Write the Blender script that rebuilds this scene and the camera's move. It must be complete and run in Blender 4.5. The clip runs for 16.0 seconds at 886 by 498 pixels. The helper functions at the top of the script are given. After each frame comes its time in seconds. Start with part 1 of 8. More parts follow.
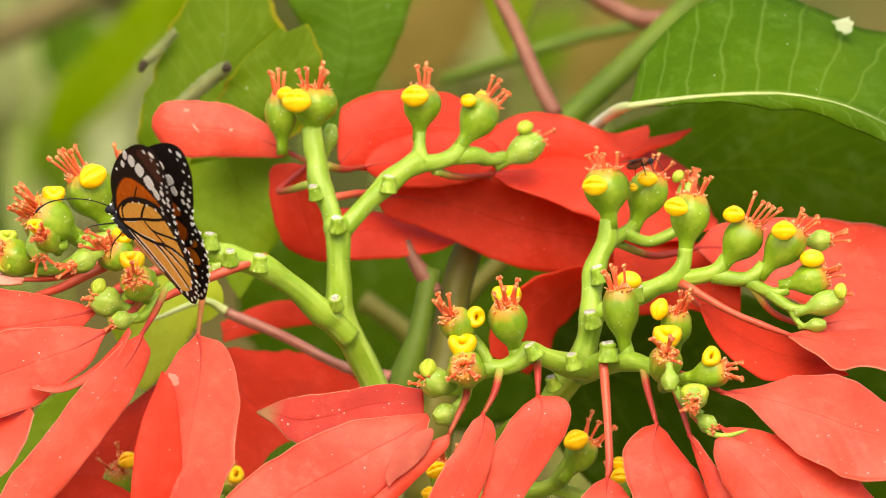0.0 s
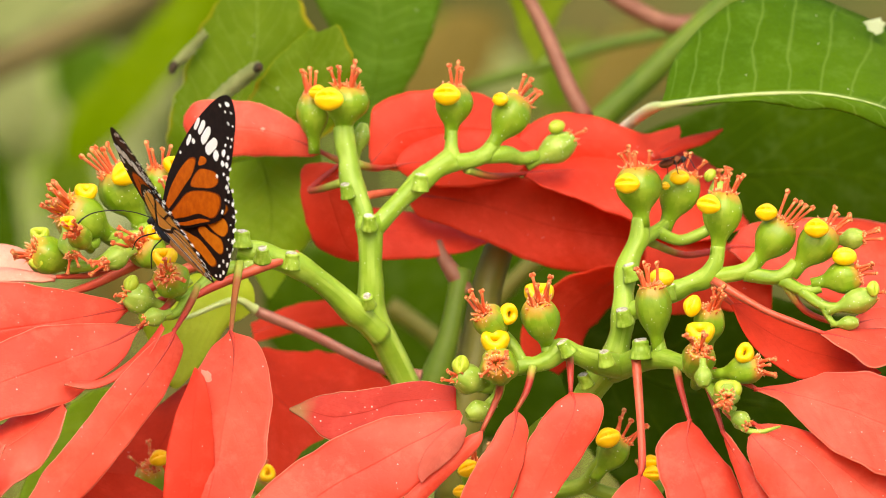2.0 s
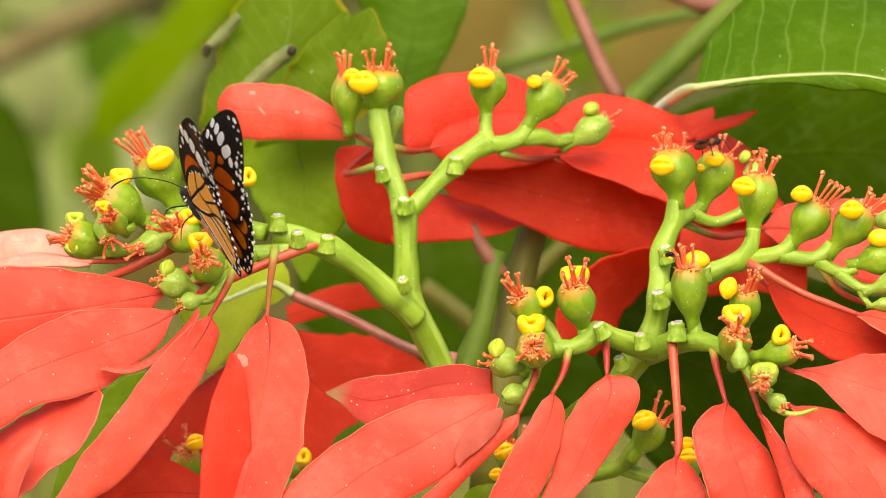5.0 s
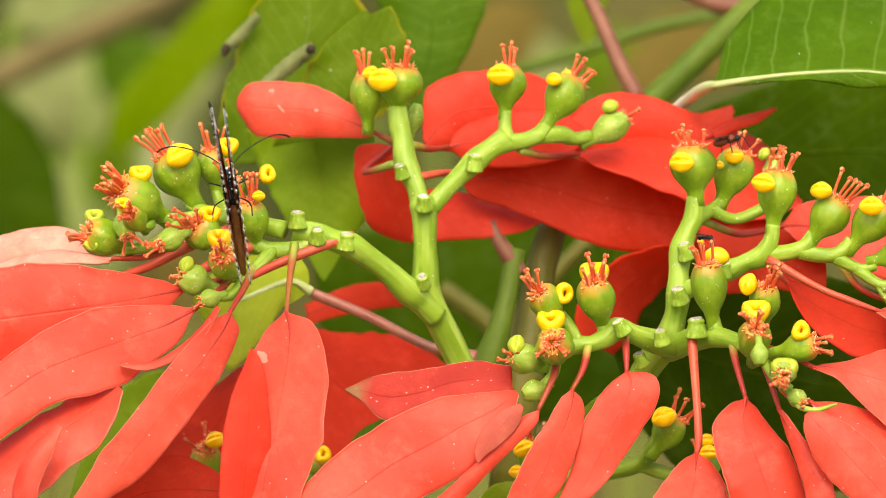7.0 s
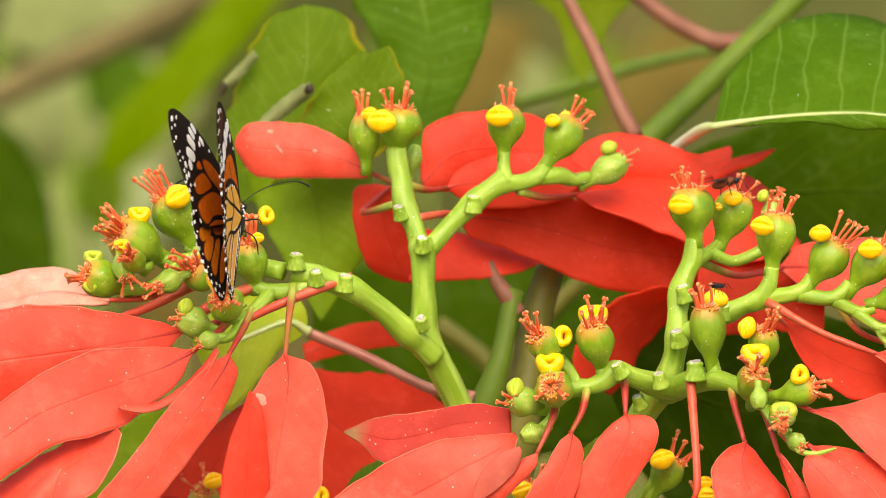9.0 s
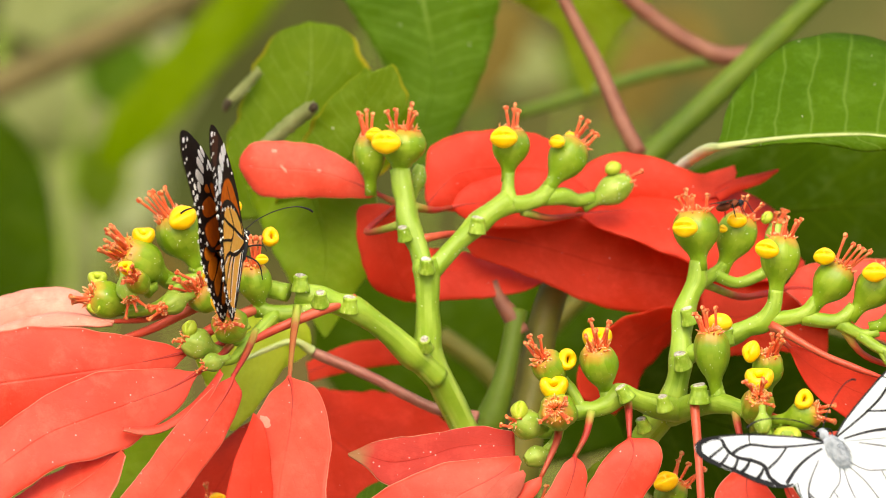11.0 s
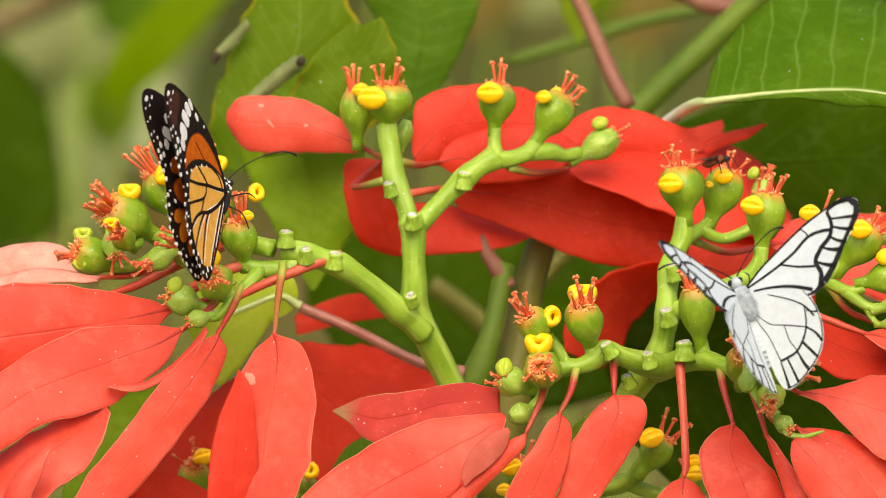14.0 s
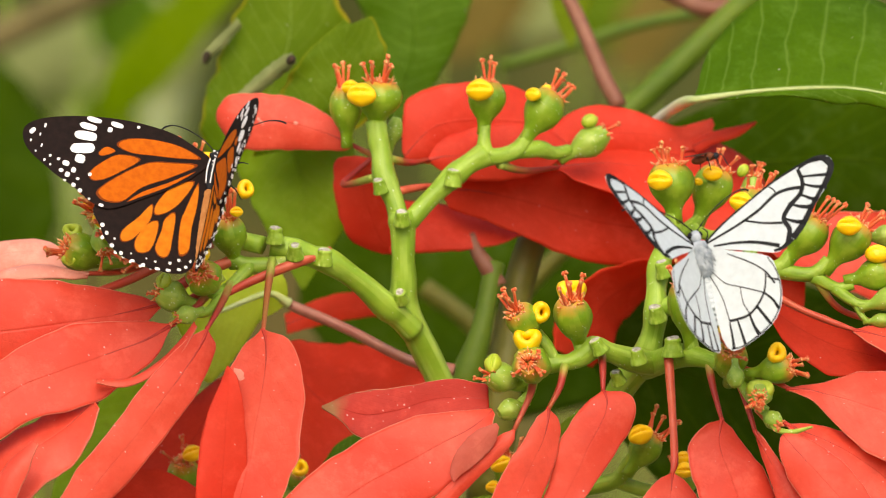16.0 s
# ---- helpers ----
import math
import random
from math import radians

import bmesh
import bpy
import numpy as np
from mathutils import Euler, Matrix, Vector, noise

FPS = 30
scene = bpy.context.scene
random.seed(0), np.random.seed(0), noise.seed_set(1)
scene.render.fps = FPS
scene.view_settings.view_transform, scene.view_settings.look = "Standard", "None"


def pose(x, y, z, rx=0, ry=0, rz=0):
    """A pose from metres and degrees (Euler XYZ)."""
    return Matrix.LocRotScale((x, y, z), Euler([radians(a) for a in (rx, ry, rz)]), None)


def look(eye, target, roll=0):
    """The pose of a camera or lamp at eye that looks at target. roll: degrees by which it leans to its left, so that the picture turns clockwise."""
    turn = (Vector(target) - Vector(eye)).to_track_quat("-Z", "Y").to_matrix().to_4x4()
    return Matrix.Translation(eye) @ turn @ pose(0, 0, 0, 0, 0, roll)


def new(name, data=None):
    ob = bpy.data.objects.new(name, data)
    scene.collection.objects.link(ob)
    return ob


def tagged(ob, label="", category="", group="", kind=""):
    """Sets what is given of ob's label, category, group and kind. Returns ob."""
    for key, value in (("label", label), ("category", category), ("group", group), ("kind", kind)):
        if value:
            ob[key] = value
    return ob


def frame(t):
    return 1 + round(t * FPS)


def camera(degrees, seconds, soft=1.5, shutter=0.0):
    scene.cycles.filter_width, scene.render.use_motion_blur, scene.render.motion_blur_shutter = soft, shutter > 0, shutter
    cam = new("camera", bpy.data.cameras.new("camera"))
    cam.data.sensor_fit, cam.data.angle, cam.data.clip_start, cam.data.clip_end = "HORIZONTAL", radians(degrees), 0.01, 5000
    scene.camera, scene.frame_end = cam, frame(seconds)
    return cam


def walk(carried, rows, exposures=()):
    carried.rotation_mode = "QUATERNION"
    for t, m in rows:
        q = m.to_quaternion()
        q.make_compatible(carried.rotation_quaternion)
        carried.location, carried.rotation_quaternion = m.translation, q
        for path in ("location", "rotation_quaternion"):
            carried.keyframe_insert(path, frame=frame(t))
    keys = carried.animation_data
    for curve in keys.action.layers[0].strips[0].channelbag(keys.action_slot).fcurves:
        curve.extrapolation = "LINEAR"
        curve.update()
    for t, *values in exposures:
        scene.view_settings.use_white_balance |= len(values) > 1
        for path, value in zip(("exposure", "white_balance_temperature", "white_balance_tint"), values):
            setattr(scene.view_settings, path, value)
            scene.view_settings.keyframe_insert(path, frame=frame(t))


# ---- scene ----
# a telephoto view, two metres from the flowers
cam = camera(6.732, 16.0, soft=0.72, shutter=0.5)
cam.data.dof.use_dof = True
cam.data.dof.focus_distance = 1.968
cam.data.dof.aperture_fstop = 14.5
PATH = [
    (0, look((0.0000, -2.0, -0.0000), (-0.00000, 0, 0.00000), 0.000)),
    (0.5, look((-0.0219, -2.0, 0.0044), (-0.00455, 0, -0.00044), 0.101)),
    (1, look((-0.0168, -2.0, -0.0034), (-0.00639, 0, 0.00101), 0.044)),
    (1.5, look((-0.0228, -2.0, -0.0011), (-0.00840, 0, 0.00165), 0.091)),
    (2, look((-0.0121, -2.0, -0.0204), (-0.00852, 0, -0.00049), 0.066)),
    (2.5, look((-0.0185, -2.0, 0.0015), (-0.00827, 0, -0.00092), -0.076)),
    (3, look((-0.0180, -2.0, -0.0082), (-0.00935, 0, -0.00272), -0.045)),
    (3.5, look((-0.0208, -2.0, -0.0027), (-0.01326, 0, -0.00357), -0.151)),
    (4, look((-0.0165, -2.0, -0.0110), (-0.01705, 0, -0.00422), -0.199)),
    (6.5, look((-0.0231, -2.0, -0.0187), (-0.01945, 0, -0.00578), -0.145)),
    (7, look((-0.0206, -2.0, -0.0261), (-0.02305, 0, -0.00572), -0.234)),
    (7.5, look((-0.0196, -2.0, -0.0018), (-0.02338, 0, -0.00086), -0.367)),
    (8, look((-0.0125, -2.0, -0.0168), (-0.02283, 0, 0.00151), -0.330)),
    (8.5, look((-0.0274, -2.0, 0.0017), (-0.02309, 0, 0.00330), -0.110)),
    (9, look((-0.0272, -2.0, -0.0108), (-0.02266, 0, 0.00533), -0.126)),
    (9.5, look((-0.0309, -2.0, -0.0001), (-0.02248, 0, 0.00868), 0.018)),
    (9.7, look((-0.0257, -2.0, -0.0060), (-0.02261, 0, 0.01031), 0.014)),
    (11.8, look((-0.0317, -2.0, 0.0216), (-0.02433, 0, 0.01132), 0.015)),
    (12, look((-0.0249, -2.0, 0.0168), (-0.02376, 0, 0.00796), 0.058)),
    (12.5, look((-0.0409, -2.0, 0.0509), (-0.02460, 0, 0.00449), 0.203)),
    (13, look((-0.0193, -2.0, 0.0264), (-0.02346, 0, 0.00267), 0.035)),
    (13.5, look((-0.0290, -2.0, 0.0369), (-0.02164, 0, 0.00117), 0.053)),
    (14, look((-0.0146, -2.0, 0.0302), (-0.02003, 0, -0.00074), 0.042)),
    (14.5, look((-0.0201, -2.0, 0.0356), (-0.02066, 0, -0.00252), 0.095)),
    (15, look((-0.0197, -2.0, 0.0292), (-0.02123, 0, -0.00259), 0.242)),
    (15.5, look((-0.0274, -2.0, 0.0291), (-0.02070, 0, -0.00052), 0.269)),
    (16, look((-0.0081, -2.0, 0.0149), (-0.01720, 0, -0.00158), 0.089)),
]
walk(cam, PATH, [(0, 0.74, 7600, 14), (9, 0.69, 7600, 14), (12, 0.65, 7600, 14), (14.5, 0.46, 7500, 14), (16, 0.36, 7500, 14)])

# ---- light: bright hazy daylight, high sun over the camera's shoulder
SUN_ELEVATION, SUN_AZIMUTH = 43.0, 181.0
world = bpy.data.worlds.new("sky")
scene.world = world
world.use_nodes = True
nt = world.node_tree
sky = nt.nodes.new("ShaderNodeTexSky")
sky.sky_type = "NISHITA"
sky.sun_disc = False
sky.sun_elevation = radians(SUN_ELEVATION)
sky.sun_rotation = radians(SUN_AZIMUTH)
sky.dust_density = 3.0
nt.links.new(sky.outputs["Color"], nt.nodes["Background"].inputs["Color"])
nt.nodes["Background"].inputs["Strength"].default_value = 0.208
sun = new("sun", bpy.data.lights.new("sun", "SUN"))
sun.data.energy, sun.data.angle, sun.data.color = 1.3, radians(50), (1.0, 0.95, 0.86)
_az, _el = radians(SUN_AZIMUTH), radians(SUN_ELEVATION)
sun.matrix_world = look((math.sin(_az) * math.cos(_el), math.cos(_az) * math.cos(_el), math.sin(_el)), (0, 0, 0))

# ---- materials


def material(name, roughness=0.5):
    m = bpy.data.materials.new(name)
    m.use_nodes = True
    b = m.node_tree.nodes["Principled BSDF"]
    b.inputs["Roughness"].default_value = roughness
    return m, m.node_tree, b


def ramp(t, fac, stops):
    r = t.nodes.new("ShaderNodeValToRGB")
    e = r.color_ramp.elements
    while len(e) < len(stops):
        e.new(0.5)
    for el, (p, c) in zip(e, stops):
        el.position, el.color = p, (*c, 1)
    t.links.new(fac, r.inputs["Fac"])
    return r.outputs["Color"]


def noise_of(t, scale, detail=4.0, coord="Object", rough=0.55):
    c = t.nodes.new("ShaderNodeTexCoord")
    n = t.nodes.new("ShaderNodeTexNoise")
    n.inputs["Scale"].default_value, n.inputs["Detail"].default_value = scale, detail
    n.inputs["Roughness"].default_value = rough
    t.links.new(c.outputs[coord], n.inputs["Vector"])
    return n.outputs["Fac"]


def mixed(t, fac, a, b, mode="MIX"):
    m = t.nodes.new("ShaderNodeMix")
    m.data_type, m.blend_type = "RGBA", mode
    for value, socket in ((fac, m.inputs["Factor"]), (a, m.inputs["A"]), (b, m.inputs["B"])):
        if isinstance(value, (int, float)):
            socket.default_value = value
        elif isinstance(value, tuple):
            socket.default_value = (*value, 1)
        else:
            t.links.new(value, socket)
    return m.outputs["Result"]


def calc(t, op, a, b=None, clamp=False):
    m = t.nodes.new("ShaderNodeMath")
    m.operation, m.use_clamp = op, clamp
    for i, v in enumerate((a, b)):
        if v is None:
            continue
        if isinstance(v, (int, float)):
            m.inputs[i].default_value = v
        else:
            t.links.new(v, m.inputs[i])
    return m.outputs["Value"]


def bumped(t, b, height, strength, distance=0.0004):
    n = t.nodes.new("ShaderNodeBump")
    n.inputs["Strength"].default_value, n.inputs["Distance"].default_value = strength, distance
    t.links.new(height, n.inputs["Height"])
    t.links.new(n.outputs["Normal"], b.inputs["Normal"])
    return n.outputs["Normal"]


def speckles(t, scale, size, amount):
    """Small dots: the dried drops of sap and dust."""
    c = t.nodes.new("ShaderNodeTexCoord")
    v = t.nodes.new("ShaderNodeTexVoronoi")
    v.inputs["Scale"].default_value = scale
    t.links.new(c.outputs["Object"], v.inputs["Vector"])
    sep = t.nodes.new("ShaderNodeSeparateColor")
    t.links.new(v.outputs["Color"], sep.inputs["Color"])
    near = calc(t, "LESS_THAN", v.outputs["Distance"], calc(t, "MULTIPLY", sep.outputs[1], size * 1.6))
    some = calc(t, "LESS_THAN", sep.outputs[0], amount)
    return calc(t, "MULTIPLY", near, some)


def vein_mask(t, count, slant, width):
    """Side veins of a blade from its UV: u along the midrib, v across it from 0 to 1."""
    c = t.nodes.new("ShaderNodeTexCoord")
    s = t.nodes.new("ShaderNodeSeparateXYZ")
    t.links.new(c.outputs["UV"], s.inputs["Vector"])
    side = calc(t, "ABSOLUTE", calc(t, "SUBTRACT", calc(t, "MULTIPLY", s.outputs["Y"], 2.0), 1.0))
    wob = noise_of(t, 3.0, 2.0, "UV")
    along = calc(t, "ADD", calc(t, "SUBTRACT", s.outputs["X"], calc(t, "MULTIPLY", side, slant)), calc(t, "MULTIPLY", wob, 0.09))
    saw = calc(t, "ABSOLUTE", calc(t, "SUBTRACT", calc(t, "FRACT", calc(t, "MULTIPLY", along, count)), 0.5))
    veins = calc(t, "SUBTRACT", 1.0, calc(t, "DIVIDE", saw, width, True), True)
    mid = calc(t, "SUBTRACT", 1.0, calc(t, "DIVIDE", side, 0.035, True), True)
    return veins, mid, side, s.outputs["X"]


def fine_net(t, scale):
    """The net of small veins between the side veins."""
    c = t.nodes.new("ShaderNodeTexCoord")
    v = t.nodes.new("ShaderNodeTexVoronoi")
    v.feature = "DISTANCE_TO_EDGE"
    v.inputs["Scale"].default_value = scale
    t.links.new(c.outputs["Object"], v.inputs["Vector"])
    return calc(t, "SUBTRACT", 1.0, calc(t, "DIVIDE", v.outputs["Distance"], 0.09, True), True)


def blade_material(name, dark, light, vein, rough, through_light, count=11, slant=0.35, vein_gain=0.35, edge=None, spots=0.15, blotch=None, hem=None, gloss=0.14, tip=None, bloom=0.0, net=0.0):
    m, t, b = material(name, rough)
    b.inputs["Sheen Weight"].default_value = bloom
    b.inputs["Sheen Roughness"].default_value = 0.45
    b.inputs["Specular IOR Level"].default_value = gloss
    veins, mid, side, along = vein_mask(t, count, slant, 0.06)
    big = noise_of(t, 28, 4)
    col = ramp(t, big, [(0.3, dark), (0.7, light)])
    fine = noise_of(t, 900, 5)
    cloud = noise_of(t, 130, 6, rough=0.7)
    col = mixed(t, calc(t, "MULTIPLY", calc(t, "SUBTRACT", cloud, 0.5), 2.6, True), col, tuple(min(1, c * 1.25 + 0.02) for c in light))
    col = mixed(t, calc(t, "MULTIPLY", calc(t, "SUBTRACT", 0.44, cloud), 2.2, True), col, tuple(c * 0.8 for c in dark))
    col = mixed(t, calc(t, "MULTIPLY", fine, 0.25), col, tuple(c * 0.75 for c in dark))
    col = mixed(t, calc(t, "MULTIPLY", veins, vein_gain), col, vein)
    col = mixed(t, calc(t, "MULTIPLY", mid, min(1, vein_gain * 2.2)), col, vein)
    mesh = None
    if net:
        mesh = fine_net(t, 330)
        col = mixed(t, calc(t, "MULTIPLY", mesh, net), col, vein)
    if edge:
        rim = calc(t, "MULTIPLY", calc(t, "SUBTRACT", calc(t, "ADD", side, calc(t, "MULTIPLY", noise_of(t, 60, 3), 0.35)), 1.1), 9.0, True)
        col = mixed(t, rim, col, edge)
    if hem:
        col = mixed(t, calc(t, "MULTIPLY", calc(t, "SUBTRACT", side, 0.97), 40.0, True), col, hem)
    if blotch:
        col = mixed(t, calc(t, "MULTIPLY", calc(t, "SUBTRACT", noise_of(t, 55, 3), 0.62), 7.0, True), col, blotch)
    if tip:
        col = mixed(t, calc(t, "MULTIPLY", calc(t, "SUBTRACT", calc(t, "ADD", along, calc(t, "MULTIPLY", noise_of(t, 90, 4), 0.35)), 0.98), 7.0, True), col, tip)
    if spots:
        col = mixed(t, calc(t, "MULTIPLY", speckles(t, 700, 0.11, spots * 0.8), 0.55), col, (0.85, 0.75, 0.68))
    t.links.new(col, b.inputs["Base Color"])
    height = calc(t, "ADD", calc(t, "ADD", calc(t, "MULTIPLY", veins, -0.8 * vein_gain), calc(t, "MULTIPLY", mid, -0.5)), calc(t, "MULTIPLY", noise_of(t, 350, 3), 0.5))
    if mesh:
        height = calc(t, "ADD", height, calc(t, "MULTIPLY", mesh, -0.06))
    normal = bumped(t, b, height, 0.34, 0.0007)
    tr = t.nodes.new("ShaderNodeBsdfTranslucent")
    t.links.new(col, tr.inputs["Color"])
    t.links.new(normal, tr.inputs["Normal"])
    mix = t.nodes.new("ShaderNodeMixShader")
    mix.inputs["Fac"].default_value = through_light
    t.links.new(b.outputs["BSDF"], mix.inputs[1])
    t.links.new(tr.outputs["BSDF"], mix.inputs[2])
    t.links.new(mix.outputs["Shader"], t.nodes["Material Output"].inputs["Surface"])
    return m


def flesh_material(name, stops, rough=0.45, spots=0.0, scale=160, sss=0.15, axis_stops=None, bump=0.2, streak=None, dots=1700):
    m, t, b = material(name, rough)
    col = ramp(t, noise_of(t, scale, 4), stops)
    if streak:
        c = t.nodes.new("ShaderNodeTexCoord")
        mp = t.nodes.new("ShaderNodeMapping")
        mp.inputs["Scale"].default_value = (2.2, 17.0, 1.0)
        n = t.nodes.new("ShaderNodeTexNoise")
        n.inputs["Scale"].default_value, n.inputs["Detail"].default_value = 1.0, 5.0
        t.links.new(c.outputs["UV"], mp.inputs["Vector"])
        t.links.new(mp.outputs["Vector"], n.inputs["Vector"])
        col = mixed(t, calc(t, "MULTIPLY", calc(t, "SUBTRACT", n.outputs["Fac"], 0.48), 5.0, True), col, streak)
    if axis_stops:
        c = t.nodes.new("ShaderNodeTexCoord")
        s = t.nodes.new("ShaderNodeSeparateXYZ")
        t.links.new(c.outputs["UV"], s.inputs["Vector"])
        k = t.nodes.new("ShaderNodeValToRGB")
        for el, (p, v) in zip(k.color_ramp.elements, ((axis_stops[0], 0), (axis_stops[1], 1))):
            el.position, el.color = p, (v, v, v, 1)
        t.links.new(calc(t, "ADD", s.outputs["X"], calc(t, "MULTIPLY", calc(t, "SUBTRACT", noise_of(t, 300, 2), 0.5), 0.25)), k.inputs["Fac"])
        col = mixed(t, k.outputs["Color"], col, axis_stops[2])
    if spots:
        col = mixed(t, calc(t, "MULTIPLY", speckles(t, dots, 0.2, spots), 0.85), col, (0.82, 0.85, 0.76))
    col = mixed(t, calc(t, "MULTIPLY", calc(t, "SUBTRACT", noise_of(t, 35, 2), 0.45), 1.6, True), col, tuple(min(1, c * 0.72) for c in stops[0][1]))
    t.links.new(col, b.inputs["Base Color"])
    b.inputs["Specular IOR Level"].default_value = 0.35
    b.inputs["Subsurface Weight"].default_value = sss
    b.inputs["Subsurface Radius"].default_value = (0.002, 0.002, 0.001)
    b.inputs["Subsurface Scale"].default_value = 0.5
    bumped(t, b, calc(t, "ADD", calc(t, "MULTIPLY", noise_of(t, 900, 4), 0.3), noise_of(t, 170, 3)), bump * 2, 0.0007)
    return m


RED = blade_material("red_bract", (0.78, 0.058, 0.027), (0.9, 0.138, 0.082), (0.55, 0.03, 0.018), 0.43, 0.4, 10, 0.4, 0.06, hem=(0.88, 0.3, 0.2), spots=0.26, gloss=0.32, bloom=0.04, net=0.02)
RED_SMOOTH = blade_material("smooth_red_bract", (0.78, 0.05, 0.022), (0.86, 0.085, 0.045), (0.6, 0.03, 0.018), 0.48, 0.42, 13, 0.4, 0.06, spots=0.08, gloss=0.2)
RED_DEEP = blade_material("deep_red_bract", (0.74, 0.055, 0.022), (0.84, 0.085, 0.04), (0.6, 0.035, 0.016), 0.5, 0.6, 13, 0.4, 0.22, spots=0.05, net=0.03)
RIB = flesh_material("dark_red_midrib", [(0.3, (0.4, 0.02, 0.012)), (0.7, (0.55, 0.04, 0.022))], 0.5, scale=200)
DRY_RED = blade_material("red_bract_with_brown_tip", (0.5, 0.03, 0.018), (0.62, 0.052, 0.032), (0.4, 0.018, 0.01), 0.46, 0.38, 13, 0.4, 0.35, edge=(0.33, 0.1, 0.05), spots=0.8, gloss=0.2, hem=(0.8, 0.4, 0.25), blotch=(0.6, 0.1, 0.05), tip=(0.36, 0.17, 0.07))
FADED = blade_material("faded_bract", (0.6, 0.11, 0.075), (0.7, 0.2, 0.14), (0.6, 0.1, 0.06), 0.5, 0.4, 12, 0.4, 0.2, blotch=(0.6, 0.3, 0.16))
PINK = blade_material("pale_pink_bract", (0.84, 0.29, 0.21), (0.89, 0.46, 0.36), (0.8, 0.2, 0.16), 0.45, 0.25, 12, 0.4, 0.25, blotch=(0.85, 0.2, 0.13))
LEAF = blade_material("green_leaf", (0.046, 0.12, 0.002), (0.08, 0.175, 0.004), (0.24, 0.38, 0.07), 0.5, 0.3, 11, 0.12, 0.3, spots=0.05, gloss=0.07, net=0.03)
LEAF_MID = blade_material("mid_green_leaf", (0.2, 0.35, 0.008), (0.29, 0.46, 0.02), (0.38, 0.5, 0.1), 0.5, 0.5, 10, 0.3, 0.18, spots=0.03, blotch=(0.15, 0.12, 0.012))
DAMAGE = blade_material("pale_leaf_damage", (0.3, 0.4, 0.15), (0.5, 0.58, 0.38), (0.5, 0.6, 0.4), 0.7, 0.2, 6, 0.3, 0.1, spots=0.0)
LEAF_OLIVE = blade_material("olive_leaf", (0.075, 0.15, 0.003), (0.135, 0.23, 0.009), (0.28, 0.4, 0.08), 0.5, 0.35, 10, 0.3, 0.2, edge=(0.36, 0.3, 0.012), spots=0.05, gloss=0.06)
LEAF_FAR = blade_material("far_green_leaf", (0.09, 0.16, 0.002), (0.14, 0.23, 0.005), (0.2, 0.3, 0.02), 0.6, 0.3, 10, 0.3, 0.1, spots=0.0, gloss=0.0)
LEAF_LIGHT = blade_material("light_leaf", (0.15, 0.24, 0.004), (0.23, 0.34, 0.01), (0.4, 0.5, 0.15), 0.45, 0.4, 10, 0.3, 0.2, spots=0.05, blotch=(0.2, 0.2, 0.02))
LEAF_YELLOW = blade_material("yellow_green_leaf", (0.5, 0.64, 0.03), (0.62, 0.72, 0.09), (0.52, 0.6, 0.2), 0.5, 0.6, 10, 0.3, 0.15, spots=0.03, blotch=(0.22, 0.22, 0.015))
# leaf green darkened to near black: the shade is in the colour
LEAF_SHADED = blade_material("shaded_leaf", (0.022, 0.052, 0.002), (0.042, 0.085, 0.003), (0.08, 0.13, 0.008), 0.75, 0.15, 10, 0.3, 0.3, spots=0.0, gloss=0.0)
STEM = flesh_material("green_stem", [(0.3, (0.17, 0.31, 0.018)), (0.7, (0.28, 0.43, 0.04))], 0.42, spots=0.08, scale=90, bump=0.2, streak=(0.38, 0.53, 0.09))
STEM_BROWN = flesh_material("reddish_stem", [(0.3, (0.17, 0.055, 0.03)), (0.7, (0.27, 0.12, 0.07))], 0.5, scale=120)
# two stem tones darkened: shade among the heads is part of the colour
STEM_SHADED = flesh_material("shaded_olive_brown_stem", [(0.3, (0.08, 0.09, 0.006)), (0.7, (0.17, 0.155, 0.018))], 0.55, scale=70)
STEM_GREEN = flesh_material("shade_dimmed_green_stem", [(0.3, (0.06, 0.12, 0.003)), (0.7, (0.11, 0.18, 0.008))], 0.6, scale=70)
PETIOLE = flesh_material("crimson_petiole", [(0.3, (0.46, 0.06, 0.028)), (0.65, (0.6, 0.13, 0.06))], 0.38, scale=260, axis_stops=(0.02, 0.7, (0.52, 0.065, 0.035)), streak=(0.64, 0.22, 0.12))
PETIOLE_GREEN = flesh_material("green_to_red_petiole", [(0.3, (0.28, 0.38, 0.05)), (0.7, (0.38, 0.46, 0.08))], 0.4, scale=120, axis_stops=(0.06, 0.34, (0.38, 0.035, 0.024)))
WHITE_RIB = flesh_material("cream_petiole", [(0.3, (0.8, 0.72, 0.56)), (0.7, (0.85, 0.8, 0.7))], 0.4, scale=120, axis_stops=(0.45, 0.9, (0.45, 0.55, 0.22)))
CUP = flesh_material("green_cup", [(0.3, (0.13, 0.26, 0.008)), (0.7, (0.23, 0.37, 0.02))], 0.36, spots=0.14, scale=200, axis_stops=(0.82, 1.15, (0.55, 0.25, 0.035)), streak=(0.32, 0.44, 0.045))
BUD = flesh_material("green_bud", [(0.3, (0.18, 0.32, 0.025)), (0.7, (0.3, 0.43, 0.06))], 0.38, spots=0.3, scale=200, streak=(0.4, 0.5, 0.1))
FRINGE = flesh_material("orange_fringe", [(0.3, (0.74, 0.13, 0.035)), (0.7, (0.82, 0.24, 0.07))], 0.5, scale=900, axis_stops=(0.5, 1.0, (0.85, 0.5, 0.26)))
GLAND = flesh_material("yellow_gland", [(0.3, (0.9, 0.5, 0.008)), (0.7, (0.95, 0.62, 0.02))], 0.3, scale=300, sss=0.2)
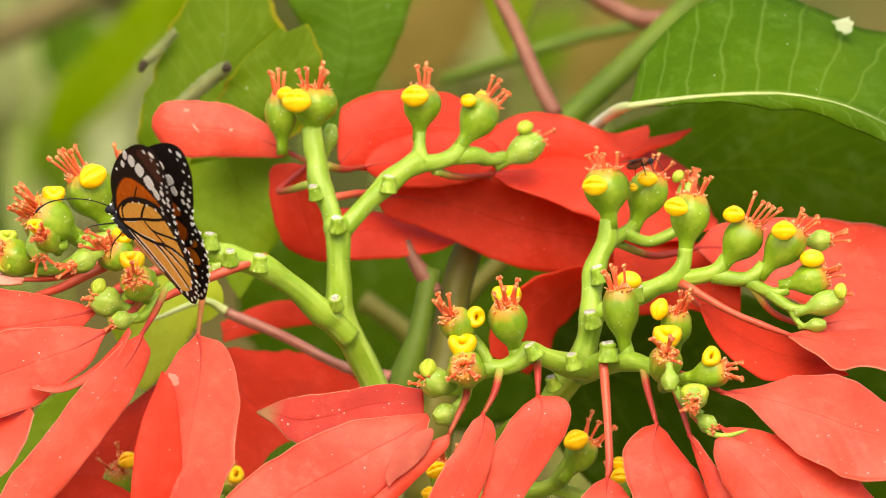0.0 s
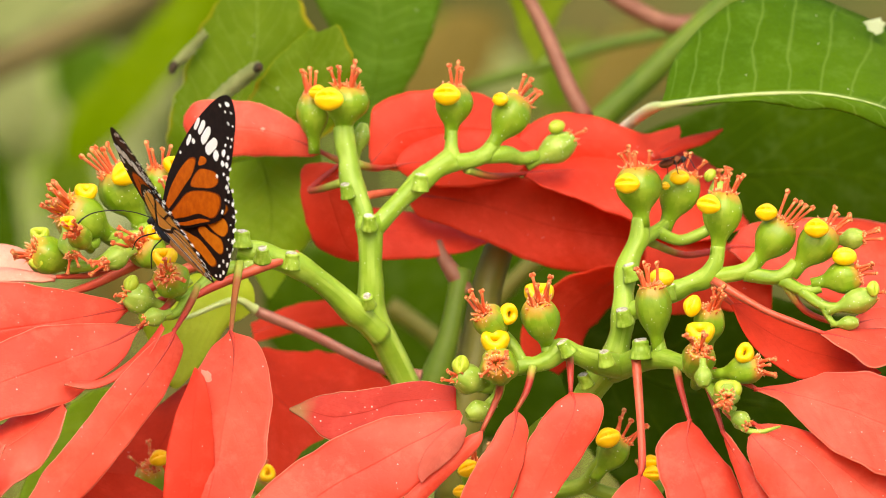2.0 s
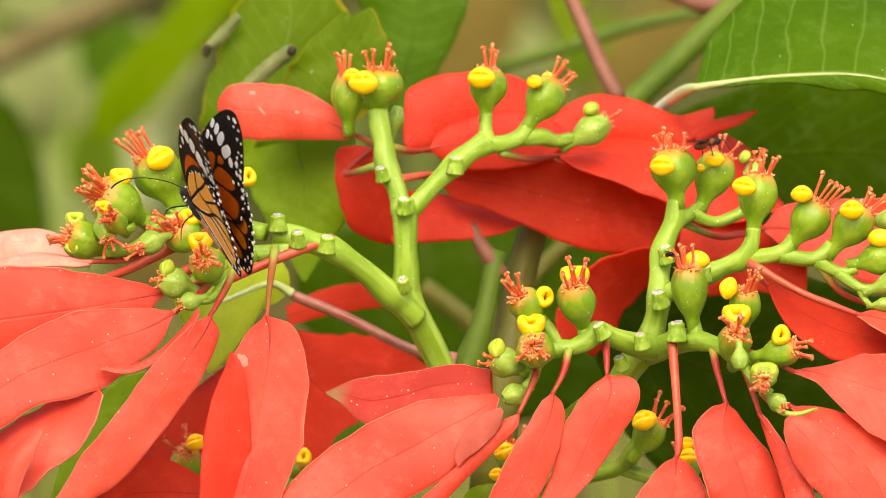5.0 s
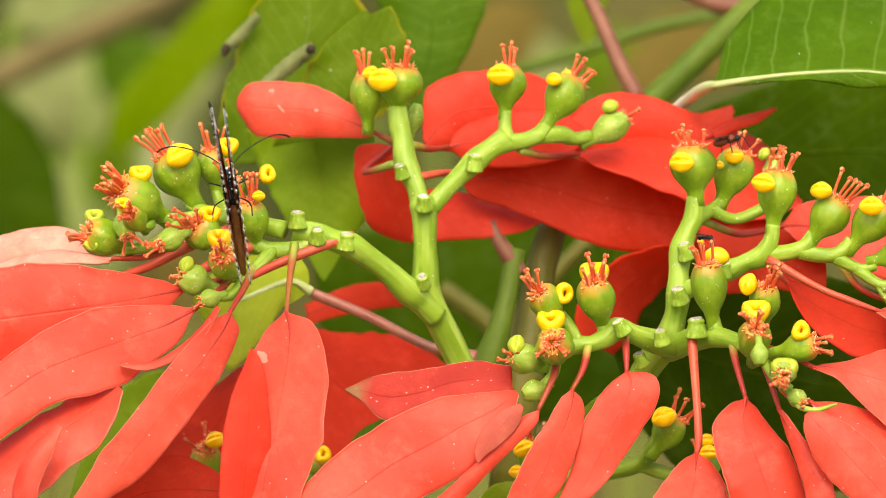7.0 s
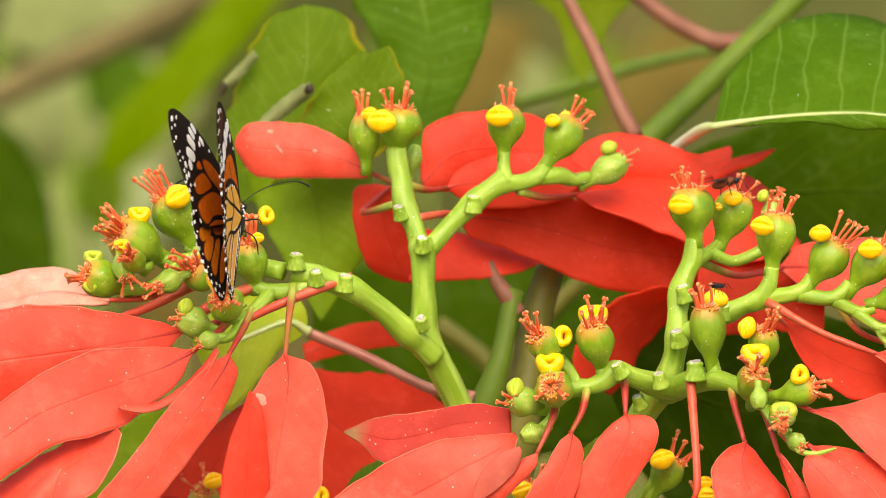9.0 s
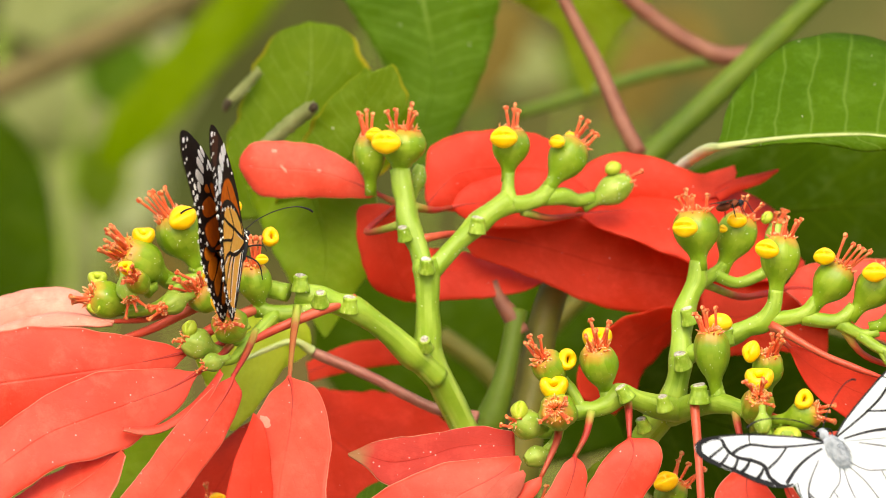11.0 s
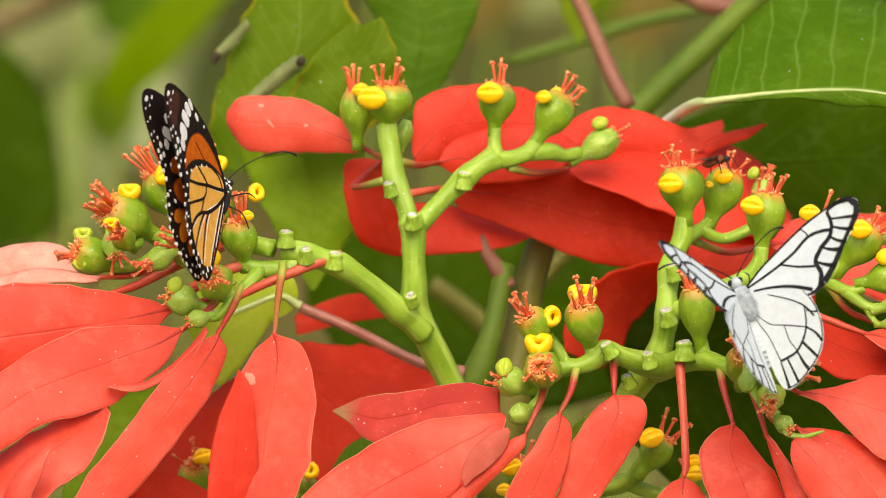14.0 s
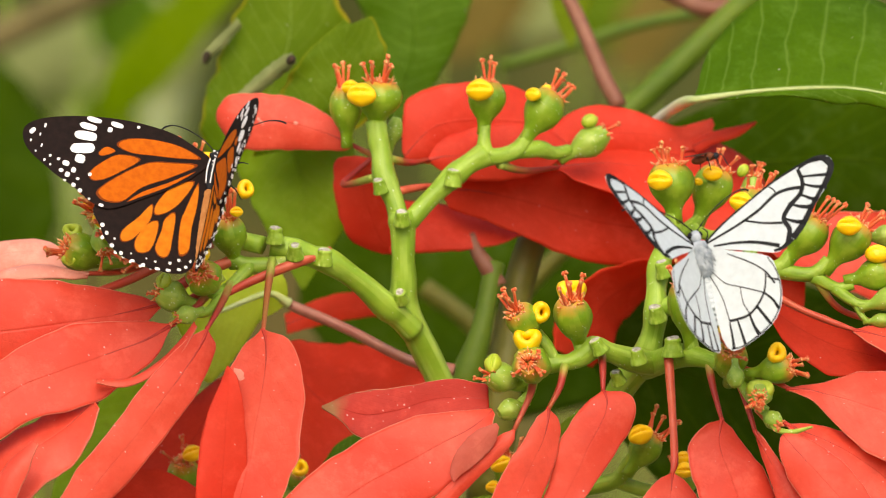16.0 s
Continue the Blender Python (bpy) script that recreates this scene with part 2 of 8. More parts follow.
GLAND_GREEN = flesh_material("yellow_green_gland", [(0.3, (0.3, 0.42, 0.03)), (0.7, (0.46, 0.54, 0.05))], 0.35, scale=300)
STAMEN = flesh_material("red_stamen", [(0.3, (0.72, 0.09, 0.025)), (0.7, (0.8, 0.15, 0.05))], 0.42, scale=900, axis_stops=(0.72, 1.0, (0.78, 0.36, 0.14)))
SCAR = flesh_material("white_leaf_scar", [(0.35, (0.22, 0.21, 0.14)), (0.65, (0.62, 0.61, 0.54))], 0.7, scale=900, bump=0.6)
PALE_RIB = flesh_material("pale_green_midrib", [(0.3, (0.36, 0.46, 0.15)), (0.7, (0.5, 0.57, 0.26))], 0.45, scale=150)
MAUVE = flesh_material("mauve_petiole", [(0.3, (0.28, 0.085, 0.065)), (0.7, (0.4, 0.17, 0.12))], 0.4, scale=160, streak=(0.52, 0.32, 0.23))
BARK = flesh_material("tan_branch", [(0.3, (0.085, 0.07, 0.018)), (0.7, (0.18, 0.148, 0.055))], 0.85, scale=30)
HOLE_AND_SPOT = flesh_material("dark_roll_hole_and_spot", [(0.3, (0.02, 0.015, 0.006)), (0.7, (0.07, 0.05, 0.02))], 0.8, scale=200)
TAN_LEAF = blade_material("tan_dry_leaf", (0.11, 0.085, 0.015), (0.2, 0.15, 0.035), (0.18, 0.13, 0.05), 0.8, 0.2, 9, 0.3, 0.2, spots=0.0, gloss=0.08)
PALE_LEAF = blade_material("pale_sage_leaf", (0.2, 0.25, 0.075), (0.32, 0.37, 0.15), (0.36, 0.4, 0.18), 0.8, 0.3, 9, 0.3, 0.2, spots=0.0, gloss=0.08)
DRY_LEAF = blade_material("curled_dry_leaf", (0.13, 0.17, 0.05), (0.26, 0.29, 0.12), (0.2, 0.2, 0.1), 0.8, 0.2, 8, 0.3, 0.2, spots=0.0, gloss=0.08)
DEAD = flesh_material("dry_grey_leaf", [(0.3, (0.2, 0.25, 0.1)), (0.7, (0.32, 0.37, 0.18))], 0.8, scale=100)


def wing_material(name, stops, rough=0.75, through_light=0.15):
    m, t, b = material(name, rough)
    b.inputs["Specular IOR Level"].default_value = 0.12
    col = ramp(t, noise_of(t, 500, 5), stops)
    t.links.new(col, b.inputs["Base Color"])
    bumped(t, b, noise_of(t, 2500, 3), 0.25, 0.0001)
    tr = t.nodes.new("ShaderNodeBsdfTranslucent")
    t.links.new(col, tr.inputs["Color"])
    mix = t.nodes.new("ShaderNodeMixShader")
    mix.inputs["Fac"].default_value = through_light
    t.links.new(b.outputs["BSDF"], mix.inputs[1])
    t.links.new(tr.outputs["BSDF"], mix.inputs[2])
    t.links.new(mix.outputs["Shader"], t.nodes["Material Output"].inputs["Surface"])
    return m


W_BLACK = wing_material("black_wing_scales", [(0.3, (0.008, 0.005, 0.004)), (0.7, (0.018, 0.009, 0.007))])
W_BROWN = wing_material("dark_brown_wing_scales", [(0.3, (0.05, 0.016, 0.01)), (0.7, (0.09, 0.03, 0.016))])
W_ORANGE = wing_material("orange_wing_scales", [(0.3, (0.44, 0.085, 0.003)), (0.7, (0.6, 0.135, 0.005))])
W_AMBER = wing_material("amber_wing_scales", [(0.3, (0.54, 0.14, 0.006)), (0.7, (0.66, 0.21, 0.012))])
W_SMOKE = wing_material("smoky_orange_wing_scales", [(0.3, (0.14, 0.026, 0.003)), (0.7, (0.26, 0.05, 0.004))])
W_LEMON = wing_material("lemon_wing_scales", [(0.3, (0.72, 0.68, 0.3)), (0.7, (0.78, 0.75, 0.42))], through_light=0.22)
W_VEIN = wing_material("charcoal_wing_scales", [(0.3, (0.012, 0.013, 0.014)), (0.7, (0.028, 0.03, 0.032))])
W_DEEP = wing_material("deep_orange_wing_scales", [(0.3, (0.62, 0.1, 0.004)), (0.7, (0.76, 0.175, 0.008))], through_light=0.25)
W_TAN = wing_material("tan_orange_wing_scales", [(0.3, (0.84, 0.38, 0.05)), (0.7, (0.9, 0.5, 0.11))], through_light=0.15)
W_SPOT = wing_material("white_wing_spots", [(0.3, (0.86, 0.86, 0.83)), (0.7, (0.92, 0.92, 0.9))], through_light=0.15)
W_WHITE = wing_material("greenish_white_wing_scales", [(0.3, (0.57, 0.65, 0.68)), (0.7, (0.65, 0.73, 0.76))], through_light=0.22)
W_BODY_GREY = wing_material("blue_grey_fur", [(0.3, (0.25, 0.3, 0.33)), (0.7, (0.5, 0.56, 0.6))], 0.8)
W_CLEAR = wing_material("smoky_insect_wing", [(0.3, (0.025, 0.018, 0.014)), (0.7, (0.05, 0.035, 0.025))], 0.4, 0.15)
W_RUST = wing_material("rusty_insect_body", [(0.3, (0.12, 0.03, 0.012)), (0.7, (0.22, 0.06, 0.025))], 0.5)
W_BODY = wing_material("black_body", [(0.3, (0.012, 0.012, 0.014)), (0.7, (0.03, 0.03, 0.034))], 0.45)
W_BODY_BROWN = wing_material("orange_brown_abdomen", [(0.3, (0.4, 0.14, 0.035)), (0.7, (0.52, 0.24, 0.08))], 0.6)


def ground_material():
    m, t, b = material("soil_and_litter", 0.9)
    t.links.new(ramp(t, noise_of(t, 6, 6), [(0.3, (0.05, 0.06, 0.02)), (0.55, (0.12, 0.12, 0.04)), (0.75, (0.22, 0.18, 0.09))]), b.inputs["Base Color"])
    return m


def thicket_material():
    m, t, b = material("far_thicket", 0.9)
    a = ramp(t, noise_of(t, 3.2, 3), [(0.3, (0.02, 0.034, 0.003)), (0.45, (0.05, 0.06, 0.006)), (0.6, (0.105, 0.08, 0.018)), (0.75, (0.036, 0.056, 0.005))])
    a = mixed(t, calc(t, "MULTIPLY", calc(t, "SUBTRACT", noise_of(t, 14, 3), 0.5), 3.0, True), a, (0.06, 0.1, 0.015))
    t.links.new(a, b.inputs["Base Color"])
    return m


GROUND, THICKET = ground_material(), thicket_material()

# ---- shape helpers
V = Vector
Y = V((0, 1, 0))
RNG = random.Random(7)


def thing(name, origin, label, category, group="", kind=""):
    ob = new(name)
    ob.empty_display_size = 0.01
    ob.location = origin
    return tagged(ob, label, category, group, kind)


def part(name, bm, mat, parent, label=""):
    """Links a bmesh, in world places, as one mesh object under a thing or a part."""
    root = parent
    while root.parent:
        root = root.parent
    bmesh.ops.translate(bm, verts=bm.verts, vec=-root.location)
    me = bpy.data.meshes.new(name)
    bm.normal_update()
    bm.to_mesh(me)
    bm.free()
    for p in me.polygons:
        p.use_smooth = True
    for m in mat if isinstance(mat, (list, tuple)) else (mat,):
        me.materials.append(m)
    ob = new(name, me)
    ob.parent = parent
    if label:
        tagged(ob, label)
    return ob


def spline(pts, per=6):
    """Catmull-Rom through points of any number of values."""
    pts = [np.array(p, float) for p in pts]
    q = [2 * pts[0] - pts[1]] + pts + [2 * pts[-1] - pts[-2]]
    out = []
    for i in range(1, len(q) - 2):
        for k in range(per):
            s = k / per
            a, b, c, d = q[i - 1], q[i], q[i + 1], q[i + 2]
            out.append(0.5 * (2 * b + (c - a) * s + (2 * a - 5 * b + 4 * c - d) * s * s + (3 * b - a - 3 * c + d) * s ** 3))
    return out + [pts[-1]]


def tube_into(bm, pts, radii, seg=10, per=5, rough=0.03, caps=True, ridge=0.0):
    """A tapered round stem along points, with its u along the length."""
    uv = bm.loops.layers.uv.verify()
    rows = spline([(*p, r) for p, r in zip(pts, radii)], per)
    rings, side = [], V((0.3, 0.2, 1))
    lump = [RNG.uniform(0, 6.28) for _ in range(3)]
    for i, row in enumerate(rows):
        c, r = V(row[:3]), max(row[3], 1e-5)
        t = (V(rows[min(i + 1, len(rows) - 1)][:3]) - V(rows[max(i - 1, 0)][:3])).normalized()
        side = (side - t * side.dot(t)).normalized()
        up = t.cross(side)
        rings.append([bm.verts.new(c + (side * math.cos(a) + up * math.sin(a)) * r * (1 + RNG.uniform(-rough, rough) * 0.5 + rough * (math.sin(2 * a + i * 0.55 + lump[0]) + math.sin(i * 0.9 + lump[1])) + ridge * math.cos(5 * a + lump[2] + 0.12 * i)))
                      for a in (2 * math.pi * k / seg for k in range(seg))])
    for i in range(len(rings) - 1):
        for k in range(seg):
            f = bm.faces.new((rings[i][k], rings[i][(k + 1) % seg], rings[i + 1][(k + 1) % seg], rings[i + 1][k]))
            for lp, uu in zip(f.loops, (i, i, i + 1, i + 1)):
                lp[uv].uv = (uu / (len(rings) - 1), k / seg)
    if caps:
        for ring, u in ((rings[0][::-1], 0.0), (rings[-1], 1.0)):
            f = bm.faces.new(ring)
            for lp in f.loops:
                lp[uv].uv = (u, 0.5)


def tube(name, pts, radii, mat, parent, label="", seg=10, per=5, rough=0.014):
    bm = bmesh.new()
    tube_into(bm, pts, radii, seg if mat is not STEM else max(seg, 20), per, rough, True, 0.03 if mat is STEM else 0.0)
    return part(name, bm, mat, parent, label)


def hash_name(spine):
    return int(abs(sum((i + 1) * c * 1e5 for i, c in enumerate(x for pnt in spine for x in pnt)))) % 99991


def frame_of(axis, hint=(0, -1, 0)):
    """A turn whose z runs along the axis and whose y leans to the hint."""
    z = V(axis).normalized()
    y = V(hint)
    y = (y - z * y.dot(z)).normalized()
    return Matrix((y.cross(z), y, z)).transposed().to_4x4()


# ---- stamens: a few shapes, shared by all cyathia
def stamen_mesh(seed):
    r = random.Random(seed)
    bm = bmesh.new()
    bend, turn = r.uniform(0.05, 0.25), r.uniform(0, 6.28)
    bx, by = math.cos(turn) * bend, math.sin(turn) * bend
    pts = [(0, 0, 0), (bx * 0.2, by * 0.2, 0.35), (bx * 0.6, by * 0.6, 0.7), (bx, by, 1.0)]
    tube_into(bm, pts, (0.085, 0.07, 0.066, 0.07), 7, 3, 0.06)
    for sgn in (-1, 1):
        base = V(pts[-1])
        tip = base + V((sgn * math.cos(turn) * 0.11, sgn * math.sin(turn) * 0.11, 0.07 + r.uniform(-0.04, 0.02)))
        tube_into(bm, (base - V((0, 0, 0.04)), (base + tip) / 2, tip), (0.06, 0.095, 0.07), 7, 2, 0.1)
    me = bpy.data.meshes.new("stamen")
    bm.to_mesh(me)
    bm.free()
    me.materials.append(STAMEN)
    for pl in me.polygons:
        pl.use_smooth = True
    return me


STAMENS = [stamen_mesh(i) for i in range(6)]


def gland(parent, place, size, kind="lip", facing=(0, -1, 0.25), roll=0, mat=None):
    """The lipped nectar gland: a plump oval mouth with a slit, or a funnel seen from its open side."""
    bm = bmesh.new()
    w, h, d = size / 2, size * 0.38, size * 0.34
    turn = Matrix.Translation(place) @ frame_of(facing, (0, 0, 1)) @ Matrix.Rotation(radians(roll), 4, "Z")
    if kind == "ring":
        big, small = 24, 10
        ring = []
        for i in range(big):
            a = 2 * math.pi * i / big
            rr = []
            for j in range(small):
                b = 2 * math.pi * j / small
                lip = 1 + 0.07 * math.sin(a + 0.7) + 0.04 * math.sin(3 * a)
                rx, ry = (0.62 + 0.36 * math.cos(b)) * lip, (0.55 + 0.46 * math.cos(b)) * lip
                rr.append(bm.verts.new((w * rx * math.cos(a), h * 1.12 * ry * math.sin(a), d * 0.9 * math.sin(b) + 0.2 * d * math.cos(2 * a))))
            ring.append(rr)
        for i in range(big):
            for j in range(small):
                bm.faces.new((ring[i][j], ring[(i + 1) % big][j], ring[(i + 1) % big][(j + 1) % small], ring[i][(j + 1) % small]))
        c = bm.verts.new((0, 0, -d * 0.9))
        for i in range(big):
            k = small // 2
            bm.faces.new((ring[i][k], ring[(i + 1) % big][k], c))
        mouth = None
    else:
        bmesh.ops.create_uvsphere(bm, u_segments=28, v_segments=18, radius=1)
        for v in bm.verts:
            x, y, z = v.co
            slit = math.exp(-((y - 0.10 * math.cos(2.2 * x)) / 0.11) ** 2) * max(0, 1 - x * x * 1.05)
            lip = 1 + 0.10 * math.exp(-((abs(y) - 0.33) / 0.2) ** 2)
            zz = z * lip - (0.55 * slit if z > 0 else 0)
            v.co = (x * w * (1 - 0.1 * y), y * h * (1 + 0.08 * math.cos(3 * x)), zz * d)
    bmesh.ops.transform(bm, matrix=turn, verts=bm.verts)
    bmesh.ops.recalc_face_normals(bm, faces=bm.faces)
    return part("nectar_gland", bm, mat or GLAND, parent)


CUP_PROFILE = ((-0.12, 0.37), (0.06, 0.36), (0.15, 0.39), (0.23, 0.48), (0.33, 0.68), (0.44, 0.86), (0.56, 0.97), (0.69, 0.99), (0.81, 0.92), (0.91, 0.78), (0.98, 0.63), (1.01, 0.52), (0.99, 0.4), (0.94, 0.24), (0.91, 0.05))


def cyathium(parent, base, top, width, glands=(), stamens=9, reach=0.0062, spread=0.55, bud=False, lean=(0, 0, 0)):
    """A cyathium: a ribbed cup with lipped glands at its rim and a tuft of stamens."""
    base, top = V(base), V(top)
    width *= 0.95
    axis = top - base
    bm = bmesh.new()
    uv = bm.loops.layers.uv.verify()
    turn = Matrix.Translation(base) @ frame_of(axis)
    length, seg = axis.length, 20
    ph = RNG.uniform(0, 6)
    skew = RNG.uniform(-0.06, 0.06)
    rings = []
    prof = CUP_PROFILE if not bud else tuple((h, r * (1 - 0.45 * max(0, h - 0.55))) for h, r in CUP_PROFILE)
    for h, r in prof:
        row = []
        for k in range(seg):
            a = 2 * math.pi * k / seg
            rib = 1 + 0.085 * (abs(math.cos(2.5 * a + ph)) * 1.6 - 1) * min(1, max(0, h - 0.12) * 2.2) + 0.015 * math.cos(9 * a + 2 * ph) + 0.02 * math.sin(2 * a + ph + 3 * h)
            row.append(bm.verts.new(turn @ V((math.cos(a) * r * rib * width / 2 + skew * width * h * h, math.sin(a) * r * rib * width / 2, h * length))))
        rings.append(row)
    for i in range(len(rings) - 1):
        for k in range(seg):
            f = bm.faces.new((rings[i][k], rings[i][(k + 1) % seg], rings[i + 1][(k + 1) % seg], rings[i + 1][k]))
            for lp, uu in zip(f.loops, (i, i, i + 1, i + 1)):
                lp[uv].uv = (prof[uu][0], k / seg)
    for row, u in ((rings[0][::-1], 0.0), (rings[-1], 1.0)):
        f = bm.faces.new(row)
        for lp in f.loops:
            lp[uv].uv = (u, 0.5)
    cup = part("cyathium", bm, BUD if bud else CUP, parent)
    root = parent
    while root.parent:
        root = root.parent
    for g in glands:
        gland(cup, *g)
    axis.normalize()
    if stamens:
        bm = bmesh.new()
        count = 34 if stamens > 4 else 12
        for k in range(count):
            a = 2 * math.pi * (k + RNG.uniform(-0.3, 0.3)) / count * 2
            d = turn.to_3x3() @ V((math.cos(a), math.sin(a), 0))
            outer = k < count // 2
            foot = top - axis * length * (0.06 if outer else 0.03) + d * width * (RNG.uniform(0.21, 0.3) if outer else RNG.uniform(0.04, 0.16))
            way = axis * RNG.uniform(0.25, 0.7) + d * (RNG.uniform(-0.3, 0.9) if outer else RNG.uniform(0.4, 1.1))
            end = foot + way.normalized() * width * RNG.uniform(0.14, 0.24)
            fat = 0.00031 * RNG.uniform(0.8, 1.2)
            tube_into(bm, (foot, (foot + end) / 2 + axis * 0.0002, end), (fat, fat * 0.85, fat * 0.35), 5, 2, 0.05)
        part("fringe", bm, FRINGE, cup, "orange-red fringe at the rim")
    for k in range(math.ceil(stamens * 0.5)):
        r = width * 0.24 * math.sqrt(RNG.random())
        a = RNG.uniform(0, 6.28)
        off = turn.to_3x3() @ V((math.cos(a) * r, math.sin(a) * r, 0))
        out = (axis + off / width * 1.9 * spread * RNG.uniform(0.5, 1.6) + V(lean)).normalized()
        size = reach * RNG.uniform(0.75, 1.2)
        fat = 0.0058 * RNG.uniform(0.95, 1.2)
        ob = new("stamen", STAMENS[RNG.randrange(6)])
        ob.parent = cup
        ob.matrix_basis = Matrix.Translation(top - axis * length * 0.06 + off - root.location) @ frame_of(out, (RNG.uniform(-1, 1), RNG.uniform(-1, 1), 0.3)) @ Matrix.Diagonal((fat, fat, size, 1))
    return cup


def scar(parent, place, axis, radius):
    """The stub of a fallen bract: a short green collar with a pale cut face."""
    a = V(axis).normalized()
    c = V(place) - a * radius * 0.6
    radius *= 0.9
    bm = bmesh.new()
    tube_into(bm, (c - a * radius * 2.4, c - a * radius * 1.5, c - a * radius * 0.75, c - a * radius * 0.2, c), (radius * 1.5, radius * 1.26, radius * 1.1, radius * 1.06, radius * 0.94), 20, 4, 0.02)
    stub = part("leaf_stub", bm, STEM, parent)
    bm = bmesh.new()
    lean = V((RNG.uniform(-0.3, 0.3), -0.15, RNG.uniform(-0.1, 0.1))) * radius * 0.2
    tube_into(bm, (c - a * radius * 0.2, c + a * radius * 0.03 + lean, c + a * radius * 0.09 + lean), (radius * 0.88, radius * 0.8, radius * 0.45), 14, 2, 0.12)
    part("scar_face", bm, SCAR, stub, "dry white cut face")


MM = 0.001
PX = 0.00015

# ---- the place: ground to the horizon, a far thicket behind
bm = bmesh.new()
bmesh.ops.create_grid(bm, x_segments=40, y_segments=40, size=60)
for v in bm.verts:
    v.co.z = -1.1 + 0.05 * noise.noise(v.co * 0.7)
ground = part("ground", bm, GROUND, thing("garden_ground", (0, 0, 0), "dark soil with dry leaf litter", "ground", kind="structure"))
bm = bmesh.new()
bmesh.ops.create_grid(bm, x_segments=60, y_segments=30, size=1)
for v in bm.verts:
    x, z = v.co.x * 4.0, v.co.y * 1.6
    v.co = (x, 2.6 + 0.12 * x * x * 0.3 + 0.25 * noise.noise(V((x * 2, z * 2, 0))), z + 0.45)
part("thicket", bm, THICKET, thing("backdrop", (0, 2.6, 0), "blurred olive and tan thicket far behind", "backdrop", kind="structure"))


def edged(parent, a, b, mat=None, bulge=0.06, valley=0.0, petiole=None, pet_mat=None, pr=0.0011, name="bract", label="", wave=0.028, nu=60, nv=10, thick=0.0004, rib=0.00024, rib_mat=None, notch=0.006, mid=0.5):
    """A bract between its two edges, both from base to tip: arched or folded along the midrib, with a wavy rim and real thickness."""
    mat = mat or RED
    bm = bmesh.new()
    uv = bm.loops.layers.uv.verify()

    def even(line):
        q = spline(line, 8)
        d = [0.0]
        for i in range(1, len(q)):
            d.append(d[-1] + float(np.linalg.norm(q[i] - q[i - 1])))
        d = np.array(d) / d[-1]
        q = np.array(q)
        return lambda s: V([float(np.interp(s, d, q[:, k])) for k in range(3)])

    fa, fb = even(a), even(b)
    r = random.Random(hash_name(a))
    ph = [r.uniform(0, 6.28) for _ in range(6)]
    rows, mids = [], []
    for i in range(nu + 1):
        s = i / nu
        pa, pb = fa(s), fb(s)
        w = (pa - pb).length
        t = ((fa(min(1, s + 0.03)) + fb(min(1, s + 0.03))) - (fa(max(0, s - 0.03)) + fb(max(0, s - 0.03)))).normalized()
        n = (pa - pb).cross(t)
        n = n.normalized() if n.length > 1e-12 else V((0, -1, 0))
        if n.y > 0:
            n = -n
        row = []
        for j in range(-nv, nv + 1):
            v = j / nv
            p = pa + (pb - pa) * ((1 + v) * mid if v < 0 else mid + v * (1 - mid))
            if petiole:
                c = pa + (pb - pa) * mid
                p = c + (p - c) * min(1.0, 0.12 + (s / 0.085) ** 0.8)
            rim = v * v
            up = bulge * w * (1 - rim) - valley * w * (1 - abs(v) ** 1.2)
            up += wave * w * rim * (math.sin(s * 11 + ph[0] + (1.7 if v > 0 else 0)) + 0.6 * math.sin(s * 23 + ph[1] + (0.9 if v > 0 else 0)))
            up += 0.006 * w * math.sin(s * 9 + v * 3 + ph[2]) + 0.002 * w * math.sin(s * 25 - v * 5 + ph[3])
            up += 0.010 * w * math.cos(2 * math.pi * (13 * (s - 0.4 * abs(v) * 0.5) + ph[5])) * abs(v) * (1 - rim) * min(1, 4 * s)
            up += 0.018 * w * math.sin(s * 5.2 + v * 2.1 + ph[4]) * (0.4 + abs(v))
            p += n * up
            p += (pb - pa) * (rim * v * notch * (math.sin(s * 37 + ph[4] + v) + 0.7 * math.sin(s * 61 + ph[5])))
            row.append((p, n))
        rows.append(row)
        mids.append(row[nv][0])
    m = 2 * nv
    top = [[bm.verts.new(p + n * thick / 2) for p, n in row] for row in rows]
    low = [[bm.verts.new(p - n * thick / 2) for p, n in row] for row in rows]
    for i in range(nu):
        for j in range(m):
            for g, flip in ((top, False), (low, True)):
                ids = [(i, j), (i + 1, j), (i + 1, j + 1), (i, j + 1)]
                if flip:
                    ids.reverse()
                f = bm.faces.new([g[x][y] for x, y in ids])
                for lp, (x, y) in zip(f.loops, ids):
                    lp[uv].uv = (x / nu, y / m)
    loop = [(i, 0) for i in range(nu + 1)] + [(nu, j) for j in range(1, m + 1)] + [(i, m) for i in range(nu - 1, -1, -1)] + [(0, j) for j in range(m - 1, 0, -1)]
    for (x, y), (z, q) in zip(loop, loop[1:] + loop[:1]):
        f = bm.faces.new((top[x][y], low[x][y], low[z][q], top[z][q]))
        for lp, (e, g) in zip(f.loops, ((x, y), (x, y), (z, q), (z, q))):
            lp[uv].uv = (e / nu, g / m)
    ob = part(name, bm, mat, parent, label)
    if rib:
        tube("midrib", mids[::4], [rib * (1.15 - 0.85 * i / (len(mids[::4]) - 1)) + (0.0004 * max(0.0, 1 - 6.0 * i / (len(mids[::4]) - 1)) if petiole else 0) for i in range(len(mids[::4]))], rib_mat or (RIB if mat in (RED, RED_DEEP, RED_SMOOTH, DRY_RED) else mat), ob, seg=6, per=4)
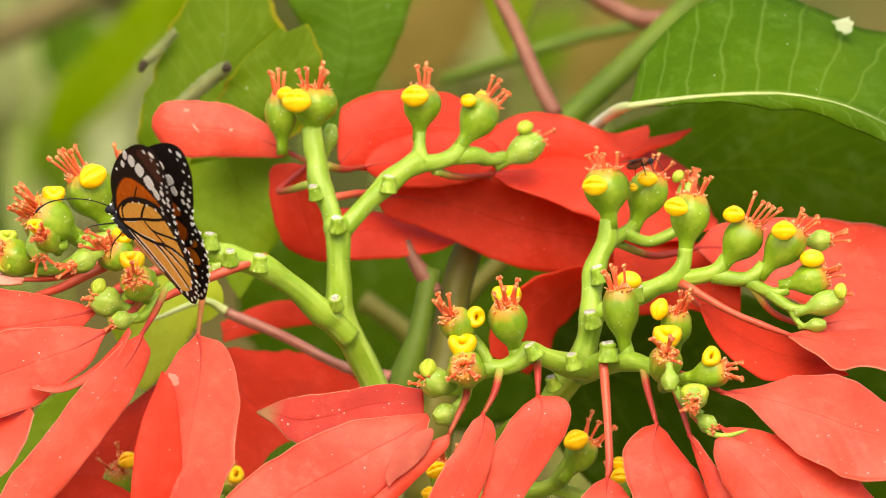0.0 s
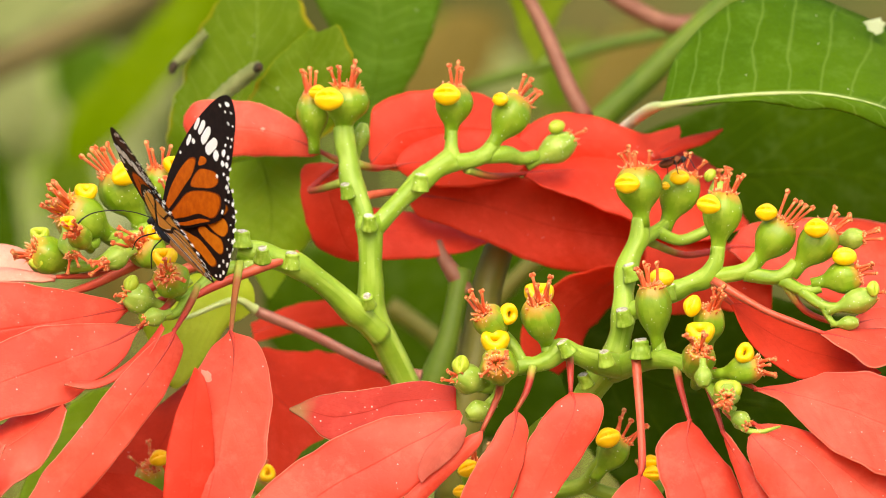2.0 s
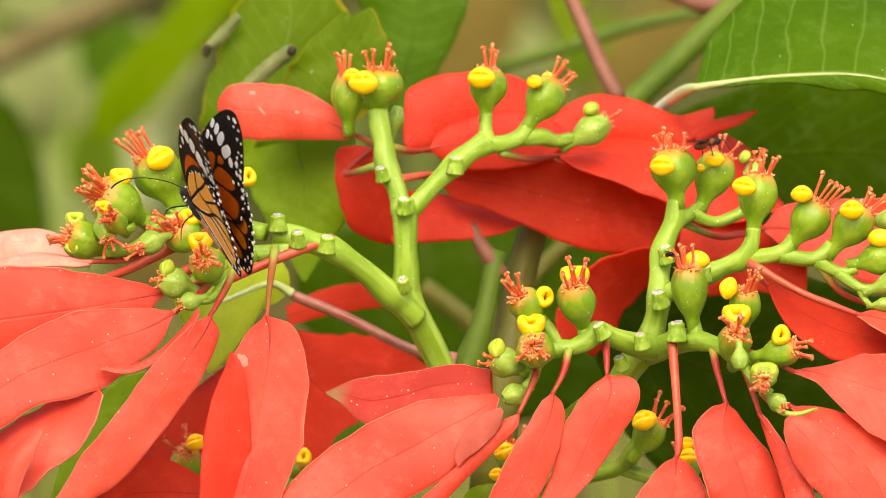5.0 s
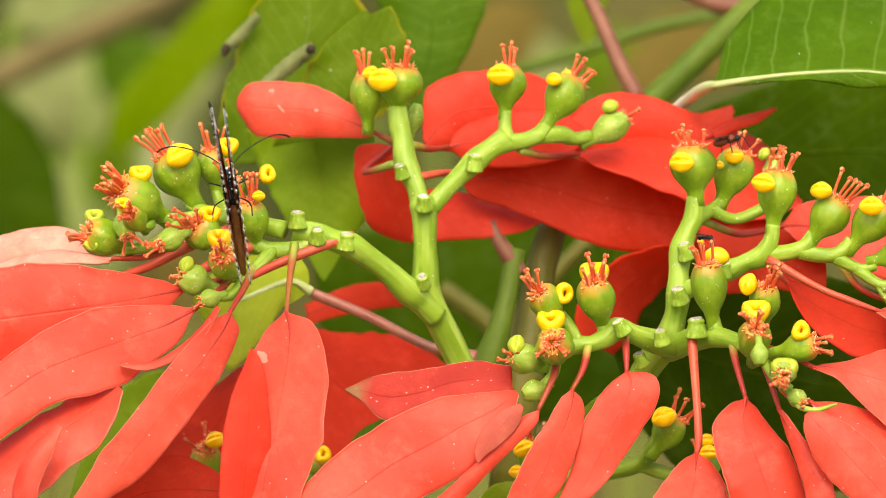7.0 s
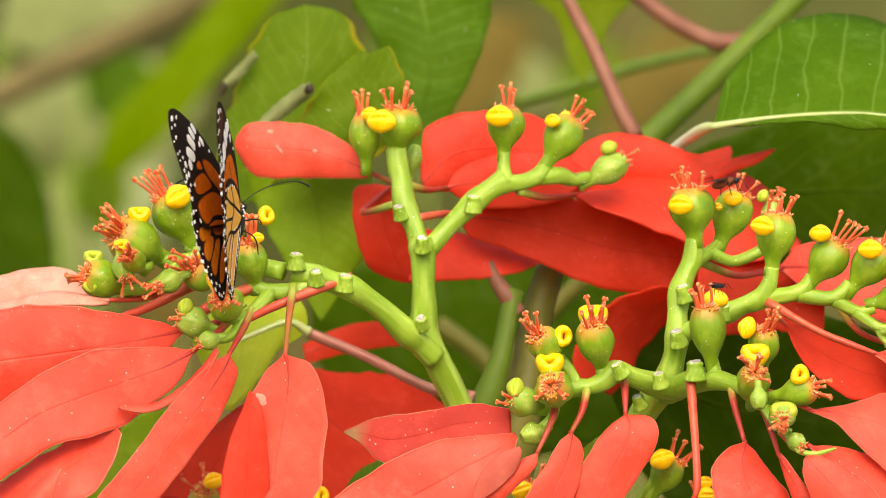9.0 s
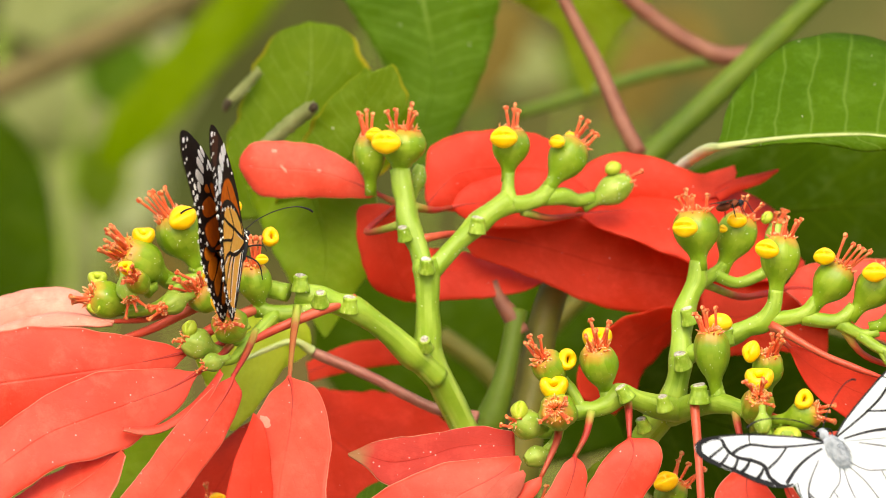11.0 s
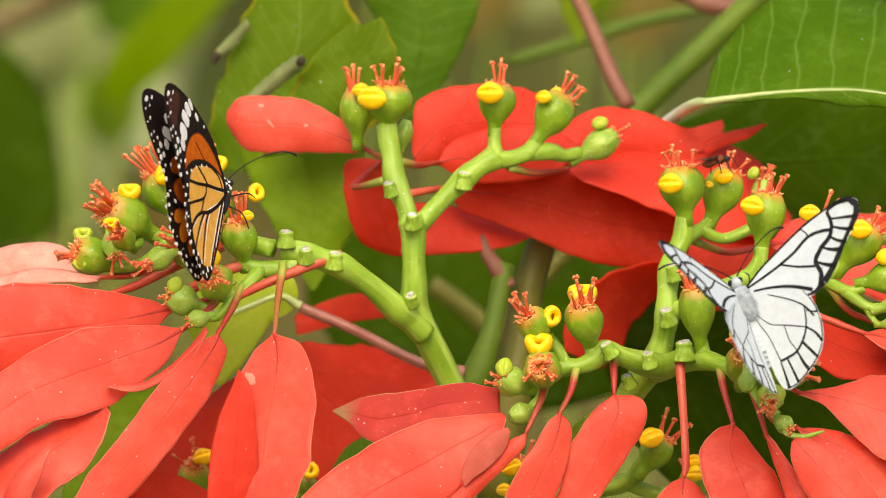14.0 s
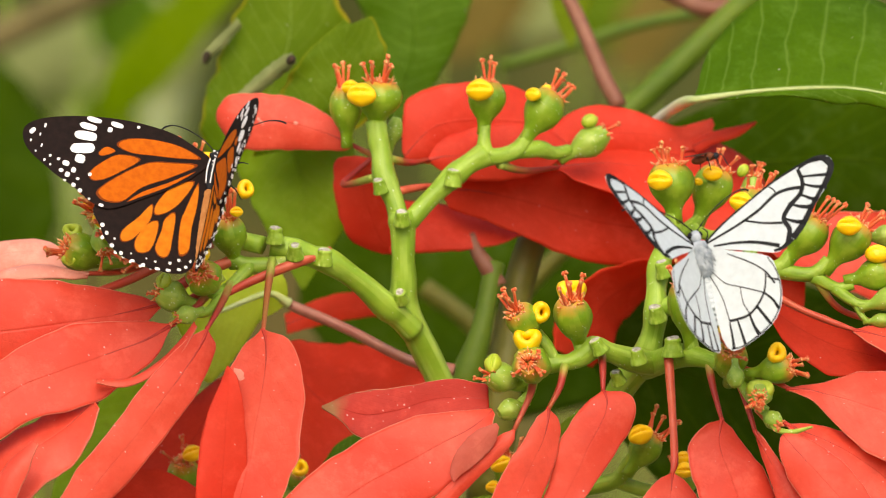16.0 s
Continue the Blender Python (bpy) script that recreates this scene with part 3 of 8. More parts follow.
    if petiole:
        pts = list(petiole) + [mids[1]]
        tube("petiole", pts, [pr * 0.85 * (1.3 if i == 0 else 1 if i < len(pts) - 1 else 0.6) for i in range(len(pts))], pet_mat or PETIOLE_GREEN, ob, seg=8)
    return ob


def leaf(label, a, b, mat, petiole=None, pet_mat=None, pr=0.0016, rib_mat=None, rib=0.0006, **kw):
    t = thing("leaf", a[0], label, "leaf")
    edged(t, a, b, mat, petiole=petiole, pet_mat=pet_mat or STEM, pr=pr, name="blade", rib=rib, rib_mat=rib_mat, **kw)
    return t


def stem_thing(name, label, category, pts, radii, mat, seg=12):
    t = thing(name, pts[0], label, category)
    tube("stalk", pts, radii, mat, t, seg=seg)
    return t


# the large leaf with its pale midrib
big_leaf = leaf("large glossy green leaf with a pale cream midrib", [(0.0487, 0.0280, 0.0391), (0.0516, 0.0320, 0.0455), (0.0550, 0.0370, 0.0530), (0.0604, 0.0410, 0.0592), (0.0676, 0.0450, 0.0645), (0.0750, 0.0490, 0.0682), (0.0830, 0.0530, 0.0702), (0.0980, 0.0570, 0.0684), (0.1200, 0.0600, 0.0612), (0.1509, 0.0620, 0.0480)], [(0.0493, 0.0280, 0.0382), (0.0601, 0.0244, 0.0384), (0.0782, 0.0208, 0.0383), (0.0962, 0.0172, 0.0368), (0.1112, 0.0136, 0.0316), (0.1381, 0.0100, 0.0152)], LEAF,
     petiole=[(0.0257, 0.0760, 0.0231), (0.0333, 0.0720, 0.0276), (0.0392, 0.0640, 0.0314), (0.0436, 0.0520, 0.0352), (0.0478, 0.0360, 0.0379)], pet_mat=WHITE_RIB, pr=0.0019, rib_mat=PALE_RIB, rib=0.0006, mid=0.93, bulge=0.05, nu=44)
edged(big_leaf, [(0.1105, 0.0450, 0.0630), (0.1114, 0.0450, 0.0606), (0.1108, 0.0450, 0.0588)], [(0.1056, 0.0450, 0.0618), (0.1069, 0.0450, 0.0597), (0.1093, 0.0450, 0.0582)], DAMAGE, bulge=0, wave=0, name="torn_spot", label="pale torn spot", rib=0, nu=8, nv=3, notch=0.06)
leaf("tan dry leaf blurred far behind", [(-0.0325, 1.5000, 0.0843), (-0.0220, 1.5000, 0.1105), (-0.0010, 1.5000, 0.1263), (0.0199, 1.5000, 0.1236)], [(-0.0247, 1.5000, 0.0711), (-0.0010, 1.5000, 0.0790), (0.0147, 1.5000, 0.0948), (0.0226, 1.5000, 0.1184)], TAN_LEAF, petiole=[(-0.0168, 1.5000, -1.1180), (-0.0247, 1.5000, -0.2780)])
leaf("tan dry leaf blurred far behind", [(0.0541, 1.5000, 0.0711), (0.0593, 1.5000, 0.0974), (0.0725, 1.5000, 0.1105), (0.0882, 1.5000, 0.1105)], [(0.0593, 1.5000, 0.0659), (0.0751, 1.5000, 0.0711), (0.0882, 1.5000, 0.0869), (0.0908, 1.5000, 0.1053)], TAN_LEAF, petiole=[(0.0672, 1.5000, -1.1180), (0.0567, 1.5000, -0.2780)])
leaf("pale sage leaf blurred far behind", [(-0.2162, 1.4000, 0.0685), (-0.1957, 1.4000, 0.0965), (-0.1676, 1.4000, 0.1066), (-0.1294, 1.4000, 0.0964)], [(-0.2137, 1.4000, 0.0583), (-0.1754, 1.4000, 0.0506), (-0.1448, 1.4000, 0.0581), (-0.1269, 1.4000, 0.0836)], PALE_LEAF, petiole=[(-0.2662, 1.4000, -1.1370), (-0.2560, 1.4000, -0.2700)])
leaf("pale sage leaf blurred far behind", [(-0.2293, 1.6000, 0.1285), (-0.2049, 1.6000, 0.1500), (-0.1725, 1.6000, 0.1608), (-0.1239, 1.6000, 0.1606)], [(-0.2293, 1.6000, 0.1150), (-0.1915, 1.6000, 0.1149), (-0.1537, 1.6000, 0.1283), (-0.1213, 1.6000, 0.1444)], PALE_LEAF, petiole=[(-0.3359, 1.6000, -1.1499), (-0.2819, 1.6000, -0.2859)])
# dim leaves behind the right flower head, their shade put into the colour
leaf("broad dark green leaf with shade in its colour", [(0.0441, 0.1300, 0.0321), (0.0748, 0.1400, 0.0435), (0.1074, 0.1500, 0.0437), (0.1565, 0.1600, 0.0293)], [(0.0441, 0.1300, 0.0225), (0.0668, 0.1400, 0.0018), (0.0993, 0.1500, 0.0018), (0.1565, 0.1600, -0.0015)], LEAF_SHADED)
leaf("broad dark green leaf with shade in its colour", [(0.0229, 0.0900, -0.0187), (0.0498, 0.1000, -0.0061), (0.0817, 0.1100, -0.0125), (0.1456, 0.1200, -0.0285)], [(0.0229, 0.0900, -0.0312), (0.0419, 0.1000, -0.0660), (0.0817, 0.1100, -0.0726), (0.1456, 0.1200, -0.0730)], LEAF_SHADED)
leaf("dark green leaf among the stems with shade in its colour", [(-0.0633, 0.3200, -0.0016), (-0.0390, 0.3233, 0.0054), (0.0133, 0.3267, 0.0072), (0.0692, 0.3300, -0.0051)], [(-0.0633, 0.3200, -0.0242), (-0.0390, 0.3233, -0.0486), (0.0133, 0.3267, -0.0557), (0.0692, 0.3300, -0.0348)], LEAF_SHADED)
leaf("dark green hanging leaf with shade in its colour", [(-0.2203, 0.9000, 0.0785), (-0.1900, 0.9000, 0.0621), (-0.1745, 0.9000, 0.0414), (-0.1690, 0.9000, 0.0153)], [(-0.2205, 0.9000, -0.0194), (-0.1900, 0.9000, -0.0151), (-0.1745, 0.9000, -0.0108), (-0.1680, 0.9000, 0.0022)], LEAF_SHADED)
leaf("pale sage leaf blurred far behind", [(-0.2110, 1.6000, 0.0520), (-0.2060, 1.6000, 0.0320), (-0.2040, 1.6000, 0.0100), (-0.1970, 1.6000, -0.0200)], [(-0.1890, 1.6000, 0.0540), (-0.1820, 1.6000, 0.0320), (-0.1820, 1.6000, 0.0100), (-0.1900, 1.6000, -0.0200)], PALE_LEAF, petiole=[(-0.2250, 1.6000, -1.1180), (-0.2200, 1.6000, -0.2780), (-0.2080, 1.6000, 0.0400)])
# olive leaves with yellowed toothed edges
leaf("olive green leaf with yellowed ragged edge", [(-0.0828, 0.1000, 0.0190), (-0.0850, 0.1008, 0.0348), (-0.0790, 0.1016, 0.0537), (-0.0765, 0.1024, 0.0616), (-0.0702, 0.1032, 0.0708), (-0.0615, 0.1040, 0.0743)], [(-0.0670, 0.0980, 0.0190), (-0.0497, 0.0992, 0.0394), (-0.0431, 0.1004, 0.0552), (-0.0462, 0.1016, 0.0655), (-0.0512, 0.1028, 0.0723), (-0.0607, 0.1040, 0.0744)], LEAF_OLIVE, notch=0.012)
leaf("olive green leaf with yellowed notched tip", [(-0.0695, 0.0660, 0.0232), (-0.0633, 0.0660, 0.0387), (-0.0555, 0.0660, 0.0510), (-0.0447, 0.0660, 0.0609)], [(-0.0447, 0.0660, 0.0278), (-0.0320, 0.0660, 0.0401), (-0.0329, 0.0660, 0.0510), (-0.0369, 0.0660, 0.0612), (-0.0416, 0.0660, 0.0592), (-0.0444, 0.0660, 0.0606)], LEAF_OLIVE, notch=0.012)
leaf("dark olive leaf behind the flowers", [(-0.0372, 0.1400, 0.0340), (-0.0372, 0.1433, 0.0550), (-0.0428, 0.1467, 0.0680), (-0.0533, 0.1500, 0.0842)], [(-0.0292, 0.1400, 0.0340), (-0.0187, 0.1433, 0.0469), (-0.0106, 0.1467, 0.0647), (-0.0065, 0.1500, 0.0857)], LEAF)
leaf("long blurred green leaf", [(-0.0960, 0.8700, 0.1224), (-0.1161, 0.8650, 0.0966), (-0.1310, 0.8600, 0.0800), (-0.1480, 0.8550, 0.0600), (-0.1520, 0.8500, 0.0415)], [(-0.0720, 0.8700, 0.1224), (-0.0897, 0.8650, 0.0966), (-0.1050, 0.8600, 0.0800), (-0.1250, 0.8550, 0.0560), (-0.1440, 0.8500, 0.0395)], LEAF_FAR, petiole=[(-0.0692, 0.9500, 0.1337), (-0.0760, 0.9100, 0.1300)])
# dim scraps of far foliage
for k, (x, z, long, wide, tilt) in enumerate(((-0.19, 0.118, 0.05, 0.02, 25), (-0.16, 0.086, 0.045, 0.016, -35), (-0.205, 0.075, 0.05, 0.018, 70), (-0.175, 0.045, 0.05, 0.014, 95), (-0.15, 0.0, 0.045, 0.014, 110), (-0.2, 0.012, 0.05, 0.018, 60), (-0.03, 0.12, 0.05, 0.02, 15), (0.02, 0.098, 0.04, 0.014, -20), (0.055, 0.1, 0.045, 0.018, 50), (0.1, 0.11, 0.05, 0.016, -40))):
    c, sn = math.cos(radians(tilt)) * long / 2, math.sin(radians(tilt)) * long / 2
    nx, nz = -sn / long * wide * 2, c / long * wide * 2
    y = 1.25 + 0.05 * k
    leaf("dim leaf blurred far behind", [(x - c, y, z - sn), (x - c * 0.3 + nx, y, z - sn * 0.3 + nz), (x + c * 0.4 + nx * 0.8, y, z + sn * 0.4 + nz * 0.8), (x + c, y, z + sn)], [(x - c, y, z - sn - 0.001), (x - c * 0.3 - nx, y, z - sn * 0.3 - nz), (x + c * 0.4 - nx * 0.8, y, z + sn * 0.4 - nz * 0.8), (x + c, y, z + sn - 0.001)], (PALE_LEAF, LEAF, PALE_LEAF, LEAF_OLIVE, TAN_LEAF)[k % 5], petiole=[(x - c * 2, y, -1.1), (x - c * 1.5, y, z - sn - 0.2)])
leaf("yellowish green leaf with a long hanging tip", [(0.0520, 0.2200, 0.1010), (0.0377, 0.2200, 0.0838), (0.0285, 0.2200, 0.0747), (0.0232, 0.2200, 0.0640), (0.0197, 0.2200, 0.0562)], [(-0.0200, 0.2200, 0.1010), (-0.0030, 0.2200, 0.0850), (0.0105, 0.2200, 0.0760), (0.0146, 0.2200, 0.0650), (0.0188, 0.2200, 0.0560)], LEAF_LIGHT)
leaf("light green translucent leaf behind the stem", [(-0.0777, 0.0820, 0.0281), (-0.0699, 0.0800, 0.0094), (-0.0636, 0.0780, -0.0016), (-0.0566, 0.0760, -0.0133)], [(-0.0425, 0.0840, 0.0281), (-0.0405, 0.0813, 0.0109), (-0.0472, 0.0787, -0.0001), (-0.0558, 0.0760, -0.0136)], LEAF_MID)
leaf("light green leaf under the butterfly's flower", [(-0.0588, 0.0340, -0.0164), (-0.0604, 0.0340, -0.0098), (-0.0640, 0.0340, -0.0066), (-0.0754, 0.0340, -0.0070), (-0.0845, 0.0340, -0.0108), (-0.0906, 0.0340, -0.0178)], [(-0.0590, 0.0340, -0.0172), (-0.0626, 0.0330, -0.0191), (-0.0664, 0.0310, -0.0212), (-0.0707, 0.0285, -0.0275), (-0.0748, 0.0262, -0.0331), (-0.0789, 0.0240, -0.0376), (-0.0812, 0.0230, -0.0377), (-0.0845, 0.0210, -0.0320), (-0.0898, 0.0160, -0.0185)], LEAF_YELLOW,
     petiole=[(-0.0143, 0.0300, -0.0346), (-0.0265, 0.0320, -0.0319), (-0.0433, 0.0340, -0.0235), (-0.0571, 0.0350, -0.0177)], pet_mat=MAUVE, pr=0.0017, rib=0.001, rib_mat=PALE_RIB, mid=0.4)
leaf("pale green young leaf behind the bracts", [(-0.0498, 0.0300, -0.0600), (-0.0452, 0.0313, -0.0539), (-0.0361, 0.0327, -0.0501), (-0.0300, 0.0340, -0.0509)], [(-0.0498, 0.0300, -0.0645), (-0.0391, 0.0313, -0.0600), (-0.0315, 0.0327, -0.0570), (-0.0297, 0.0340, -0.0517)], LEAF)
leaf("yellow green leaf between the hanging bracts", [(0.0091, -0.0040, -0.0536), (0.0136, -0.0027, -0.0484), (0.0182, -0.0013, -0.0447), (0.0212, 0.0000, -0.0432)], [(0.0106, -0.0040, -0.0581), (0.0166, -0.0027, -0.0537), (0.0204, -0.0013, -0.0477), (0.0215, 0.0000, -0.0440)], LEAF_LIGHT)
leaf("green leaf low among the bracts", [(-0.0930, 0.0600, -0.0380), (-0.1060, 0.0600, -0.0395), (-0.1190, 0.0600, -0.0540), (-0.1265, 0.0600, -0.0760)], [(-0.0900, 0.0600, -0.0440), (-0.0925, 0.0600, -0.0580), (-0.1000, 0.0600, -0.0700), (-0.1150, 0.0600, -0.0800)], LEAF_MID)
leaf("green leaf low among the bracts", [(0.0033, 0.0200, -0.0661), (-0.0027, 0.0213, -0.0676), (-0.0103, 0.0227, -0.0691), (-0.0149, 0.0240, -0.0752)], [(0.0033, 0.0200, -0.0752), (-0.0028, 0.0213, -0.0782), (-0.0088, 0.0227, -0.0782), (-0.0146, 0.0240, -0.0767)], LEAF_LIGHT)
stem_thing("stem", "reddish brown leaf stalk", "stem", [(0.0040, 0.1220, 0.0945), (0.0129, 0.1200, 0.0765), (0.0203, 0.1180, 0.0621), (0.0271, 0.1140, 0.0461), (0.0318, 0.1120, 0.0374)], (0.0018, 0.0019, 0.0021, 0.0023, 0.0023), STEM_BROWN)
stem_thing("stem", "dim reddish brown leaf stalk", "stem", [(0.0240, 0.2000, 0.0905), (0.0389, 0.2000, 0.0777), (0.0505, 0.2000, 0.0703), (0.0604, 0.2000, 0.0670), (0.0752, 0.2000, 0.0695)], (0.0024, 0.0025, 0.0026, 0.0028, 0.0028), STEM_BROWN)
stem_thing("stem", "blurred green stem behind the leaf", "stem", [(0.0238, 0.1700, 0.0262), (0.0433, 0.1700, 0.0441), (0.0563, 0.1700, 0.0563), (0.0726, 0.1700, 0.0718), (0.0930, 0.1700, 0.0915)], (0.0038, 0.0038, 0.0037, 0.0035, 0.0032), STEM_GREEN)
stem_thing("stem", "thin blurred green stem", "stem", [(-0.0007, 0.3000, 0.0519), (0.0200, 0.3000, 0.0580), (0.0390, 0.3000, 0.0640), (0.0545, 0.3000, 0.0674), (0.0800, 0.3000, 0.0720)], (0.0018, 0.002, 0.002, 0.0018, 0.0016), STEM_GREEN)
stem_thing("stem", "thick olive brown main stem with shade in its colour", "stem", [(0.0074, 0.0620, 0.0017), (0.0032, 0.0600, -0.0122), (0.0009, 0.0580, -0.0276), (-0.0022, 0.0550, -0.0430), (-0.0052, 0.0550, -0.0707)], (0.004, 0.0045, 0.005, 0.006, 0.006), STEM_SHADED)
stem_thing("stem", "yellow green side stem with shade in its colour", "stem", [(-0.0129, 0.0440, -0.0397), (-0.0101, 0.0440, -0.0336), (-0.0071, 0.0440, -0.0244), (-0.0049, 0.0460, -0.0137), (-0.0034, 0.0480, -0.0057)], (0.004, 0.0042, 0.003, 0.0028, 0.003), STEM_GREEN)
stem_thing("stem", "short dark red leaf stalk", "stem", [(-0.0025, 0.0470, -0.0121), (-0.0049, 0.0470, -0.0075), (-0.0075, 0.0480, -0.0037), (-0.0101, 0.0500, 0.0017)], (0.0026, 0.0026, 0.0021, 0.0018), STEM_BROWN)
stem_thing("stem", "blurred yellow green stem low down with shade in its colour", "stem", [(-0.0242, 0.2400, -0.0150), (-0.0158, 0.2400, -0.0208), (-0.0091, 0.2400, -0.0267), (0.0010, 0.2400, -0.0402)], (0.003, 0.003, 0.003, 0.003), STEM_SHADED)
stem_thing("stem", "blurred yellow green stem with shade in its colour", "stem", [(0.0191, 0.2000, -0.0015), (0.0109, 0.2000, -0.0097), (0.0010, 0.2000, -0.0213), (-0.0040, 0.2000, -0.0328)], (0.0026, 0.0026, 0.0028, 0.003), STEM_SHADED)
stem_thing("branch", "thick blurred tan branch", "branch", [(-0.5290, 0.9500, -1.6596), (-0.4156, 0.9500, -0.4209), (-0.3174, 0.9500, 0.0148), (-0.2509, 0.9500, 0.0500), (-0.2154, 0.9500, 0.0644), (-0.1800, 0.9500, 0.0809), (-0.1491, 0.9500, 0.0952), (-0.1136, 0.9500, 0.1128), (-0.0692, 0.9500, 0.1337)], (0.0114, 0.0105, 0.009, 0.0067, 0.0068, 0.0068, 0.0067, 0.0064, 0.006), BARK)
stem_thing("stem", "pale blurred dry stalk far behind", "stem", [(-0.1600, 2.2000, 0.1281), (-0.1780, 2.2000, 0.0840), (-0.1850, 2.2000, 0.0557), (-0.1930, 2.2000, 0.0116)], (0.012, 0.014, 0.014, 0.014), DEAD)
# a rolled dry leaf and a withered tip among the olive leaves
dry = thing("dry_leaf", (-0.0718, 0.0640, 0.0404), "grey rolled dry leaf with a dark open end", "dry leaf")
edged(dry, [(-0.0738, 0.0640, 0.0405), (-0.0679, 0.0627, 0.0460), (-0.0617, 0.0613, 0.0506), (-0.0589, 0.0600, 0.0515)], [(-0.0710, 0.0640, 0.0377), (-0.0651, 0.0627, 0.0426), (-0.0592, 0.0613, 0.0472), (-0.0576, 0.0600, 0.0493)], DRY_LEAF, bulge=0.4, name="roll", rib=0, wave=0.06, notch=0.03)
# dark plug standing in for the shade inside the roll's open end
tube("dark_end", [(-0.0599, 0.0560, 0.0487), (-0.0588, 0.0555, 0.0498), (-0.0582, 0.0550, 0.0504)], (0.0008, 0.0013, 0.0007), HOLE_AND_SPOT, dry)
dry = thing("dry_leaf", (-0.0761, 0.0960, 0.0567), "withered brown leaf tip with a dark spot", "dry leaf")
edged(dry, [(-0.0751, 0.0970, 0.0618), (-0.0798, 0.0970, 0.0571), (-0.0839, 0.0970, 0.0527)], [(-0.0735, 0.0970, 0.0596), (-0.0779, 0.0970, 0.0545), (-0.0824, 0.0970, 0.0508)], DRY_LEAF, bulge=0.35, name="roll", rib=0, wave=0.06, notch=0.03)
tube("dark_end", [(-0.0828, 0.0950, 0.0524), (-0.0836, 0.0950, 0.0510), (-0.0842, 0.0950, 0.0491)], (0.001, 0.0012, 0.0007), HOLE_AND_SPOT, dry)


# ---- flower heads
HEADS = "poinsettia flower heads"

# the forked head: one arm rises to the upright cluster, the other reaches to the butterfly's cluster
h1 = thing("flower_head", (-0.0170, 0.0200, -0.0392), "forked green poinsettia flower head with bare nodes", "flower", HEADS)
tube("stem", [(-0.0143, 0.0220, -0.0453), (-0.0195, 0.0180, -0.0339), (-0.0245, 0.0130, -0.0240), (-0.0278, 0.0110, -0.0172), (-0.0277, 0.0090, -0.0111), (-0.0279, 0.0080, -0.0044), (-0.0280, 0.0080, 0.0024), (-0.0282, 0.0080, 0.0059), (-0.0283, 0.0080, 0.0084)], [25.1 * PX, 24.3 * PX, 24.7 * PX, 27.9 * PX, 23 * PX, 21.2 * PX, 22.1 * PX, 25.9 * PX, 20.5 * PX], STEM, h1, seg=16)
tube("branch", [(-0.0282, 0.0080, 0.0032), (-0.0301, 0.0090, 0.0107), (-0.0320, 0.0100, 0.0152), (-0.0332, 0.0110, 0.0186), (-0.0338, 0.0120, 0.0235), (-0.0346, 0.0130, 0.0270), (-0.0352, 0.0140, 0.0322)], [18.6 * PX, 17.4 * PX, 20.3 * PX, 21.5 * PX, 18 * PX, 19.2 * PX, 18.6 * PX], STEM, h1, seg=14)
tube("branch", [(-0.0271, 0.0080, 0.0047), (-0.0217, 0.0100, 0.0107), (-0.0172, 0.0110, 0.0152), (-0.0142, 0.0120, 0.0180), (-0.0104, 0.0130, 0.0210), (-0.0059, 0.0140, 0.0236)], [17.7 * PX, 16.4 * PX, 17.9 * PX, 21.8 * PX, 18.2 * PX, 23.2 * PX], STEM, h1, seg=14)
tube("branch", [(-0.0063, 0.0140, 0.0228), (-0.0063, 0.0150, 0.0271), (-0.0062, 0.0160, 0.0316)], [20.5 * PX, 12.1 * PX, 11.2 * PX], STEM, h1, seg=12)
tube("branch", [(-0.0059, 0.0140, 0.0228), (-0.0014, 0.0150, 0.0233), (0.0029, 0.0170, 0.0251), (0.0058, 0.0190, 0.0292)], [16.7 * PX, 14.4 * PX, 15 * PX, 12.1 * PX], STEM, h1, seg=12)
tube("branch", [(0.0024, 0.0170, 0.0244), (0.0085, 0.0200, 0.0251), (0.0123, 0.0230, 0.0240), (0.0166, 0.0260, 0.0248)], [13 * PX, 16.2 * PX, 12 * PX, 11.2 * PX], STEM, h1, seg=12)
tube("branch", [(-0.0250, 0.0100, -0.0237), (-0.0292, 0.0070, -0.0194), (-0.0326, 0.0040, -0.0167), (-0.0381, 0.0000, -0.0115), (-0.0433, -0.0030, -0.0076), (-0.0477, -0.0060, -0.0048), (-0.0514, -0.0070, -0.0036), (-0.0562, -0.0080, -0.0021), (-0.0626, -0.0080, -0.0006)], [22.3 * PX, 22.1 * PX, 24.9 * PX, 20 * PX, 20.5 * PX, 23.7 * PX, 19.5 * PX, 22.8 * PX, 18.6 * PX], STEM, h1, seg=16)
tube("branch", [(-0.0544, -0.0080, -0.0031), (-0.0618, -0.0090, -0.0058), (-0.0693, -0.0100, -0.0058), (-0.0737, -0.0100, -0.0036)], [15.8 * PX, 16 * PX, 14.5 * PX, 13 * PX], STEM, h1, seg=12)
tube("branch", [(-0.0648, -0.0080, -0.0006), (-0.0754, -0.0040, 0.0016), (-0.0845, -0.0020, 0.0039), (-0.0906, 0.0000, 0.0064)], [16.7 * PX, 14.8 * PX, 12.8 * PX, 10.2 * PX], STEM, h1, seg=12)
tube("branch", [(-0.0845, -0.0020, 0.0039), (-0.0935, -0.0020, 0.0024), (-0.1011, 0.0000, 0.0031)], [12.1 * PX, 11.2 * PX, 9.3 * PX], STEM, h1, seg=12)
tube("branch", [(-0.0754, -0.0040, 0.0013), (-0.0818, 0.0040, 0.0062), (-0.0837, 0.0060, 0.0107)], [11.2 * PX, 11.2 * PX, 9.3 * PX], STEM, h1, seg=12)
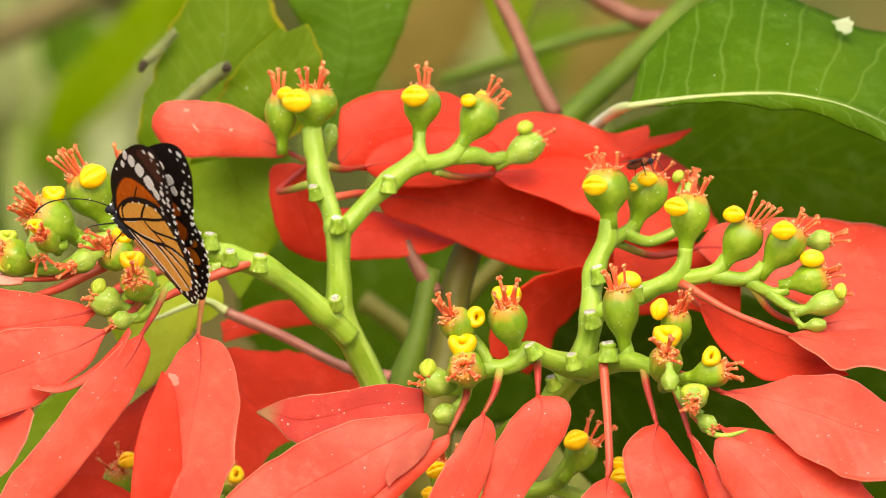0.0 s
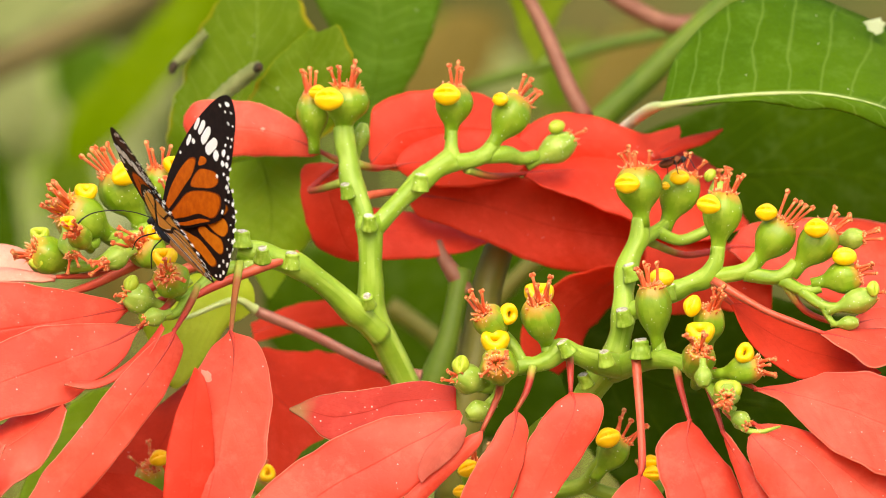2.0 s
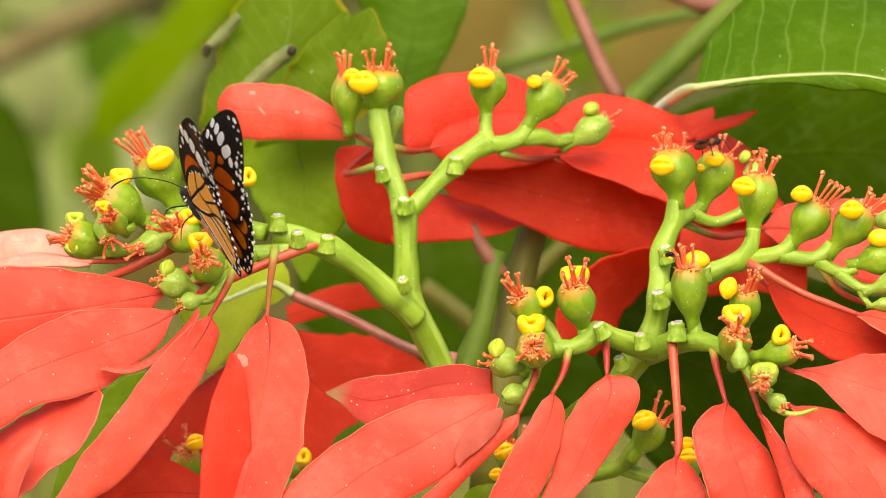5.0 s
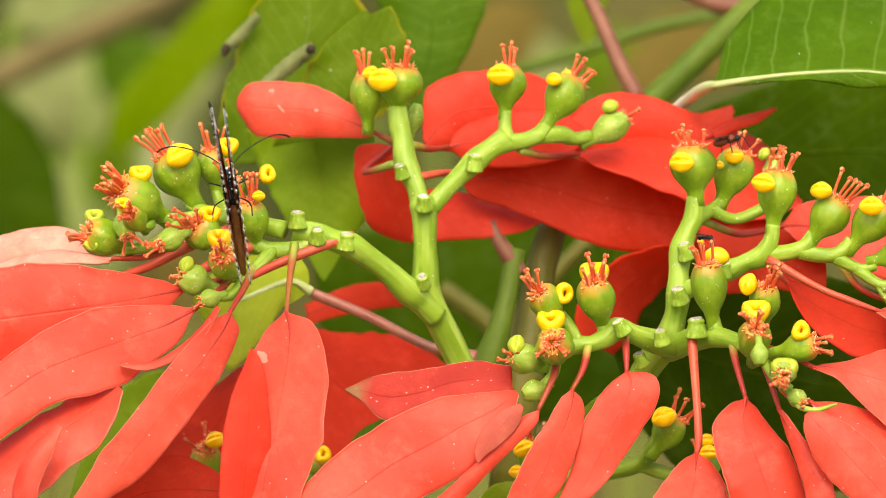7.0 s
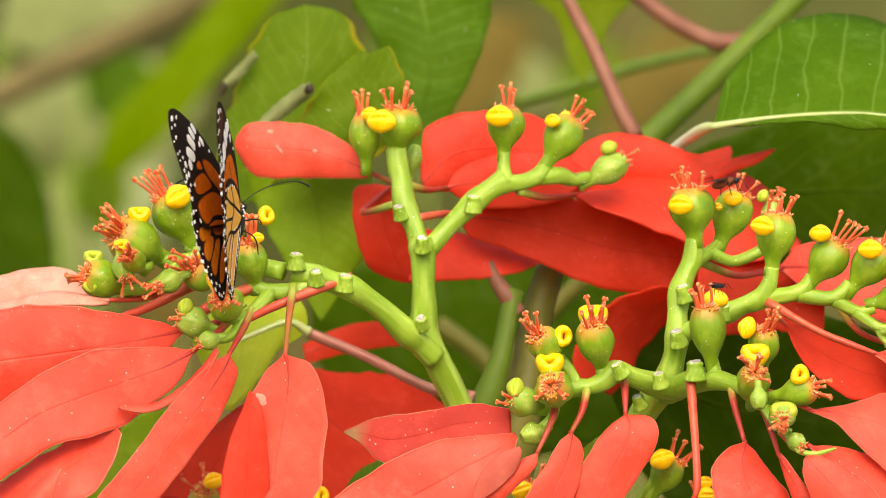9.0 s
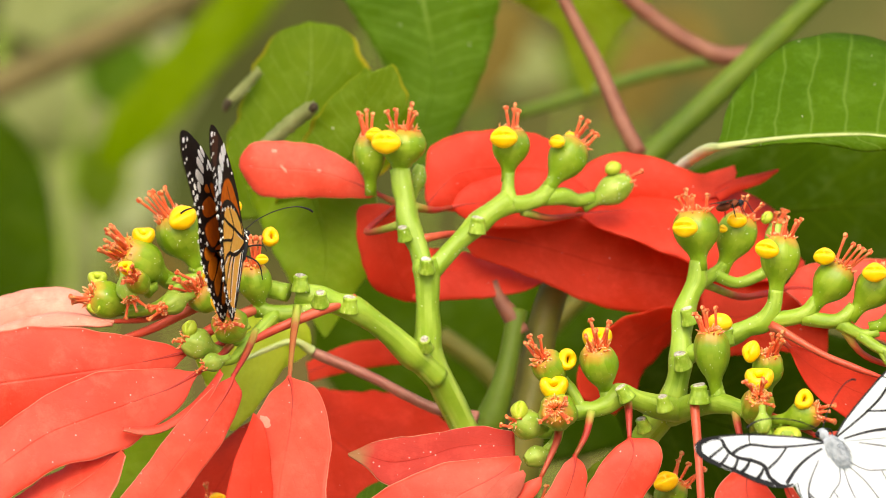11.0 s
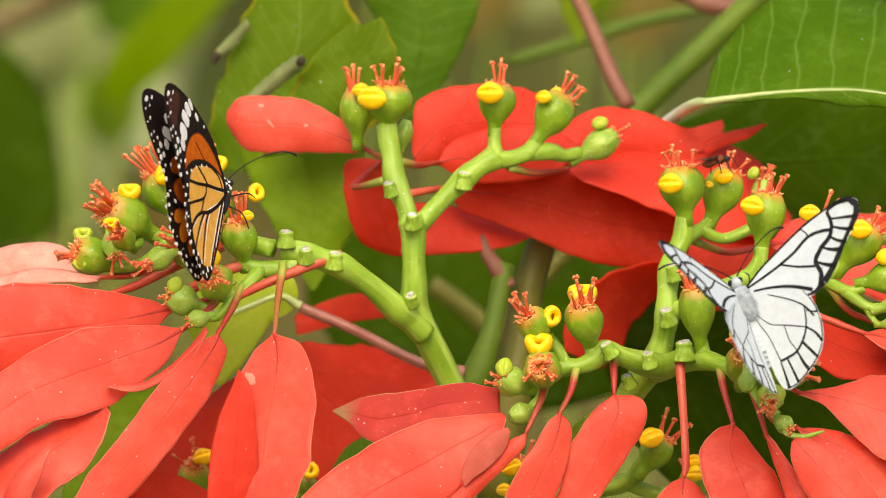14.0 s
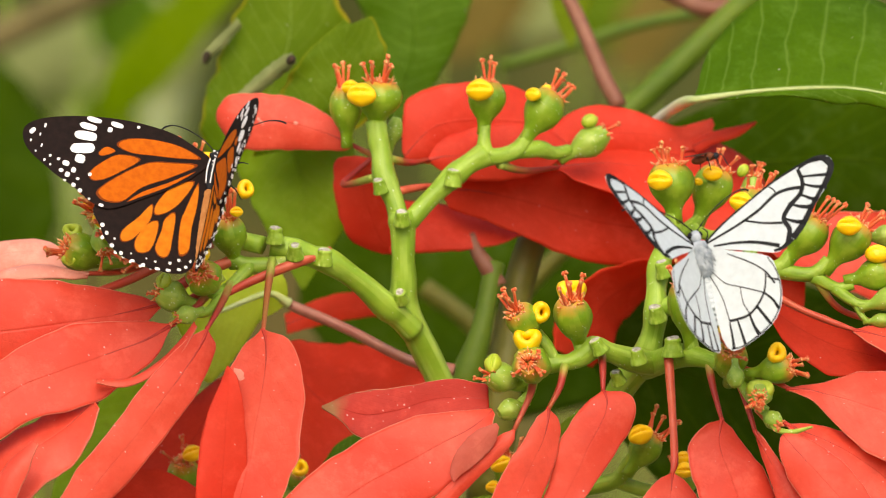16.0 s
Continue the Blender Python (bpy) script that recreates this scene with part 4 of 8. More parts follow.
tube("branch", [(-0.0919, -0.0040, 0.0024), (-0.0991, -0.0100, -0.0043), (-0.1079, -0.0120, -0.0058)], [11.2 * PX, 10.2 * PX, 9.3 * PX], STEM, h1, seg=12)
tube("branch", [(-0.0678, -0.0100, -0.0058), (-0.0735, -0.0160, -0.0118), (-0.0775, -0.0200, -0.0132), (-0.0793, -0.0200, -0.0125)], [13 * PX, 11.4 * PX, 9.8 * PX, 9.3 * PX], STEM, h1, seg=12)
tube("branch", [(-0.0742, -0.0170, -0.0117), (-0.0784, -0.0240, -0.0176), (-0.0817, -0.0260, -0.0185)], [9.3 * PX, 8.4 * PX, 7.4 * PX], STEM, h1, seg=10)
for place, axis, r in (((-0.0142, 0.0080, 0.0205), (0.1, -0.2, 1), 13), ((-0.0348, 0.0060, 0.0176), (-0.25, -0.4, 0.9), 11), ((-0.0281, 0.0010, 0.0093), (0, -0.5, 0.9), 12), ((-0.0288, 0.0000, -0.0123), (-0.1, -0.7, 0.7), 11), ((-0.0614, -0.0120, 0.0052), (0, -0.2, 1), 13), ((-0.0562, -0.0140, 0.0004), (0, -0.5, 0.8), 12), ((-0.0482, -0.0100, -0.0006), (0.1, -0.3, 1), 13)):
    scar(h1, place, axis, r * PX)
# cyathia of the upright cluster
cyathium(h1, (-0.0431, 0.0220, 0.0271), (-0.0435, 0.0200, 0.0414), 62 * PX, [((-0.0420, 0.0140, 0.0415), 34 * PX, "lip", (-0.3, -1, 0.4))], 8, 0.0062, 0.8)
cyathium(h1, (-0.0352, 0.0140, 0.0310), (-0.0344, 0.0120, 0.0432), 86 * PX, [((-0.0389, 0.0030, 0.0394), 54 * PX, "lip", (-0.25, -1, 0.45))], 13, 0.006, 0.8)
cyathium(h1, (-0.0317, 0.0240, 0.0244), (-0.0298, 0.0240, 0.0335), 34 * PX, (), 0, bud=True)
cyathium(h1, (-0.0064, 0.0160, 0.0304), (-0.0056, 0.0160, 0.0429), 70 * PX, [((-0.0075, 0.0080, 0.0408), 50 * PX, "lip", (-0.2, -1, 0.3))], 7, 0.0074, 0.75)
cyathium(h1, (0.0048, 0.0180, 0.0277), (0.0127, 0.0200, 0.0398), 72 * PX, [((0.0068, 0.0140, 0.0397), 32 * PX, "lip", (-0.6, -0.8, 0.6)), ((0.0105, 0.0200, 0.0411), 24 * PX, "lip", (0, -0.6, 1))], 9, 0.0064, 0.7)
cyathium(h1, (0.0153, 0.0260, 0.0229), (0.0265, 0.0280, 0.0298), 58 * PX, [((0.0220, 0.0260, 0.0327), 34 * PX, "lip", (0, -0.6, 1), 40, GLAND_GREEN)], 2, 0.005, 0.3, True)
# cyathia of the butterfly's cluster
cyathium(h1, (-0.0888, 0.0000, 0.0066), (-0.0966, -0.0020, 0.0200), 92 * PX, [((-0.0927, -0.0090, 0.0193), 54 * PX, "lip", (0.2, -1, 0.4), 30)], 13, 0.0072, 0.9, lean=(-0.3, 0, 0.25))
cyathium(h1, (-0.0833, 0.0060, 0.0099), (-0.0845, 0.0040, 0.0212), 66 * PX, [((-0.0802, -0.0020, 0.0217), 40 * PX, "ring", (0.2, -0.9, 0.5))], 8, 0.0066, 0.8)
cyathium(h1, (-0.0722, -0.0100, -0.0051), (-0.0743, -0.0140, 0.0069), 66 * PX, [((-0.0693, -0.0080, 0.0140), 36 * PX, "ring", (0.3, -1, 0.4), 90), ((-0.0715, -0.0180, 0.0083), 24 * PX, "lip", (0.3, -1, 0.3))], 13, 0.0075, 0.6, lean=(-0.1, -0.1, 0.3))
cyathium(h1, (-0.0968, 0.0000, 0.0028), (-0.1090, -0.0100, 0.0104), 92 * PX, [((-0.1031, -0.0080, 0.0143), 42 * PX, "ring", (0.1, -0.7, 0.8)), ((-0.1103, -0.0100, 0.0103), 28 * PX, "lip", (-0.4, -1, 0.4))], 22, 0.0068, 1.1, lean=(-0.45, -0.2, 0.35))
cyathium(h1, (-0.1063, -0.0100, -0.0055), (-0.1170, -0.0150, -0.0010), 72 * PX, [((-0.1151, -0.0120, 0.0030), 36 * PX, "ring", (0, -0.8, 0.6), 0, GLAND_GREEN), ((-0.1155, -0.0160, -0.0043), 30 * PX, "ring", (-0.2, -1, -0.2), 0, GLAND_GREEN)], 8, 0.0055, 0.7, lean=(-0.4, 0, 0.1))
cyathium(h1, (-0.1080, -0.0160, 0.0054), (-0.1060, -0.0200, -0.0025), 44 * PX, (), 6, 0.004, 0.8, True)
cyathium(h1, (-0.0820, -0.0080, -0.0043), (-0.0888, -0.0140, 0.0008), 74 * PX, [((-0.0846, -0.0140, 0.0034), 40 * PX, "ring", (0.2, -1, 0.5))], 14, 0.0066, 0.9, lean=(-0.3, -0.2, 0.4))
cyathium(h1, (-0.0905, -0.0160, -0.0013), (-0.0974, -0.0200, -0.0046), 46 * PX, (), 8, 0.0045, 0.8, True)
cyathium(h1, (-0.0776, -0.0180, -0.0120), (-0.0807, -0.0300, -0.0072), 68 * PX, [((-0.0816, -0.0260, -0.0031), 46 * PX, "ring", (-0.2, -0.8, 0.7))], 10, 0.0042, 1.0)
cyathium(h1, (-0.0829, -0.0220, -0.0159), (-0.0919, -0.0260, -0.0124), 60 * PX, [((-0.0903, -0.0260, -0.0099), 34 * PX, "lip", (-0.2, -0.9, 0.6), 80, GLAND_GREEN)], 2, 0.004, 0.4, True)
cyathium(h1, (-0.0805, -0.0260, -0.0176), (-0.0864, -0.0280, -0.0197), 38 * PX, (), 1, 0.003, 0.4, True)

tube("branch", [(-0.1011, 0.0000, 0.0031), (-0.1004, -0.0080, 0.0007), (-0.1019, -0.0140, -0.0001)], [9 * PX, 8 * PX, 7 * PX], STEM, h1)
cyathium(h1, (-0.1019, -0.0140, -0.0004), (-0.1055, -0.0240, 0.0037), 46 * PX, [((-0.1070, -0.0240, 0.0061), 30 * PX, "ring", (-0.2, -0.9, 0.5))], 10, 0.0055, 1.0, lean=(-0.2, -0.2, 0.2))
tube("branch", [(-0.0781, -0.0040, 0.0013), (-0.0777, -0.0080, 0.0034), (-0.0779, -0.0090, 0.0055)], [9 * PX, 8 * PX, 7 * PX], STEM, h1)
cyathium(h1, (-0.0779, -0.0090, 0.0049), (-0.0787, -0.0120, 0.0127), 46 * PX, (), 9, 0.0055, 0.9)

# bracts behind the upright cluster
edged(h1, [(-0.0410, 0.0300, 0.0269), (-0.0463, 0.0309, 0.0327), (-0.0524, 0.0317, 0.0366), (-0.0585, 0.0326, 0.0392), (-0.0677, 0.0334, 0.0401), (-0.0746, 0.0343, 0.0397), (-0.0781, 0.0351, 0.0363), (-0.0785, 0.0360, 0.0334)], [(-0.0407, 0.0300, 0.0245), (-0.0509, 0.0310, 0.0247), (-0.0616, 0.0320, 0.0248), (-0.0692, 0.0330, 0.0247), (-0.0738, 0.0340, 0.0259), (-0.0769, 0.0350, 0.0295), (-0.0785, 0.0360, 0.0328)], petiole=[(-0.0338, 0.0140, 0.0228), (-0.0370, 0.0220, 0.0238)], bulge=0.12)
edged(h1, [(-0.0285, 0.0400, 0.0246), (-0.0279, 0.0420, 0.0361), (-0.0244, 0.0440, 0.0406), (-0.0144, 0.0460, 0.0430), (-0.0037, 0.0480, 0.0429), (0.0055, 0.0500, 0.0409), (0.0148, 0.0520, 0.0348)], [(-0.0275, 0.0400, 0.0216), (-0.0190, 0.0424, 0.0213), (-0.0098, 0.0448, 0.0229), (0.0025, 0.0472, 0.0229), (0.0117, 0.0496, 0.0232), (0.0163, 0.0520, 0.0279)], RED_SMOOTH, bulge=0.1)
edged(h1, [(-0.0220, 0.0340, 0.0227), (-0.0182, 0.0357, 0.0273), (-0.0128, 0.0373, 0.0299), (-0.0060, 0.0390, 0.0313), (0.0024, 0.0407, 0.0321), (0.0101, 0.0423, 0.0311), (0.0155, 0.0440, 0.0274)], [(-0.0220, 0.0340, 0.0215), (-0.0128, 0.0352, 0.0172), (-0.0037, 0.0364, 0.0166), (0.0070, 0.0376, 0.0182), (0.0132, 0.0388, 0.0216), (0.0158, 0.0400, 0.0265)], RED_SMOOTH, petiole=[(-0.0320, 0.0140, 0.0225), (-0.0264, 0.0240, 0.0214)], bulge=0.1)
edged(h1, [(0.0078, 0.0460, 0.0239), (0.0132, 0.0469, 0.0316), (0.0186, 0.0477, 0.0359), (0.0255, 0.0486, 0.0372), (0.0347, 0.0494, 0.0357), (0.0455, 0.0503, 0.0315), (0.0502, 0.0511, 0.0320), (0.0559, 0.0520, 0.0337)], [(0.0083, 0.0460, 0.0213), (0.0178, 0.0467, 0.0209), (0.0270, 0.0473, 0.0217), (0.0393, 0.0480, 0.0232), (0.0486, 0.0487, 0.0244), (0.0547, 0.0493, 0.0275), (0.0563, 0.0500, 0.0321)], RED_SMOOTH, bulge=0.08)
edged(h1, [(0.0501, 0.0500, 0.0275), (0.0562, 0.0480, 0.0301), (0.0623, 0.0460, 0.0315), (0.0675, 0.0440, 0.0328)], [(0.0516, 0.0480, 0.0240), (0.0562, 0.0467, 0.0266), (0.0623, 0.0453, 0.0285), (0.0675, 0.0440, 0.0322)], RED_SMOOTH, bulge=0.2, label="faded pinkish bract tip")
edged(h1, [(0.0129, 0.0440, 0.0201), (0.0224, 0.0471, 0.0241), (0.0301, 0.0503, 0.0264), (0.0410, 0.0534, 0.0271), (0.0518, 0.0566, 0.0276), (0.0627, 0.0597, 0.0241), (0.0713, 0.0629, 0.0149), (0.0741, 0.0660, 0.0064)], [(0.0134, 0.0320, 0.0184), (0.0238, 0.0324, 0.0149), (0.0360, 0.0328, 0.0099), (0.0482, 0.0332, 0.0047), (0.0604, 0.0336, 0.0026), (0.0729, 0.0340, 0.0050)], RED_SMOOTH, petiole=[(-0.0024, 0.0150, 0.0210), (0.0047, 0.0220, 0.0193)], bulge=0.08)
edged(h1, [(-0.0159, 0.0440, 0.0189), (-0.0037, 0.0452, 0.0204), (0.0117, 0.0464, 0.0198), (0.0255, 0.0476, 0.0170), (0.0393, 0.0488, 0.0140), (0.0547, 0.0500, 0.0078)], [(-0.0205, 0.0420, 0.0106), (-0.0067, 0.0432, 0.0060), (0.0071, 0.0444, 0.0002), (0.0178, 0.0456, -0.0043), (0.0332, 0.0468, -0.0066), (0.0531, 0.0480, -0.0051)], RED_DEEP, bulge=0.0, petiole=[(-0.0295, 0.0100, 0.0137), (-0.0218, 0.0200, 0.0150)], pet_mat=PETIOLE)
edged(h1, [(-0.0373, 0.0360, 0.0234), (-0.0462, 0.0380, 0.0222), (-0.0470, 0.0400, 0.0155), (-0.0452, 0.0420, 0.0063), (-0.0417, 0.0440, -0.0002), (-0.0336, 0.0460, -0.0032)], [(-0.0360, 0.0340, 0.0215), (-0.0319, 0.0370, 0.0154), (-0.0288, 0.0400, 0.0086), (-0.0273, 0.0430, 0.0025), (-0.0273, 0.0460, -0.0032)], RED_SMOOTH, bulge=0.08, petiole=[(-0.0353, 0.0120, 0.0175), (-0.0416, 0.0240, 0.0158), (-0.0440, 0.0300, 0.0161)])
edged(h1, [(-0.0321, 0.0500, 0.0109), (-0.0191, 0.0527, 0.0106), (-0.0083, 0.0553, 0.0066), (0.0034, 0.0580, 0.0026)], [(-0.0320, 0.0440, -0.0032), (-0.0206, 0.0455, -0.0028), (-0.0098, 0.0470, -0.0020), (-0.0014, 0.0485, 0.0000), (0.0037, 0.0500, 0.0020)], RED_SMOOTH, bulge=0.1)
edged(h1, [(0.0403, 0.0340, -0.0038), (0.0307, 0.0350, -0.0058), (0.0208, 0.0360, -0.0099), (0.0141, 0.0370, -0.0197), (0.0128, 0.0380, -0.0289)], [(0.0430, 0.0500, -0.0063), (0.0390, 0.0510, -0.0132), (0.0320, 0.0510, -0.0209), (0.0283, 0.0510, -0.0281), (0.0227, 0.0510, -0.0341)], RED_DEEP, bulge=0.05, petiole=[(0.0409, 0.0040, -0.0021), (0.0410, 0.0240, -0.0035)], pet_mat=PETIOLE)
edged(h1, [(0.0460, 0.0360, 0.0017), (0.0559, 0.0373, 0.0024), (0.0682, 0.0387, 0.0017), (0.0805, 0.0400, -0.0044)], [(0.0459, 0.0320, -0.0120), (0.0528, 0.0333, -0.0178), (0.0635, 0.0347, -0.0163), (0.0803, 0.0360, -0.0182)], RED_DEEP, bulge=0.08)
# bracts that hang below the butterfly's cluster
edged(h1, [(-0.0905, -0.0200, -0.0156), (-0.1008, -0.0220, -0.0129), (-0.1099, -0.0240, -0.0111), (-0.1244, -0.0260, -0.0094), (-0.1390, -0.0280, -0.0104), (-0.1596, -0.0300, -0.0171)], [(-0.0897, -0.0220, -0.0168), (-0.1037, -0.0250, -0.0270), (-0.1213, -0.0280, -0.0350), (-0.1389, -0.0310, -0.0379), (-0.1579, -0.0340, -0.0348)], petiole=[(-0.0751, -0.0140, -0.0088), (-0.0824, -0.0160, -0.0140)], bulge=0.1)
edged(h1, [(-0.0876, -0.0260, -0.0204), (-0.1025, -0.0283, -0.0205), (-0.1121, -0.0307, -0.0209), (-0.1185, -0.0330, -0.0226), (-0.1305, -0.0353, -0.0291), (-0.1385, -0.0377, -0.0349), (-0.1590, -0.0400, -0.0495)], [(-0.0873, -0.0280, -0.0219), (-0.0931, -0.0302, -0.0307), (-0.1015, -0.0325, -0.0372), (-0.1063, -0.0348, -0.0410), (-0.1143, -0.0370, -0.0438), (-0.1239, -0.0393, -0.0461), (-0.1310, -0.0415, -0.0502), (-0.1382, -0.0437, -0.0553), (-0.1572, -0.0460, -0.0685)], petiole=[(-0.0776, -0.0180, -0.0117), (-0.0828, -0.0240, -0.0176)], bulge=0.06, valley=0.03)
edged(h1, [(-0.0819, -0.0340, -0.0204), (-0.0871, -0.0345, -0.0270), (-0.0937, -0.0350, -0.0325), (-0.1000, -0.0355, -0.0355), (-0.1074, -0.0360, -0.0356)], [(-0.0811, -0.0360, -0.0216), (-0.0855, -0.0365, -0.0292), (-0.0926, -0.0370, -0.0345), (-0.1000, -0.0375, -0.0374), (-0.1073, -0.0380, -0.0362)], bulge=0.2, rib=0, label="thin curled bract with a pale dry edge")
edged(h1, [(-0.1072, -0.0280, -0.0419), (-0.1169, -0.0295, -0.0439), (-0.1257, -0.0310, -0.0475), (-0.1330, -0.0325, -0.0521), (-0.1432, -0.0340, -0.0600)], [(-0.1063, -0.0400, -0.0430), (-0.1107, -0.0425, -0.0538), (-0.1184, -0.0450, -0.0616), (-0.1293, -0.0475, -0.0715), (-0.1365, -0.0500, -0.0773)], bulge=0.12)
edged(h1, [(-0.1232, -0.0500, -0.0513), (-0.1297, -0.0513, -0.0568), (-0.1336, -0.0527, -0.0641), (-0.1345, -0.0540, -0.0742)], [(-0.1215, -0.0540, -0.0518), (-0.1237, -0.0553, -0.0582), (-0.1270, -0.0567, -0.0655), (-0.1284, -0.0580, -0.0749)], bulge=0.25, rib=0)
edged(h1, [(-0.0791, -0.0340, -0.0219), (-0.0827, -0.0355, -0.0237), (-0.0899, -0.0370, -0.0310), (-0.0948, -0.0385, -0.0366), (-0.1037, -0.0400, -0.0486), (-0.1118, -0.0415, -0.0582), (-0.1151, -0.0430, -0.0640), (-0.1192, -0.0445, -0.0707), (-0.1243, -0.0460, -0.0789)], [(-0.0783, -0.0320, -0.0218), (-0.0762, -0.0333, -0.0263), (-0.0779, -0.0345, -0.0322), (-0.0803, -0.0357, -0.0375), (-0.0835, -0.0370, -0.0425), (-0.0932, -0.0382, -0.0551), (-0.1022, -0.0395, -0.0656), (-0.1102, -0.0408, -0.0709), (-0.1164, -0.0420, -0.0798)], petiole=[(-0.0732, -0.0160, -0.0106), (-0.0754, -0.0240, -0.0162)], bulge=0.06)
edged(h1, [(-0.0652, -0.0340, -0.0221), (-0.0694, -0.0347, -0.0271), (-0.0720, -0.0353, -0.0315), (-0.0744, -0.0360, -0.0359), (-0.0770, -0.0367, -0.0418), (-0.0793, -0.0373, -0.0499), (-0.0806, -0.0380, -0.0587), (-0.0812, -0.0387, -0.0707), (-0.0801, -0.0393, -0.0807), (-0.0754, -0.0400, -0.0866)], [(-0.0632, -0.0340, -0.0220), (-0.0583, -0.0350, -0.0239), (-0.0552, -0.0360, -0.0286), (-0.0533, -0.0370, -0.0360), (-0.0532, -0.0380, -0.0429), (-0.0541, -0.0390, -0.0502), (-0.0545, -0.0400, -0.0561), (-0.0567, -0.0410, -0.0609), (-0.0594, -0.0420, -0.0675), (-0.0635, -0.0430, -0.0792), (-0.0738, -0.0440, -0.0868)], petiole=[(-0.0622, -0.0120, -0.0043), (-0.0633, -0.0200, -0.0132)], bulge=0.02, valley=0.1)
# two pink bracts, paler than their own tone to carry the white highlight
edged(h1, [(-0.1170, 0.0080, -0.0063), (-0.1198, 0.0092, -0.0013), (-0.1247, 0.0104, 0.0008), (-0.1338, 0.0116, 0.0004), (-0.1414, 0.0128, -0.0018), (-0.1596, 0.0140, -0.0071)], [(-0.1160, 0.0040, -0.0082), (-0.1244, 0.0055, -0.0066), (-0.1336, 0.0070, -0.0075), (-0.1412, 0.0085, -0.0101), (-0.1594, 0.0100, -0.0155)], PINK, label="pale pink faded bract with its highlight in the colour", bulge=0.1)
edged(h1, [(-0.1109, -0.0120, -0.0086), (-0.1190, -0.0124, -0.0063), (-0.1265, -0.0128, -0.0059), (-0.1339, -0.0132, -0.0073), (-0.1398, -0.0136, -0.0095), (-0.1577, -0.0140, -0.0156)], [(-0.1107, -0.0160, -0.0098), (-0.1188, -0.0165, -0.0095), (-0.1307, -0.0170, -0.0102), (-0.1396, -0.0175, -0.0115), (-0.1575, -0.0180, -0.0183)], PINK, label="pale pink bract with a rolled edge, highlight in its colour", petiole=[(-0.0874, -0.0040, -0.0021), (-0.1007, -0.0080, -0.0073)], bulge=0.25, pet_mat=PETIOLE)
tube("petiole", [(-0.0784, -0.0060, 0.0001), (-0.0887, -0.0080, -0.0043), (-0.1005, -0.0120, -0.0100), (-0.1077, -0.0160, -0.0125)], [10 * PX, 9 * PX, 8 * PX, 6 * PX], PETIOLE, h1)
tube("petiole", [(-0.0722, -0.0100, -0.0043), (-0.0825, -0.0140, -0.0088), (-0.0927, -0.0200, -0.0154)], [10 * PX, 10 * PX, 8 * PX], PETIOLE, h1)
tube("petiole", [(-0.0470, -0.0060, -0.0021), (-0.0573, -0.0120, -0.0058), (-0.0676, -0.0140, -0.0100), (-0.0742, -0.0180, -0.0132)], [9 * PX, 9 * PX, 8 * PX, 7 * PX], PETIOLE, h1)

edged(h1, [(-0.0732, -0.0372, -0.0318), (-0.0748, -0.0375, -0.0359), (-0.0775, -0.0385, -0.0418), (-0.0797, -0.0390, -0.0499), (-0.0809, -0.0396, -0.0587), (-0.0815, -0.0402, -0.0707), (-0.0803, -0.0408, -0.0805)], [(-0.0729, -0.0375, -0.0319), (-0.0706, -0.0392, -0.0347), (-0.0692, -0.0392, -0.0402), (-0.0685, -0.0380, -0.0474), (-0.0680, -0.0366, -0.0600), (-0.0700, -0.0366, -0.0740), (-0.0780, -0.0385, -0.0812)], RED_SMOOTH, bulge=0.08, wave=0.01, rib=0, name="folded_margin", label="smooth red folded margin of a bract")
# torn skin of the bract; the pale colour paints the glint off it
for a, b in (([(-0.0729, -0.0359, -0.0340), (-0.0714, -0.0359, -0.0327), (-0.0700, -0.0359, -0.0325)], [(-0.0709, -0.0357, -0.0361), (-0.0694, -0.0357, -0.0352), (-0.0688, -0.0357, -0.0337)]), ([(-0.0682, -0.0346, -0.0326), (-0.0670, -0.0346, -0.0305), (-0.0658, -0.0346, -0.0284)], [(-0.0673, -0.0344, -0.0330), (-0.0662, -0.0344, -0.0311), (-0.0654, -0.0344, -0.0287)]), ([(-0.0709, -0.0358, -0.0355), (-0.0697, -0.0358, -0.0352), (-0.0688, -0.0358, -0.0346)], [(-0.0706, -0.0356, -0.0373), (-0.0697, -0.0356, -0.0367), (-0.0689, -0.0356, -0.0353)])):
    edged(h1, a, b, PINK, bulge=0.0, wave=0, name="torn_patch", label="torn patch of a bract, pale for the glint on it", rib=0, nu=8, nv=3, notch=0.08)

for a, b in (([(-0.0699, 0.0290, 0.0376), (-0.0691, 0.0290, 0.0379), (-0.0683, 0.0290, 0.0375)], [(-0.0698, 0.0290, 0.0371), (-0.0690, 0.0290, 0.0369), (-0.0684, 0.0290, 0.0371)]), ([(-0.0673, 0.0288, 0.0337), (-0.0665, 0.0288, 0.0329), (-0.0656, 0.0288, 0.0316)], [(-0.0676, 0.0288, 0.0333), (-0.0669, 0.0288, 0.0325), (-0.0659, 0.0288, 0.0314)]), ([(-0.0577, 0.0288, 0.0323), (-0.0571, 0.0288, 0.0325), (-0.0564, 0.0288, 0.0322)], [(-0.0576, 0.0288, 0.0319), (-0.0570, 0.0288, 0.0317), (-0.0565, 0.0288, 0.0319)])):
    edged(h1, a, b, PINK, bulge=0.0, wave=0, name="pale_scratch", label="pale scratch on a bract", rib=0, nu=8, nv=3, notch=0.1)

